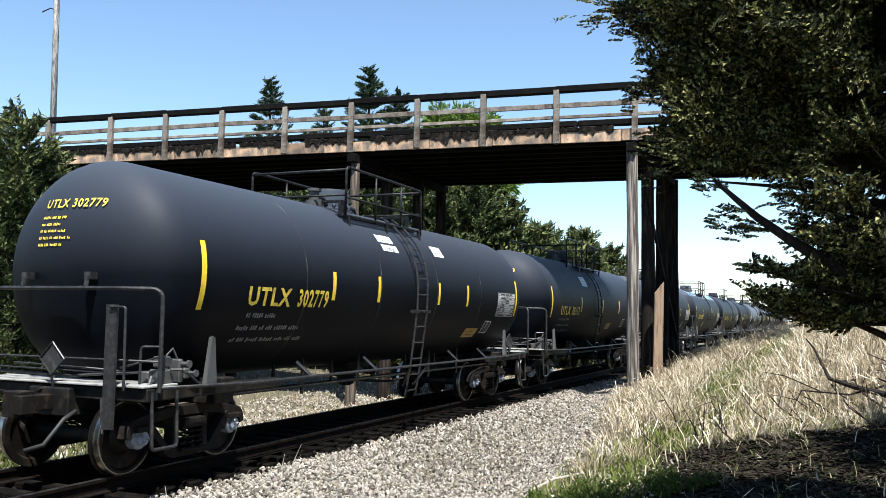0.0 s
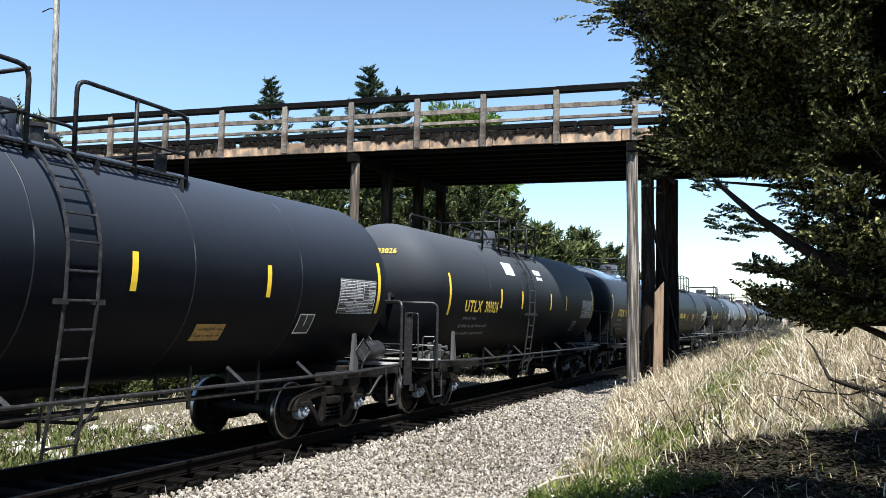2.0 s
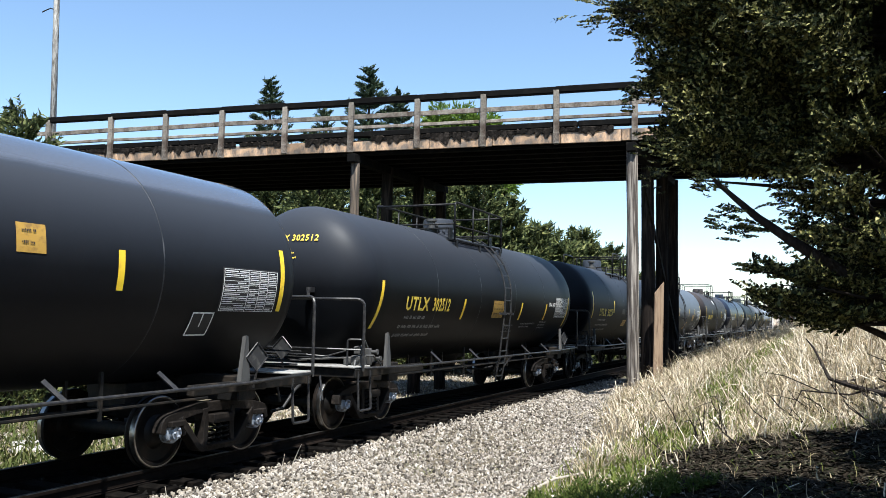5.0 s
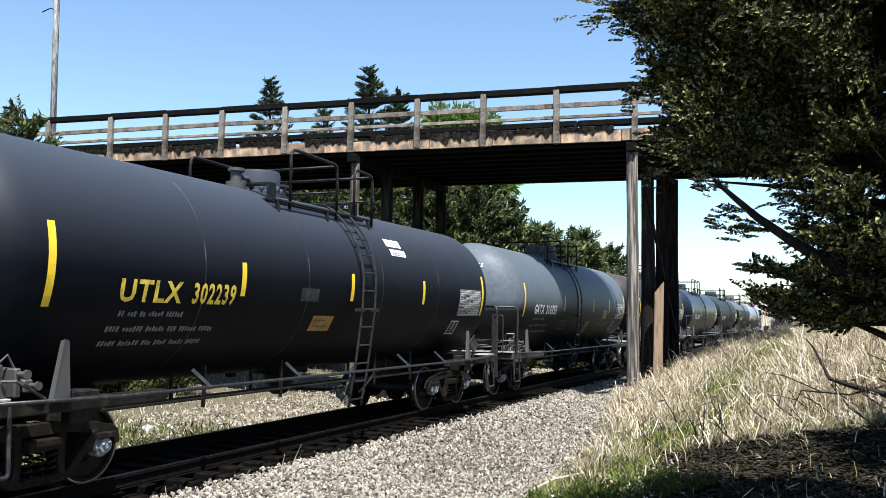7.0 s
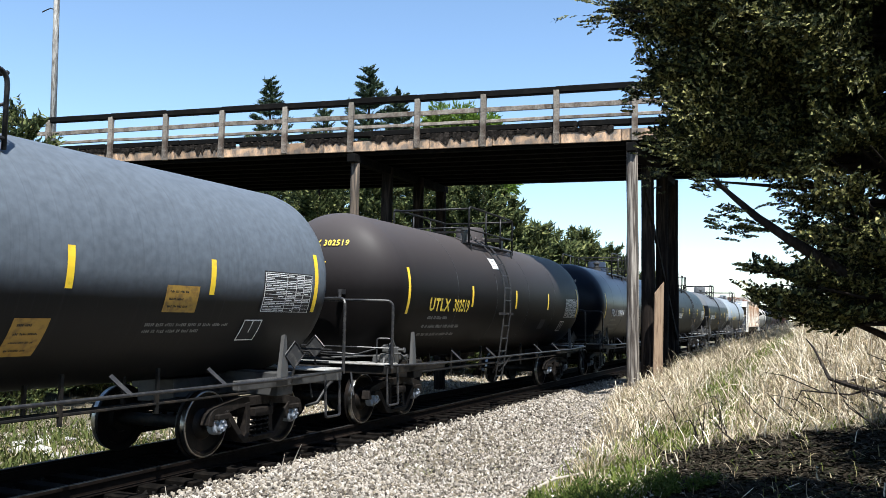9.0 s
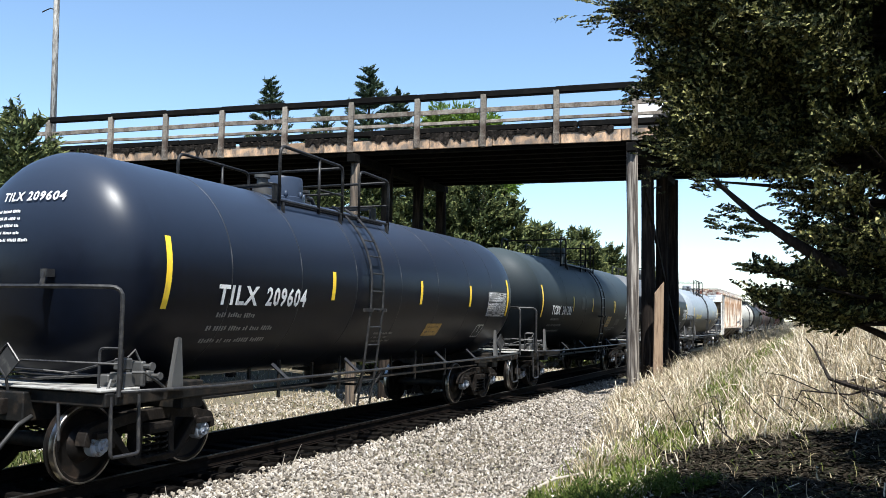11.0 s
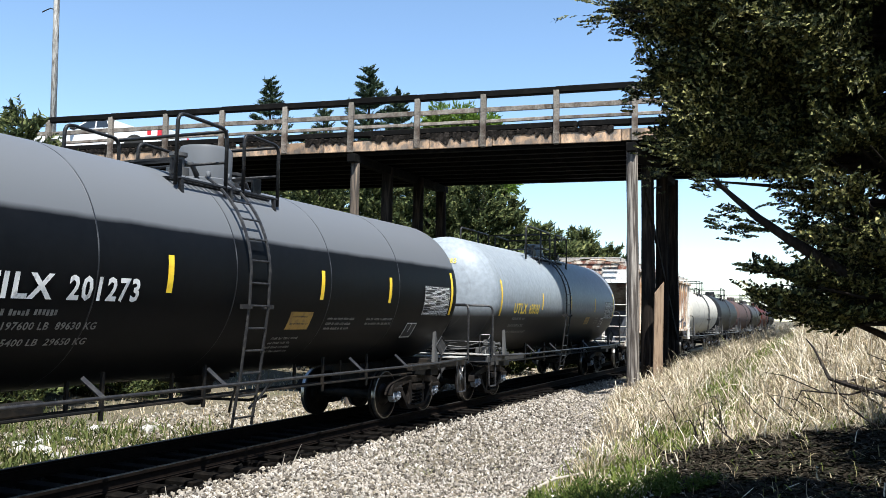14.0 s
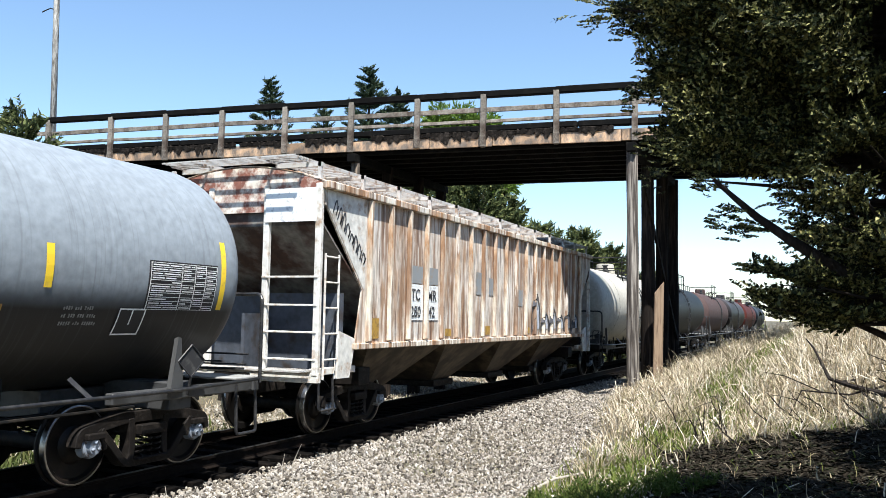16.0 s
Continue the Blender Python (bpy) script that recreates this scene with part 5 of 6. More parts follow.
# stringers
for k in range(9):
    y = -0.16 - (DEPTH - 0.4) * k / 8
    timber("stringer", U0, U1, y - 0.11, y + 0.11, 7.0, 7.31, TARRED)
# deck planks seen as a row of ends above the stringers, then the road
n = 0
u = U0
while u < U1:
    w = rng.uniform(0.24, 0.30)
    z = 7.42 + rng.uniform(-0.02, 0.02)
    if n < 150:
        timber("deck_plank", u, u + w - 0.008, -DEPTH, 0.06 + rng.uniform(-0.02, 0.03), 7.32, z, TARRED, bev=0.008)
    u += w
    n += 1
timber("road_surface", U0, U1, -DEPTH + 0.3, -0.3, 7.44, 7.52, ASPHALT)
for a, b in ((-160, U0), (U1, 160)):
    rd = tagged(part("road", boxed(a, b, -DEPTH + 0.3, -0.3, 7.30, 7.52), ASPHALT, None), "worn asphalt road on the embankment", "road", kind="structure")
    rd.matrix_basis = BR
# stained fascia boards with ragged stubs over them
u = U0
while u < U1:
    w = rng.uniform(1.6, 2.3)
    timber("fascia_board", u, u + w - 0.012, 0.07, 0.115, 7.08 + rng.uniform(-0.01, 0.01), 7.44 + rng.uniform(-0.05, 0.05), STAINED, turn=rng.uniform(-0.3, 0.3))
    u += w
# crust of tar and dirt that hangs over the fascia in ragged tongues
CRUST = material("tar_and_dirt_crust", (0.0154, 0.0126, 0.0105), 0.95, spots=(0.0525, 0.042, 0.035), scale=7, amount=0.4, grain=0.3, grain_scale=20, bump=0.5, spec=0.1)


def crust(u0, u1):
    bm = bmesh.new()
    n = max(3, int((u1 - u0) / 0.07))
    rows = []
    deep = 0.0
    for i in range(n + 1):
        if i % 2 == 0 or rng.random() < 0.5:
            deep = max(0.0, noise.noise((u0 * 0.9 + i * 0.05, 3.1, 0)) * 0.30 + rng.uniform(-0.14, 0.10)) + (rng.uniform(0.05, 0.2) if rng.random() < 0.12 else 0)
        u = u0 + (u1 - u0) * i / n - (u0 + u1) / 2
        top, low = 0.07 + rng.uniform(-0.02, 0.04), -0.05 - deep - rng.uniform(0, 0.03)
        rows.append([bm.verts.new((u, y, z)) for y, z in ((0.0, top), (0.05 + rng.uniform(0, 0.02), top - 0.02), (0.035, low * 0.5), (0.02, low), (0.0, low))])
    for a, b in zip(rows, rows[1:]):
        for k in range(5):
            bm.faces.new((a[k], a[(k + 1) % 5], b[(k + 1) % 5], b[k]))
    bm.faces.new(rows[0])
    bm.faces.new(rows[-1][::-1])
    bmesh.ops.recalc_face_normals(bm, faces=bm.faces)
    part("tar_crust", bm, CRUST, bridge).matrix_basis = pose((u0 + u1) / 2, 0.118, 7.46)


u = U0
while u < U1:
    w = rng.uniform(0.5, 1.6)
    if rng.random() < 0.9:
        crust(u, u + w)
    u += w + rng.choice((0.0, 0.0, 0.15))
# wheel guard
u = U0
while u < U1:
    w = rng.uniform(2.8, 4.2)
    timber("wheel_guard", u, u + w - 0.02, -0.10, 0.14, 7.54, 7.72, TARRED, turn=rng.uniform(-0.4, 0.4), bev=0.025)
    timber("wheel_guard", u, u + w - 0.02, -DEPTH + 0.0, -DEPTH + 0.24, 7.54, 7.76, TARRED, turn=rng.uniform(-0.4, 0.4), bev=0.025)
    u += w
# railings
POSTS = [20.03, 17.42, 15.24, 13.1, 10.8, 8.51, 6.32, 4.24, 2.04, -0.2, -2.4, -4.6, -6.8]
for i, u in enumerate(POSTS):
    p = timber("railing_post", u - 0.085, u + 0.085, 0.10, 0.25, 7.05 if i not in (4, 6) else 7.1, 8.62 + rng.uniform(-0.02, 0.03), TIMBER, turn=rng.uniform(-1.3, 1.3), bev=0.015)
    timber("railing_post", u - 0.085, u + 0.085, -DEPTH - 0.2, -DEPTH - 0.05, 7.1, 8.5, TIMBER, bev=0.015)
for a, b in zip([23.0] + POSTS, POSTS + [-9.0]):
    dz = rng.uniform(-0.015, 0.015)
    timber("top_rail", b, a + 0.02, 0.0, 0.22, 8.56 + dz, 8.75 + dz, TARRED, turn=rng.uniform(-0.15, 0.15), bev=0.02)
    timber("middle_rail", b, a + 0.02, 0.04, 0.10, 8.12, 8.27, TIMBER, turn=rng.uniform(-0.8, 0.8))
    timber("lower_rail", b, a + 0.02, 0.03, 0.10, 7.80, 7.90, TIMBER, turn=rng.uniform(-0.8, 0.8))
    timber("top_rail", b, a + 0.02, -DEPTH - 0.1, -DEPTH + 0.05, 8.38, 8.50, TARRED)


def pile_mesh(h, r):
    bm = bmesh.new()
    rr = random.Random(int(h * 100))
    rings = []
    for i in range(8):
        z = h * i / 7
        k = r * (1.08 - 0.16 * i / 7)
        rings.append([bm.verts.new((k * math.cos(a) * rr.uniform(0.93, 1.06), k * math.sin(a) * rr.uniform(0.93, 1.06), z)) for a in (2 * math.pi * j / 12 for j in range(12))])
    for a, b in zip(rings, rings[1:]):
        for j in range(12):
            bm.faces.new((a[j], a[(j + 1) % 12], b[(j + 1) % 12], b[j]))
    bm.faces.new(rings[-1])
    return smooth(bm, 50)


# pile colours hold the light: right front sunlit, those under the deck shaded
SUNLIT_PILE = material("sunlit_pile_wood", (0.34, 0.30, 0.255), 0.9, spots=(0.055, 0.044, 0.036), scale=3.0, amount=0.85, stretch=(5, 5, 0.3), grain=0.45, grain_scale=12, bump=0.5)
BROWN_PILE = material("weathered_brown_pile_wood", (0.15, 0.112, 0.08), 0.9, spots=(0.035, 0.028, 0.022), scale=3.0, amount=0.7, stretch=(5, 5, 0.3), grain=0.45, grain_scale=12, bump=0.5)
for bent, us in (("right", -0.12), ("left", 8.4), ("far", 17.3), ("end", 25.5)):
    for k in range(4):
        v = 0.25 + 2.25 * k
        # bents stand parallel to the track
        u, y = us - 0.117 * v, -0.993 * v + 0.28
        p = BR @ Vector((u, y, 0))
        base = min(ground_z(p.x, p.y), 3.0) - 0.4
        h = 6.96 - base
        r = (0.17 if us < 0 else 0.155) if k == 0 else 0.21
        q = part("pile", pile_mesh(h, r), (SUNLIT_PILE if us < 0 else BROWN_PILE) if k == 0 else SHADED_PILE, bridge)
        q.matrix_basis = pose(u, y, base, rng.uniform(-0.4, 0.4), rng.uniform(-0.4, 0.4))
    cap = bmesh.new()
    beam(cap, (us + 0.02, 0.34, 6.86), (us - 0.84, -6.9, 6.86), 0.28, 0.26)
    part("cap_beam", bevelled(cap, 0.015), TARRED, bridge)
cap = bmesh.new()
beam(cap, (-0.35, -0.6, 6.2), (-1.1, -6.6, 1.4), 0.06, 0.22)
part("sway_brace", bevelled(cap, 0.01), SHADED_PILE, bridge)
# stub beside the right bent, pale brown
stub = bmesh.new()
box(stub, -0.13, 0.13, -0.06, 0.06, 0, 2.9)
for v in stub.verts:
    if v.co.z > 1:
        v.co.z += -0.35 if v.co.x < 0 else 0
STUBM = material("raw_brown_plank", (0.252, 0.175, 0.112), 0.9, spots=(0.14, 0.091, 0.056), scale=4, stretch=(4, 4, 0.3), amount=0.5, bump=0.3)
stub_at = BR @ Vector((-0.72, -1.35, 0))
ob = part("leaning_plank", bevelled(stub, 0.01), STUBM, None)
ob.matrix_basis = pose(stub_at.x, stub_at.y, ground_z(stub_at.x, stub_at.y) - 0.05, -2, 1.5, 20)
tagged(ob, "broken raw brown plank leaning against the bent", "plank")


# ---- pole beyond the bridge
POLE = material("grey_bleached_pole", (0.50, 0.475, 0.43), 0.9, spots=(0.17, 0.15, 0.125), scale=4, stretch=(4, 4, 0.5), amount=0.6, grain=0.35, grain_scale=9, bump=0.3)
bm = bmesh.new()
tube(bm, ((-29.2, 26.2, 3.0), (-28.93, 25.64, 15.2), (-28.88, 25.55, 17.0)), 0.135, 14, taper=0.10)
pole = tagged(part("utility_pole", smooth(bm, 50), POLE, None), "bleached wooden utility pole beyond the bridge", "utility pole")
bm = bmesh.new()
tube(bm, ((-28.95, 25.68, 14.35), (-29.2, 25.6, 14.45), (-29.55, 25.5, 14.3)), 0.025, 5)
part("wire_bracket", bm, STEEL, pole)


# ---- trees
NEEDLE = blend_material("cedar_needles", [(0.004, 0.0065, 0.003), (0.022, 0.027, 0.010), (0.17, 0.17, 0.055), (0.010, 0.014, 0.006), (0.014, 0.019, 0.008), (0.34, 0.31, 0.125)], 0.6, 0.04)
NEEDLE_FAR = blend_material("juniper_needles", [(0.012, 0.0204, 0.0096), (0.0408, 0.0552, 0.0204), (0.12, 0.138, 0.0504), (0.0216, 0.0336, 0.0132), (0.066, 0.0816, 0.0288), (0.204, 0.21, 0.078)], 0.7, 0.1)
FIR = blend_material("dark_fir_needles", [(0.0136, 0.0272, 0.0187), (0.0374, 0.0578, 0.034), (0.102, 0.133, 0.068), (0.0204, 0.0374, 0.0238), (0.0595, 0.0816, 0.0442)], 0.7, 0.1)
FRESH = blend_material("fresh_green_leaves", [(0.077, 0.133, 0.021), (0.119, 0.182, 0.0315), (0.091, 0.14, 0.028)], 0.7, 0.3)
BARK = material("grey_brown_bark", (0.0196, 0.0154, 0.0126), 0.95, spots=(0.0385, 0.0322, 0.028), scale=6, stretch=(2, 2, 0.4), amount=0.4, bump=0.6, spec=0.1)


def spray(V, Fc, p, d, size, rng, n=9, wide=1.0):
    """A feathery tip: a fan of narrow leaf blades round the way d."""
    d = d.normalized()
    a = d.orthogonal().normalized()
    b = d.cross(a)
    for i in range(n):
        t = rng.uniform(0, 2 * math.pi)
        w = (a * math.cos(t) + b * math.sin(t))
        way = (d * rng.uniform(0.35, 1.0) + w * rng.uniform(0.25, 0.9)).normalized()
        s = p + d * size * rng.uniform(-0.3, 0.5)
        e = s + way * size * rng.uniform(0.45, 1.0)
        side = way.cross(Vector((rng.uniform(-1, 1), rng.uniform(-1, 1), rng.uniform(-1, 1)))).normalized() * size * wide * rng.uniform(0.08, 0.15)
        m = s + (e - s) * 0.45
        k = len(V)
        V += [tuple(s), tuple(m + side), tuple(e), tuple(m - side)]
        Fc.append((k, k + 1, k + 2, k + 3))


def needles(V, Fc, p, d, size, rng, blunt=1.0):
    """A feathery cedar tip: short narrow scales along the twig, in a rough plane."""
    d = d.normalized()
    a = (d.orthogonal() + Vector((rng.uniform(-1, 1), rng.uniform(-1, 1), rng.uniform(-1, 1))) * 0.6).normalized()
    for i in range(10):
        s = p + d * size * (i / 5 - 0.9)
        way = d * rng.uniform(0.5, 1.0) + a * (0.9 if i % 2 else -0.9) * rng.uniform(0.4, 1.0) + Vector((rng.uniform(-1, 1), rng.uniform(-1, 1), rng.uniform(-1, 1))) * 0.35
        side = way.cross(Vector((rng.uniform(-1, 1), rng.uniform(-1, 1), rng.uniform(-1, 1)))).normalized() * size * 0.17 * blunt
        k = len(V)
        V += [tuple(s - side), tuple(s + side), tuple(s + way * size * rng.uniform(0.5, 0.85) / blunt)]
        Fc.append((k, k + 1, k + 2))


def conifer(x, y, height, radius, seed, tufts=1500, size=0.34, start=0.06, power=1.0, label="dark green juniper behind the bridge", mat=None, z0=None, lean=(0, 0), airy=False):
    rng = random.Random(seed)
    z = (ground_z(x, y) if z0 is None else z0) - 0.15
    tree = empty("juniper_tree", pose(x, y, z), label, "tree", "trees")
    bm = bmesh.new()
    top = Vector((lean[0], lean[1], height))
    tube(bm, [top * t + Vector((rng.uniform(-.06, .06), rng.uniform(-.06, .06), 0)) * (t > 0) for t in (0, 0.25, 0.5, 0.75, 1)], 0.035 * height ** 0.8 * 1.1, 9, taper=0.015)
    V, Fc = [], []
    limbs = int(26 + height * 5)
    pts = []
    for i in range(limbs):
        t = start + (0.97 - start) * ((i + rng.random()) / limbs)
        if airy:
            # whorls of boughs, closer together towards the tip
            t = 1 - (1 - 0.35) * (1 - (i // 6 + 0.12 * rng.random()) / (limbs / 6)) ** 1.35
        a = i * 2.4 + rng.uniform(-0.5, 0.5)
        reach = radius * (1 - t) ** power * rng.uniform(0.65, 1.15) + 0.12
        rise = reach * (rng.uniform(0.15, 0.55) if not airy else rng.uniform(0.02, 0.28))
        p0 = top * t
        p1 = p0 + Vector((math.cos(a) * reach, math.sin(a) * reach, rise))
        mid = (p0 + p1) / 2 + Vector((0, 0, -0.08 * reach))
        tube(bm, (p0, mid, p1), 0.012 + 0.016 * reach, 5, taper=0.006)
        pts.append((p0, mid, p1, reach))
    part("trunk", smooth(bm, 60), BARK, tree)
    total = sum(q[3] + 0.4 for q in pts)
    for p0, mid, p1, reach in pts:
        for _ in range(max(3, int(tufts * (1.3 if airy else 1) * (reach + 0.4) / total))):
            t = rng.random() ** 0.6
            c = p0.lerp(mid, t * 2) if t < 0.5 else mid.lerp(p1, t * 2 - 1)
            off = Vector((rng.gauss(0, 1), rng.gauss(0, 1), rng.gauss(0, 0.7))) * (0.10 + 0.16 * reach) * (1.1 - 0.75 * t) * (0.55 if airy else 1)
            d = (p1 - p0).normalized() + Vector((0, 0, 0.5)) + off * 0.8
            needles(V, Fc, c + off, d, size * 0.72 * rng.uniform(0.6, 1.2), rng)
            if rng.random() < 0.5:
                needles(V, Fc, c + off * 0.6, d + off, size * 0.6 * rng.uniform(0.6, 1.2), rng)
    part("crown", mesh_from("crown", V, Fc), mat or NEEDLE_FAR, tree)
    return tree


# stand behind the bridge: place, height of the tip, spread, how full
STAND = ((-29.0, 41.0, 15.6, 4.4, 0.82, 2000), (-21.4, 38.9, 14.9, 4.2, 0.72, 2600), (-19.9, 39.3, 13.6, 3.4, 0.68, 2000), (-23.9, 38.6, 12.9, 2.6, 0.7, 1300), (-25.6, 40.0, 12.2, 2.8, 0.7, 1200), (-22.7, 37.0, 11.3, 3.0, 0.6, 1300),
         (-17.6, 40.5, 11.4, 2.6, 0.6, 1300), (-14.6, 37.2, 8.9, 2.3, 0.4, 2400), (-13.6, 38.6, 7.6, 1.8, 0.4, 1600), (-16.8, 36.4, 9.6, 2.6, 0.45, 2400), (-19.0, 35.2, 9.2, 2.6, 0.45, 2000), (-21.6, 34.6, 9.4, 2.7, 0.45, 1900),
         (-24.5, 35.0, 9.2, 2.7, 0.45, 1700), (-27.5, 34.0, 8.8, 2.7, 0.45, 1300), (-14.8, 45.0, 7.05, 2.76, 0.5, 2090), (-13.3, 47.0, 6.25, 2.34, 0.5, 1760), (-12.9, 50.5, 6.65, 2.34, 0.5, 1760), (-16.2, 52.6, 8.05, 2.55, 0.5, 1650),
         (-14.0, 53.6, 7.85, 2.34, 0.5, 1760), (-12.6, 55.5, 6.75, 2.12, 0.5, 1650), (-13.2, 60.5, 5.85, 2.44, 0.5, 1430), (-17.0, 57.5, 6.65, 2.76, 0.5, 1320), (-19.5, 47.0, 9.5, 3.0, 0.5, 1200), (-12.2, 66.0, 5.45, 2.55, 0.5, 1210))
for k, (x, y, tip, r, pw, n) in enumerate(STAND):
    conifer(x, y, tip - ground_z(x, y), r, 31 + k, n, 0.28 if tip > 12 else 0.42 if y < 38 else 0.5, power=pw, airy=tip > 12, mat=FIR if tip > 12 else None, label="tall pointed dark conifer behind the bridge" if tip > 12 else "broad dark green juniper behind the bridge")
# left stand on this side of the bridge
for k, (x, y, tip, r, pw, n) in enumerate(((-19.7, 16.5, 7.5, 2.5, 0.6, 2400), (-22.4, 17.6, 6.5, 2.1, 0.45, 1900), (-25.5, 20.0, 6.6, 2.3, 0.45, 1300), (-19.2, 11.5, 6.0, 2.0, 0.5, 1200))):
    conifer(x, y, tip - ground_z(x, y), r, 66 + k, n, 0.3, power=pw, label="dark green juniper across the track")


# low junipers across the track, behind the cars
for k in range(6):
    f = 27.0 + 1.5 * (k % 2)
    r = (-13.6 + 1.0 * k) * f / 27
    conifer(0.913 * r - 0.402 * f, 0.402 * r + 0.913 * f, 2.4, 1.5, 140 + k, 700, 0.3, power=0.35, label="low dark juniper across the track")


def leafy_bush(x, y, z, r, seed, n=500, label="fresh green leafy tree beyond the bridge"):
    rng = random.Random(seed)
    b = empty("leafy_tree", pose(x, y, z), label, "tree", "trees")
    bm = bmesh.new()
    tube(bm, ((0, 0, -z + ground_z(x, y) - 0.2), (0.1, 0, -r * 0.5), (0, 0, r * 0.5)), 0.14, 8, taper=0.05)
    V, Fc = [], []
    for i in range(n):
        d = Vector((rng.gauss(0, 1), rng.gauss(0, 1), rng.gauss(0, 0.6))).normalized()
        c = d * r * rng.random() ** 0.4 * (0.8 + 0.35 * noise.noise(d * 2.2 + Vector((seed, 0, 0))))
        if i % 12 == 0:
            tube(bm, ((0, 0, 0), c * 0.6, c), 0.03, 5, taper=0.008)
        spray(V, Fc, c, d, 0.4 * rng.uniform(0.6, 1.2), rng, 7)
    part("trunk", bm, BARK, b)
    part("crown", mesh_from("crown", V, Fc), FRESH, b)


leafy_bush(-17.9, 41.3, 12.0, 1.6, 3, 600)
leafy_bush(-16.3, 42.0, 11.8, 1.1, 4, 350)
leafy_bush(-14.3, 39.6, 8.3, 0.7, 5, 200)


# ---- the big cedar at the right, close to the camera
def cedar():
    rng = random.Random(77)
    z, near = -0.1 + ground_z(0.85, 9.1), 0.79
    tree = empty("cedar_tree", pose(0.85 * near, 9.1 * near, EYE[2] + (z - EYE[2]) * near), "large dark red cedar overhanging the bank, with bare lower branches", "tree", "trees")
    bm = bmesh.new()
    tube(bm, ((0, 0, -1.2), (0, 0, 0), (0.05, 0.05, 1.5), (-0.05, 0, 3.2), (0.05, 0, 5.5), (0, 0, 8.2)), 0.20, 12, taper=0.03)
    V, Fc = [], []
    limbs = []
    for i in range(150):
        h = 1.9 + 5.9 * rng.random()
        a = rng.uniform(0, 2 * math.pi)
        reach = 2.35 * (1 - 0.62 * ((h - 3.6) / 4.4) ** 2 if h > 3.6 else 1) * rng.uniform(0.55, 1.05)
        limbs.append((h, a, reach, rng.uniform(0.0, 0.35)))
    for k in range(34):
        limbs.append((3.35 + 3.0 * rng.random(), math.pi + rng.uniform(-0.6, 0.6), 2.45 * rng.uniform(0.7, 1.03), rng.uniform(0.05, 0.3)))
    for k in range(30):
        limbs.append((3.4 + 3.6 * rng.random(), rng.uniform(0.5, 2.7), 1.9 * rng.uniform(0.6, 1.05), rng.uniform(0.05, 0.3)))
    for k in range(60):
        limbs.append((4.6 + 3.0 * rng.random(), rng.uniform(0, 2 * math.pi), 2.1 * rng.uniform(0.5, 1.05), rng.uniform(0.1, 0.4)))
    # the dense low heart of the tree
    for k in range(80):
        limbs.append((2.15 + 1.3 * rng.random(), rng.uniform(0, 2 * math.pi), rng.uniform(0.9, 1.6), rng.uniform(-0.02, 0.2)))
    for k in range(26):
        limbs.append((1.75 + 0.5 * rng.random(), rng.uniform(0, 2 * math.pi), rng.uniform(0.7, 1.4), rng.uniform(-0.05, 0.12)))
    # low fronds that reach out under the open gap
    for k in range(8):
        limbs.append((1.85 + 0.45 * rng.random(), math.pi + rng.uniform(-0.35, 0.5), rng.uniform(1.05, 1.6), rng.uniform(-0.02, 0.08)))
    fronds = len(limbs) - 8
    # the lobe that hangs before the bridge
    lobe = len(limbs)
    for k in range(26):
        limbs.append((3.35 + 1.0 * rng.random(), math.pi + rng.uniform(-0.45, 0.35), rng.uniform(1.8, 2.38), rng.uniform(0.02, 0.12)))
    # longer boughs higher up
    for k in range(28):
        limbs.append((4.75 + 0.9 * rng.random(), math.pi + rng.uniform(-0.25, 0.35), rng.uniform(2.3, 2.95), rng.uniform(0.06, 0.16)))
    for number, (h, a, reach, up) in enumerate(limbs):
        p0 = Vector((0, 0, h - 0.25 * reach * 0.3))
        p1 = p0 + Vector((math.cos(a) * reach, math.sin(a) * reach, up * reach))
        mid = (p0 + p1) / 2 + Vector((rng.uniform(-.1, .1), rng.uniform(-.1, .1), -0.06 * reach))
        low = fronds <= number < lobe
        # the side towards the track is open below the crown
        out = -(p1.x * 0.913 + p1.y * 0.402)
        if not low and h + up * reach < 3.5 and out > 1.25:
            continue
        if not low and p1.z < 3.3 and out > 1.3 - 0.36 * (0.913 * p1.y - 0.402 * p1.x):
            continue
        tube(bm, (p0, mid, p1), (0.014 + 0.012 * reach) * (0.5 if low else 1), 6, taper=0.005)
        twigs = int(9 * reach) + 4
        for w in range(twigs):
            t = 0.22 + 0.78 * ((w + rng.random()) / twigs) ** 0.8
            c = p0.lerp(mid, t * 2) if t < 0.5 else mid.lerp(p1, t * 2 - 1)
            way = Vector((rng.gauss(0, 1), rng.gauss(0, 1), rng.gauss(0.15, 0.55))).normalized() + (p1 - p0).normalized() * 0.7
            long = (0.32 + 0.12 * reach) * (1.2 - 0.65 * t) * rng.uniform(0.5, 1.3) * (0.45 if low else 1)
            for _ in range(21):
                k = rng.random()
                q = c + way * long * k + Vector((rng.gauss(0, 1), rng.gauss(0, 1), rng.gauss(0, 1))) * 0.045
                side = -(q.x * 0.913 + q.y * 0.402)
                if q.z < (1.88 if side > 1.15 else 1.74) + 0.3 * noise.noise(q * 2.2) or noise.noise(q * 0.85 + Vector((3.7, 0, 0))) > 0.27 or (not low and side > 1.42 - 0.36 * (0.913 * q.y - 0.402 * q.x) + 0.2 * noise.noise(q * 3.0) and q.z < 3.12 + 0.25 * noise.noise(q * 1.5)):
                    continue
                # the low boughs hang in tiers with light between them
                if q.z < 3.2 and side > 0.45 and math.sin(q.z * 21 + 2.5 * noise.noise(q * 1.6) - 6 * side) < -0.15:
                    continue
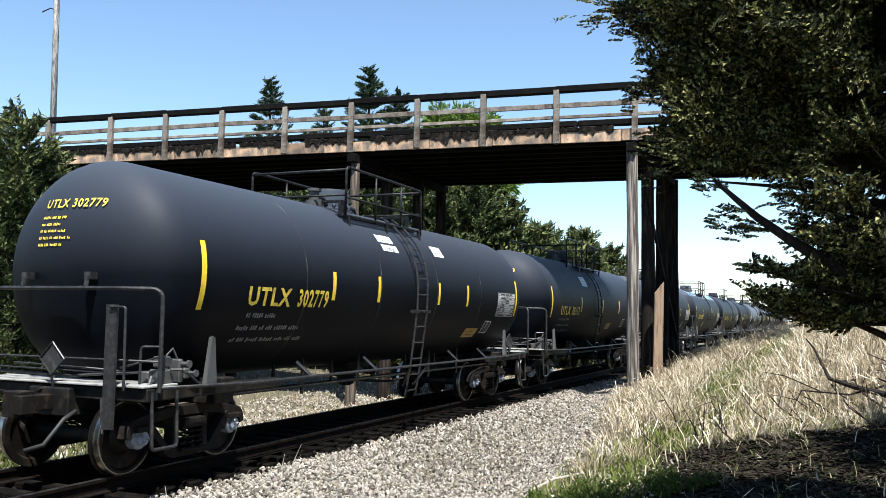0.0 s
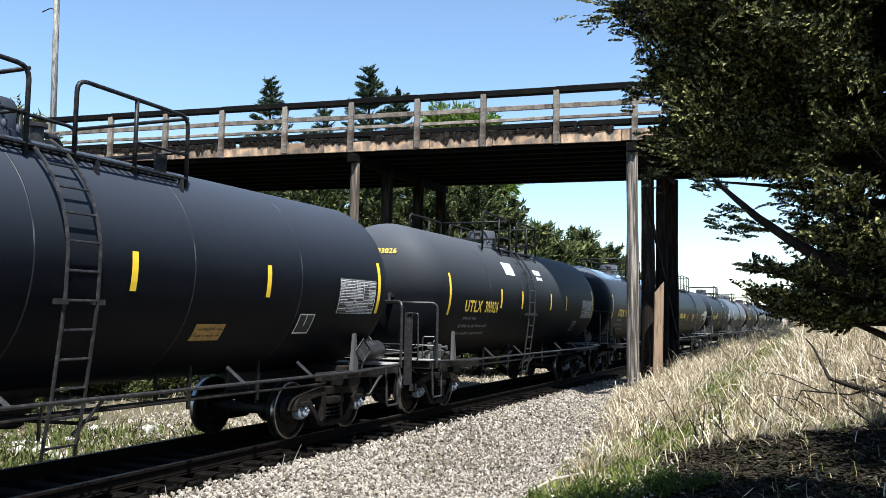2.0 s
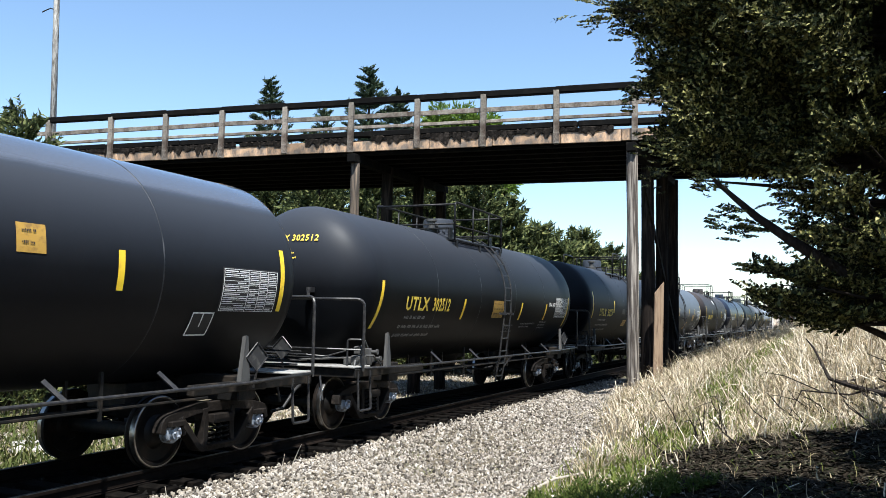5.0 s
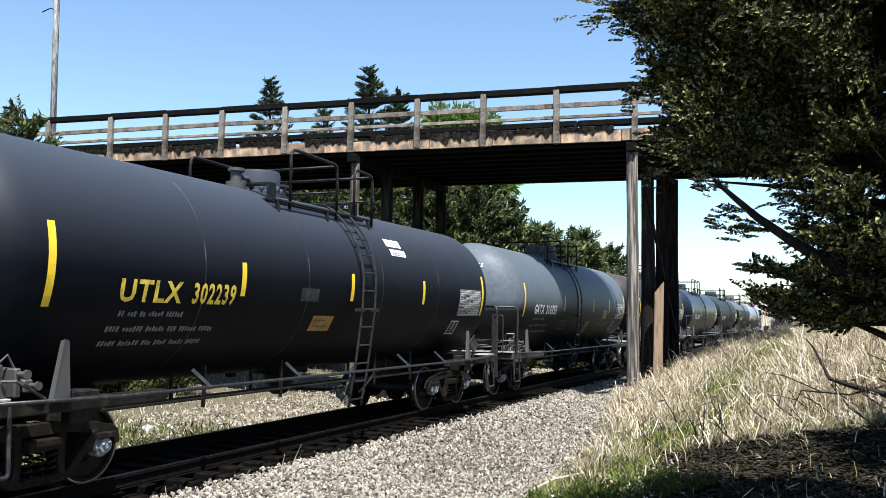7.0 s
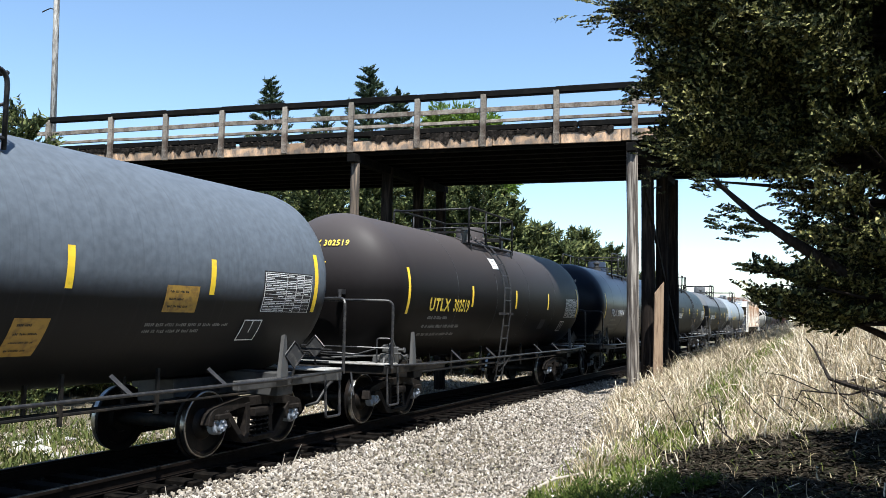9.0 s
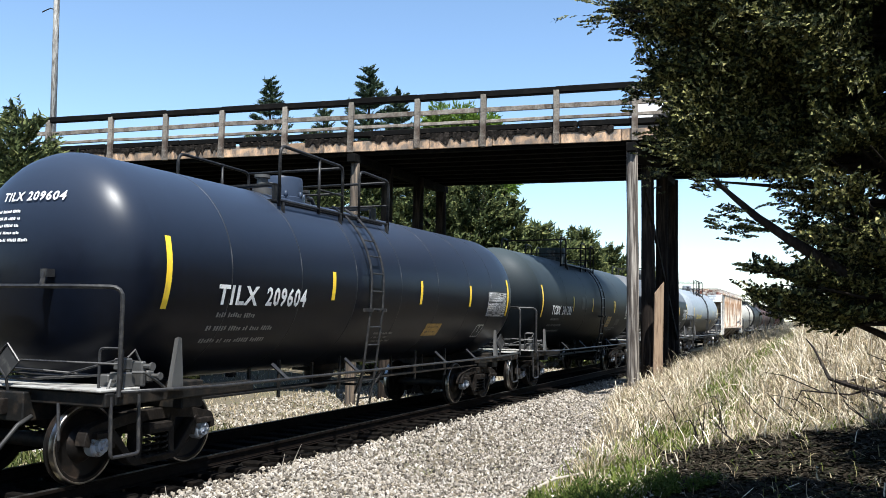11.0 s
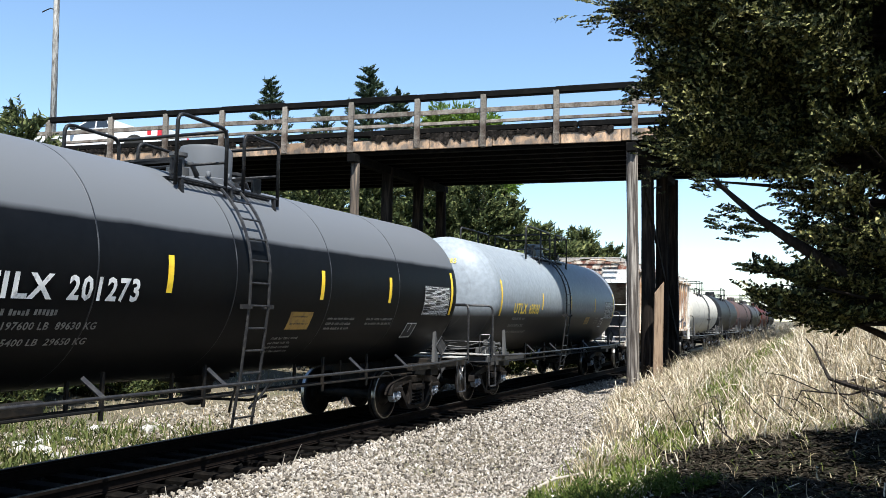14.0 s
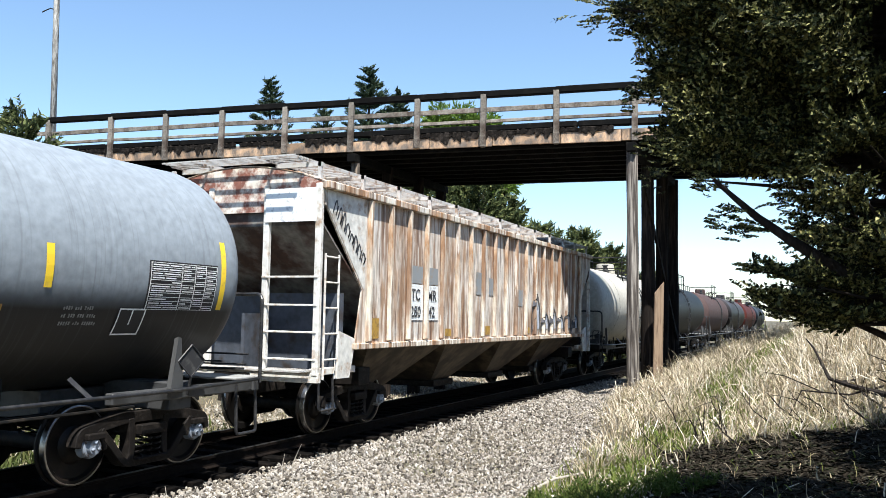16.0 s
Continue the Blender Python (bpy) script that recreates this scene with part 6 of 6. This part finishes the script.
                needles(V, Fc, q, way + Vector((0, 0, 0.2)), 0.066 * rng.uniform(0.6, 1.35), rng, 1.4)
    # bare limb that climbs over the gap, with thin dead twigs
    o = Vector((0.85, 9.1, z))
    limb = [Vector(p) - o for p in ((0.75, 9.0, 2.1), (0.05, 8.58, 2.52), (-0.28, 8.56, 2.75), (-0.57, 8.53, 2.97), (-0.76, 8.49, 3.15), (-0.95, 8.44, 3.33))]
    tube(bm, limb, 0.07, 8, taper=0.018)
    for i, (dx, dz) in enumerate(((-0.30, 0.04), (-0.34, -0.10), (-0.22, 0.12), (-0.38, -0.02))):
        p = limb[2 + i % 3].lerp(limb[3 + i % 3], 0.5)
        tube(bm, (p, p + Vector((dx * 0.6, 0.1, dz * 0.4)), p + Vector((dx, 0.12, dz))), 0.009, 5, taper=0.003)
        for _ in range(26):
            q = p + Vector((dx, 0.12, dz)) * (0.2 + 0.9 * rng.random()) + Vector((rng.gauss(0, 1), rng.gauss(0, 1), rng.gauss(0, 1))) * 0.05
            needles(V, Fc, q, Vector((dx, 0.1, 0.1)), 0.06 * rng.uniform(0.6, 1.3), rng, 1.4)
    # drooping dead limb on the low side
    tube(bm, ((0, 0.1, 1.35), (-0.3, 0.4, 1.6), (-0.6, 0.3, 1.74), (-0.9, 0.2, 1.86)), 0.05, 7, taper=0.015)
    tube(bm, ((-0.3, 0.4, 1.6), (-0.1, 0.6, 1.45), (0.1, 0.7, 1.42)), 0.025, 6, taper=0.01)
    bmesh.ops.scale(bm, verts=bm.verts, vec=(near, near, near))
    part("trunk", smooth(bm, 60), BARK, tree)
    part("crown", mesh_from("crown", (np.array(V) * near).tolist(), Fc), NEEDLE, tree)
    # unseen copies out of view, added to shade the bank and the cedar
    copy_thing(tree, pose(3.3, 10.1, ground_z(3.3, 10.1) - 0.1, 0, 0, 150))
    copy_thing(tree, pose(3.1, 5.4, ground_z(3.1, 5.4) - 0.1, 0, 0, 200))


cedar()


# ---- grass, weeds and twigs on the bank
def blade_kinds(n, rng, bend):
    out = []
    for k in range(n):
        b = bend * rng.uniform(0.3, 1.2)
        w = rng.uniform(0.002, 0.006)
        v = []
        for t in (0, 0.4, 0.75):
            x = b * t ** 1.7
            v += [(x, -w * (1 - 0.6 * t), t), (x, w * (1 - 0.6 * t), t)]
        v.append((b, 0, 0.97 - 0.25 * b))
        out.append((v, [(0, 1, 3, 2), (2, 3, 5, 4), (4, 5, 6)]))
    return out


STRAW = blend_material("dry_straw_grass", [(0.25, 0.185, 0.115), (0.56, 0.475, 0.335), (0.10, 0.074, 0.048), (0.66, 0.58, 0.445), (0.36, 0.28, 0.175), (0.14, 0.135, 0.058), (0.46, 0.375, 0.25)], 0.85, 0.2)
WEED = blend_material("dull_green_weeds", [(0.035, 0.05, 0.014), (0.085, 0.10, 0.030), (0.05, 0.066, 0.018), (0.16, 0.15, 0.06)], 0.8, 0.15)
VERGE = blend_material("leafy_green_weeds", [(0.035, 0.062, 0.012), (0.075, 0.105, 0.022), (0.05, 0.075, 0.016), (0.12, 0.125, 0.04)], 0.8, 0.2)
GREEN = blend_material("green_grass", [(0.07, 0.105, 0.021), (0.154, 0.182, 0.042), (0.098, 0.126, 0.028), (0.252, 0.238, 0.084)], 0.8, 0.25)
rng = random.Random(51)


def grass_at(x, y, h, wide=1.0):
    s = h * rng.uniform(0.6, 1.25)
    return Matrix.LocRotScale((x, y, ground_z(x, y) - 0.02), Euler((rng.gauss(0, 0.35), rng.gauss(0, 0.35), rng.uniform(0, 6.3))), (s, s * 0 + wide, s))


def path_at(y):
    return ballast_edge(y) + max(0.7, 2.25 + 0.33 * (y - 16.3))


def path_dist(x, y):
    """Distance from the trodden green strip along the bank."""
    return abs(x - path_at(y))


def shaded_litter(x, y):
    """How far the ground is dark bare litter, 0 to 1; outlined like the cedar's shadow."""
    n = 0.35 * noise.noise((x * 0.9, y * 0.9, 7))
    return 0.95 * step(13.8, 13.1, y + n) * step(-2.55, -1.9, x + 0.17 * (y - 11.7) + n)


def tall_straw(i):
    y = 8.5 + 30 * rng.random() ** 1.1
    x = ballast_edge(y) + 0.2 + 10.5 * rng.random() ** 1.2
    d = path_dist(x, y)
    if d < 0.75 and rng.random() < 0.93 - 0.4 * d:
        return None
    near = x - ballast_edge(y)
    if shaded_litter(x, y) > rng.random():
        return None
    if rng.random() > 0.10 + 0.90 * step(0.2, 2.4, near):
        return None
    h = 0.16 + 0.5 * step(11, 19, y) * max(0.1, 0.45 + 0.9 * noise.noise((x * 1.1, y * 1.1, 2))) * rng.uniform(0.5, 1.3)
    h *= step(0.0, 2.4, near) * 0.7 + 0.3
    return grass_at(x, y, h + 0.05, 1.2 + 0.02 * y)


scatter("dry_grass", 72000, tall_straw, blade_kinds(16, random.Random(1), 1.15), STRAW, "tall dry straw-coloured grass on the bank", "grass")


STALK = blend_material("pale_bent_stalks", [(0.683, 0.604, 0.464), (0.438, 0.35, 0.227), (0.752, 0.691, 0.569), (0.263, 0.193, 0.122)], 0.85, 0.1)


def stalk(i):
    """Thick bent stalks standing over the grass."""
    y = 9.5 + 14 * rng.random()
    x = ballast_edge(y) + 0.5 + 6.5 * rng.random()
    if path_dist(x, y) < 0.4 or shaded_litter(x, y) > rng.random():
        return None
    if i % 4 == 0:
        x, y = rng.uniform(-0.6, 3.0), rng.uniform(15.5, 21.0)
        return grass_at(x, y, rng.uniform(0.3, 0.75), 2.0)
    return grass_at(x, y, rng.uniform(0.15, 0.55) * (0.5 + 0.5 * step(10, 16, y)), 2.2)


scatter("dry_stalks", 9000, stalk, blade_kinds(16, random.Random(8), 1.5), STALK, "pale bent dead stalks over the grass", "grass")


def tussock(i):
    k = i // 90
    r2 = random.Random(900 + k)
    y = r2.uniform(11.0, 22.0)
    x = ballast_edge(y) + r2.uniform(3.0, 8.5) if k % 3 else ballast_edge(y) + r2.uniform(0.5, 2.5)
    if shaded_litter(x, y) > 0.3:
        return None
    h = r2.uniform(0.35, 0.8) * (0.6 + 0.4 * step(3, 6, x - ballast_edge(y)))
    return grass_at(x + rng.gauss(0, 0.16), y + rng.gauss(0, 0.16), h, 1.5)


scatter("dry_grass", 90 * 130, tussock, blade_kinds(12, random.Random(6), 0.7), STRAW, "tussocks of long dead grass on the bank", "grass")


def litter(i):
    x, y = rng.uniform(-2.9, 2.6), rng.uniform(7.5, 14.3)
    if shaded_litter(x, y) < rng.random() * 0.8:
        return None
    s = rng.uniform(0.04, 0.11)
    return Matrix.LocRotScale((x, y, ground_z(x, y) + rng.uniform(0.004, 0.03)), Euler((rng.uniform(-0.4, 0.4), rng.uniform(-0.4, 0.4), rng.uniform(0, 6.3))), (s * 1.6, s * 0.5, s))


# litter browns, darkened further to carry the cedar's shade
DUFF = blend_material("brown_litter_in_cedar_shade", [(0.008, 0.006, 0.004), (0.022, 0.017, 0.011), (0.012, 0.009, 0.006), (0.035, 0.029, 0.02), (0.011, 0.009, 0.006), (0.02, 0.024, 0.010)], 0.95)
scatter("leaf_litter", 34000, litter, [([(-0.5, 0, 0), (0, -0.5, 0.06), (0.5, 0, 0), (0, 0.5, 0.05)], [(0, 1, 2, 3)])], DUFF, "brown needle litter with the cedar's shade in its colour", "litter")


def short_green(i):
    y = 6.5 + 24 * rng.random() ** 1.1
    c = path_at(y)
    x = rng.gauss(c, 0.55) if i % 5 < 3 else ballast_edge(y) + rng.uniform(0.8, 6.5)
    if x < ballast_edge(y) or shaded_litter(x, y) > rng.random():
        return None
    return grass_at(x, y, rng.uniform(0.07, 0.22), 3.0)


scatter("green_grass", 29000, short_green, blade_kinds(8, random.Random(2), 0.35), GREEN, "short green grass along the trodden strip", "grass")


def far_weeds(i):
    y = 6 + 50 * rng.random() ** 1.5
    x = TRACK_X - 2.9 - 11 * rng.random() ** 1.2
    return grass_at(x, y, rng.uniform(0.06, 0.26), 4.0)


def left_weeds(i):
    y = rng.uniform(6, 17)
    x = TRACK_X - 3.0 - 11 * rng.random() ** 1.1
    if rng.random() > step(18, 12, y) * (0.55 + 0.9 * noise.noise((x * 0.8, y * 0.8, 9))):
        return None
    return grass_at(x, y, rng.uniform(0.10, 0.38), 5.0)


scatter("dry_grass", 12000, far_weeds, blade_kinds(8, random.Random(3), 0.5), STRAW, "dry grass across the track", "grass")
scatter("green_weeds", 27000, left_weeds, blade_kinds(8, random.Random(4), 0.6), WEED, "low green weeds across the track", "grass")


V, Fc = [], []
for k in range(34):
    r, f = rng.uniform(1.2, 3.2), rng.uniform(10.1, 11.4)
    x, y = 0.913 * r - 0.402 * f, 0.402 * r + 0.913 * f
    for i in range(40):
        d = Vector((rng.gauss(0, 0.6), rng.gauss(0, 0.6), 1)).normalized()
        spray(V, Fc, Vector((x, y, ground_z(x, y))) + d * 0.2 * rng.random(), d, 0.07, rng, 6)
tagged(part("green_weeds", mesh_from("green_weeds", V, Fc), VERGE, None), "low green weeds at the ballast edge", "weeds", kind="stuff")


def twig(points, r, label, sub=3, seed=0):
    rr = random.Random(seed)
    bm = bmesh.new()
    pts = [Vector(p) for p in points]
    tube(bm, pts, r, 6, taper=r * 0.35)
    limb = tagged(part("dead_branch", bm, BARK, None), label, "branch", "dead branches")
    for i in range(sub):
        bm = bmesh.new()
        k = rr.randrange(1, len(pts))
        p = pts[k - 1].lerp(pts[k], rr.random())
        d = (pts[k] - pts[k - 1]).normalized() + Vector((rr.uniform(-1, 1), rr.uniform(-1, 1), rr.uniform(-0.2, 0.9)))
        L = (pts[-1] - pts[0]).length * rr.uniform(0.2, 0.45)
        tube(bm, (p, p + d * L * 0.5, p + d * L * 0.8 + Vector((0, 0, -0.1 * L))), r * 0.5, 5, taper=r * 0.15)
        part("twig", bm, BARK, limb)


BRANCH = "bare dead branch lying in the grass"
for k in range(9):
    x, y = -1.8 + rng.gauss(0, 0.22), 14.0 + rng.gauss(0, 0.25)
    z, lean, h = ground_z(x, y), rng.uniform(-0.5, 0.15), rng.uniform(0.3, 0.62)
    twig(((x, y, z - 0.02), (x + lean * 0.3, y, z + h * 0.6), (x + lean * 0.7, y + 0.05, z + h), (x + lean * 1.1, y, z + h * 0.92)), rng.uniform(0.008, 0.014), BRANCH, 3, k)
for k, (x, y) in enumerate(((-0.9, 13.9), (-0.55, 14.0), (-0.35, 14.5), (-0.1, 14.2), (0.25, 14.4), (0.6, 14.0), (-2.4, 13.3), (-1.2, 12.6), (0.4, 13.2))):
    z = ground_z(x, y)
    twig(((x + 0.35, y - 0.1, z + 0.02), (x + 0.12, y, z + 0.14), (x - 0.12, y + 0.1, z + 0.3), (x - 0.2, y + 0.1, z + 0.42)), rng.uniform(0.012, 0.022), BRANCH, 4, 20 + k)
twig(((1.3, 12.9, 0.95), (0.85, 13.6, 1.0), (0.35, 14.5, 1.06), (0.05, 15.1, 1.12), (-0.02, 15.25, 1.22)), 0.06, "thick broken dead limb over the bank", 5, 46)
twig(((1.6, 14.0, 1.15), (0.9, 14.6, 1.12), (0.3, 14.3, 0.95), (-0.35, 14.3, 0.98), (-0.55, 14.2, 0.55)), 0.022, BRANCH, 7, 41)
twig(((1.5, 14.6, 1.25), (0.9, 15.3, 1.40), (0.6, 15.6, 1.52)), 0.016, BRANCH, 3, 42)
STEM = material("pale_dry_stem", (0.315, 0.28, 0.231), 0.9)
for k, (x, y, h) in enumerate(((-6.75, 10.35, 0.55), (-6.95, 10.4, 0.35), (-6.6, 7.7, 0.45), (-6.9, 9.4, 0.3), (-6.2, 13.5, 0.3), (-5.6, 17.0, 0.3))):
    bm = bmesh.new()
    z = ground_z(x, y)
    tube(bm, ((x, y, z - 0.03), (x - 0.02, y, z + h * 0.5), (x - 0.1 * (k % 3 - 1), y + 0.03, z + h)), 0.008, 5, taper=0.003)
    tube(bm, ((x - 0.01, y, z + h * 0.4), (x + 0.1, y + 0.02, z + h * 0.75)), 0.005, 4, taper=0.002)
    tagged(part("dry_stem", bm, STEM, None), "thin dry weed stem standing in the ballast", "plant", "weeds")


bm = bmesh.new()
tube(bm, ((-3.75, 11.55, ground_z(-3.75, 11.55) + 0.05), (-3.5, 11.95, ground_z(-3.5, 11.95) + 0.12), (-3.2, 12.4, ground_z(-3.2, 12.4) + 0.1)), 0.022, 6, taper=0.014)
tagged(part("stick", bm, STEM, None), "pale dry stick lying in green weeds", "stick")


# ---- pale rubble across the track
ROCK = material("pale_limestone_rock", (0.336, 0.322, 0.294), 0.9, spots=(0.21, 0.196, 0.168), scale=6, bump=0.4)
for k in range(12):
    v, f = stone_kind(random.Random(200 + k))
    ob = part("rock", mesh_from("rock", v, f), ROCK, None)
    x, y = -12.9 - 2.2 * rng.random(), 9.0 + 7 * rng.random()
    ob.matrix_basis = Matrix.LocRotScale((x, y, ground_z(x, y) + 0.04), Euler((0, 0, rng.uniform(0, 6))), (0.5, 0.35, 0.22))
    tagged(ob, "pale flat limestone rock among weeds", "rock", "rocks")
# low line of far scrub at the end of the line
SCRUB = blend_material("far_scrub", [(0.07, 0.084, 0.028), (0.112, 0.105, 0.042), (0.14, 0.119, 0.056), (0.063, 0.077, 0.035)], 0.9)


def scrub_place(i):
    a = rng.uniform(-0.9, 0.45)
    r = rng.uniform(120, 260)
    s = rng.uniform(1.2, 3.0)
    x, y = math.sin(a) * r, math.cos(a) * r
    if abs(x - TRACK_X) < 6:
        return None
    return Matrix.LocRotScale((x, y, ground_z(x, y) + s * 0.3), Euler((rng.uniform(0, 6), rng.uniform(0, 6), rng.uniform(0, 6))), (s * 1.5, s * 1.5, s))


scatter("far_scrub", 2600, scrub_place, [stone_kind(random.Random(k)) for k in range(9)], SCRUB, "low scrub far behind the line", "scrub")


# ---- the pickup on the bridge
WHITE_CAR = material("white_car_paint", (0.72, 0.73, 0.74), 0.3, spots=(0.7, 0.7, 0.7), scale=2, amount=0.2)
GLASS = material("dark_car_glass", (0.02, 0.025, 0.03), 0.05, spec=0.8)
TYRE = material("black_rubber_tyre", (0.02, 0.02, 0.02), 0.85)
RIM = material("grey_steel_rim", (0.4, 0.4, 0.42), 0.35, metal=0.8)
REDLAMP = material("red_tail_lamp", (0.6, 0.03, 0.04), 0.3)


def pickup():
    """White pickup; its nose points along +x, its base lies at the road."""
    car = empty("pickup_truck", pose(0, 0, 0), "white pickup truck with dark windows and red tail badge", "pickup truck")
    W = 0.93
    out = [(-2.75, 0.55), (-2.75, 1.12), (-0.75, 1.14), (-0.62, 1.16), (1.05, 1.16), (2.45, 1.05), (2.68, 0.92), (2.70, 0.50), (2.3, 0.42), (-2.6, 0.42)]
    bm = bmesh.new()
    a = [bm.verts.new((x, -W, z)) for x, z in out]
    b = [bm.verts.new((x, W, z)) for x, z in out]
    bm.faces.new(a)
    bm.faces.new(b[::-1])
    for i in range(len(out)):
        bm.faces.new((a[i], b[i], b[(i + 1) % len(out)], a[(i + 1) % len(out)]))
    bmesh.ops.recalc_face_normals(bm, faces=bm.faces)
    part("body", smooth(bevelled(bm, 0.05, 2), 30), WHITE_CAR, car)
    bm = bmesh.new()
    a = [bm.verts.new((x, -0.86 + (z - 1.16) * 0.18, z)) for x, z in ((-0.72, 1.12), (-0.6, 1.50), (0.42, 1.54), (1.15, 1.14))]
    b = [bm.verts.new((v.co.x, -v.co.y, v.co.z)) for v in a]
    bm.faces.new(a)
    bm.faces.new(b[::-1])
    for i in range(4):
        bm.faces.new((a[i], b[i], b[(i + 1) % 4], a[(i + 1) % 4]))
    bmesh.ops.recalc_face_normals(bm, faces=bm.faces)
    part("cab", smooth(bevelled(bm, 0.05, 2), 30), WHITE_CAR, car)
    for s in (1, -1):
        for x0, x1, x2, x3 in ((-0.55, -0.02, -0.02, -0.42), (0.04, 0.92, 0.40, 0.04)):
            bm = bmesh.new()
            v = [bm.verts.new((x, s * (0.865 - (z - 1.16) * 0.18 + 0.004), z)) for x, z in ((x0, 1.19), (x1, 1.19), (x2, 1.45), (x3, 1.45))]
            bm.faces.new(v)
            part("window", bm, GLASS, car)
    bm = bmesh.new()
    v = [bm.verts.new(c) for c in ((1.09, -0.76, 1.20), (1.09, 0.76, 1.20), (0.52, 0.72, 1.50), (0.52, -0.72, 1.50))]
    bm.faces.new(v)
    for q in v:
        q.co.x += 0.03
    part("windscreen", bm, GLASS, car)
    bm = bmesh.new()
    lathe(bm, [(-0.12, 0.2), (-0.12, 0.34), (-0.09, 0.38), (0.09, 0.38), (0.12, 0.34), (0.12, 0.2)], "y", 24)
    tyre = smooth(bm, 40)
    tm = bpy.data.meshes.new("tyre")
    tyre.to_mesh(tm)
    bm = bmesh.new()
    lathe(bm, [(-0.125, 0.03), (-0.11, 0.21), (0.11, 0.21), (0.125, 0.03)], "y", 20)
    rm = bpy.data.meshes.new("rim")
    smooth(bm, 40).to_mesh(rm)
    for x in (-1.68, 1.72):
        for s in (1, -1):
            w = part("wheel", tm, TYRE, car)
            w.location = (x, 0.82 * s, 0.38)
            part("rim", rm, RIM, w)
            bm = bmesh.new()
            lathe(bm, [(-0.01, 0.44), (0.0, 0.45), (0.02, 0.44)], "y", 24)
            ar = part("wheel_arch", smooth(bm), TYRE, car)
            ar.location = (x, 0.925 * s, 0.44)
    for s in (1, -1):
        part("tail_lamp", bevelled(boxed(-3.26, -3.10, s * 0.86 - 0.07, s * 0.86 + 0.085, 0.78, 1.06), 0.02), REDLAMP, car)
        part("mirror", bevelled(boxed(0.96, 1.11, s * 1.02 - 0.11, s * 1.02 + 0.11, 1.18, 1.38), 0.03), TYRE, car)
        part("headlamp", bevelled(boxed(2.97, 3.17, s * 0.74 - 0.14, s * 0.74 + 0.14, 0.74, 0.92), 0.02), RIM, car)
    part("badge", bevelled(boxed(-2.80, -2.62, 0.90, 0.94, 0.84, 1.04), 0.006), REDLAMP, car, "red square badge on the rear side")
    part("front_bumper", bevelled(boxed(3.08, 3.30, -0.92, 0.92, 0.42, 0.66), 0.04), RIM, car)
    part("rear_bumper", bevelled(boxed(-3.47, -3.27, -0.9, 0.9, 0.45, 0.66), 0.03), RIM, car)
    for o in car.children:
        o.matrix_basis = Matrix.Diagonal((1.18, 1.0, 1.04, 1.0)) @ o.matrix_basis if o.name.startswith(("body", "cab", "window", "windscreen")) else Matrix.Translation((o.location.x * 0.18, 0, 0)) @ o.matrix_basis
    for o in car.children:
        if not o.name.startswith(("wheel",)):
            o.matrix_basis = Matrix.Diagonal((0.89, 1.0, 1.0, 1.0)) @ o.matrix_basis
        else:
            o.location.x *= 0.89
    return car


PICKUP = pickup()
for piece in PICKUP.children:
    piece.matrix_basis = Matrix.Scale(0.95, 4) @ piece.matrix_basis

# ---- what moves
S_ROWS = [(0.0, 0.0), (0.5, 5.9), (1.0, 11.79), (1.5, 17.15), (2.0, 23.01), (2.5, 28.37), (3.0, 34.24), (3.5, 39.61), (4.0, 45.47), (5.2, 59.2), (6.3, 71.18), (6.5, 73.3), (7.0, 79.74), (7.5, 85.68), (8.0, 91.05), (8.5, 96.42), (9.0, 102.33), (11.5, 131.01), (12.0, 136.93), (12.5, 142.83), (13.0, 148.22), (13.5, 154.13), (14.0, 159.52), (14.5, 165.42), (15.0, 171.33), (15.5, 176.72), (16.0, 182.59)]


def run_at(t):
    for (a, p), (b, q) in zip(S_ROWS, S_ROWS[1:]):
        if t <= b:
            return p + (q - p) * (t - a) / (b - a)
    return S_ROWS[-1][1]


def motions():
    for car, c in CARS:
        walk(car, [(t, pose(TRACK_X, c - s, 0)) for t, s in S_ROWS])
    # wheels turn as they roll; the axle lies across the track
    for ws, y in WHEELSETS:
        rows = []
        for k in range(481):
            t = k / 30
            rows.append((t, pose(0, y, 0.457) @ Matrix.Rotation(run_at(t) / 0.457, 4, "X")))
        walk(ws, rows)
    # the pickup crosses to the left in the far lane
    rows = [(t, Matrix.Translation(BR @ Vector((u, -2.4, 7.52))) @ Matrix.Rotation(ANG, 4, "Z")) for t, u in ((0.0, -85.84), (6.0, -40.56), (11.0, -2.77), (11.5, 1.02), (12.0, 4.68), (12.5, 8.2), (13.0, 11.82), (13.5, 15.71), (14.0, 19.46), (14.5, 23.48), (15.0, 27.23), (16.0, 34.74))]
    walk(PICKUP, rows)


motions()
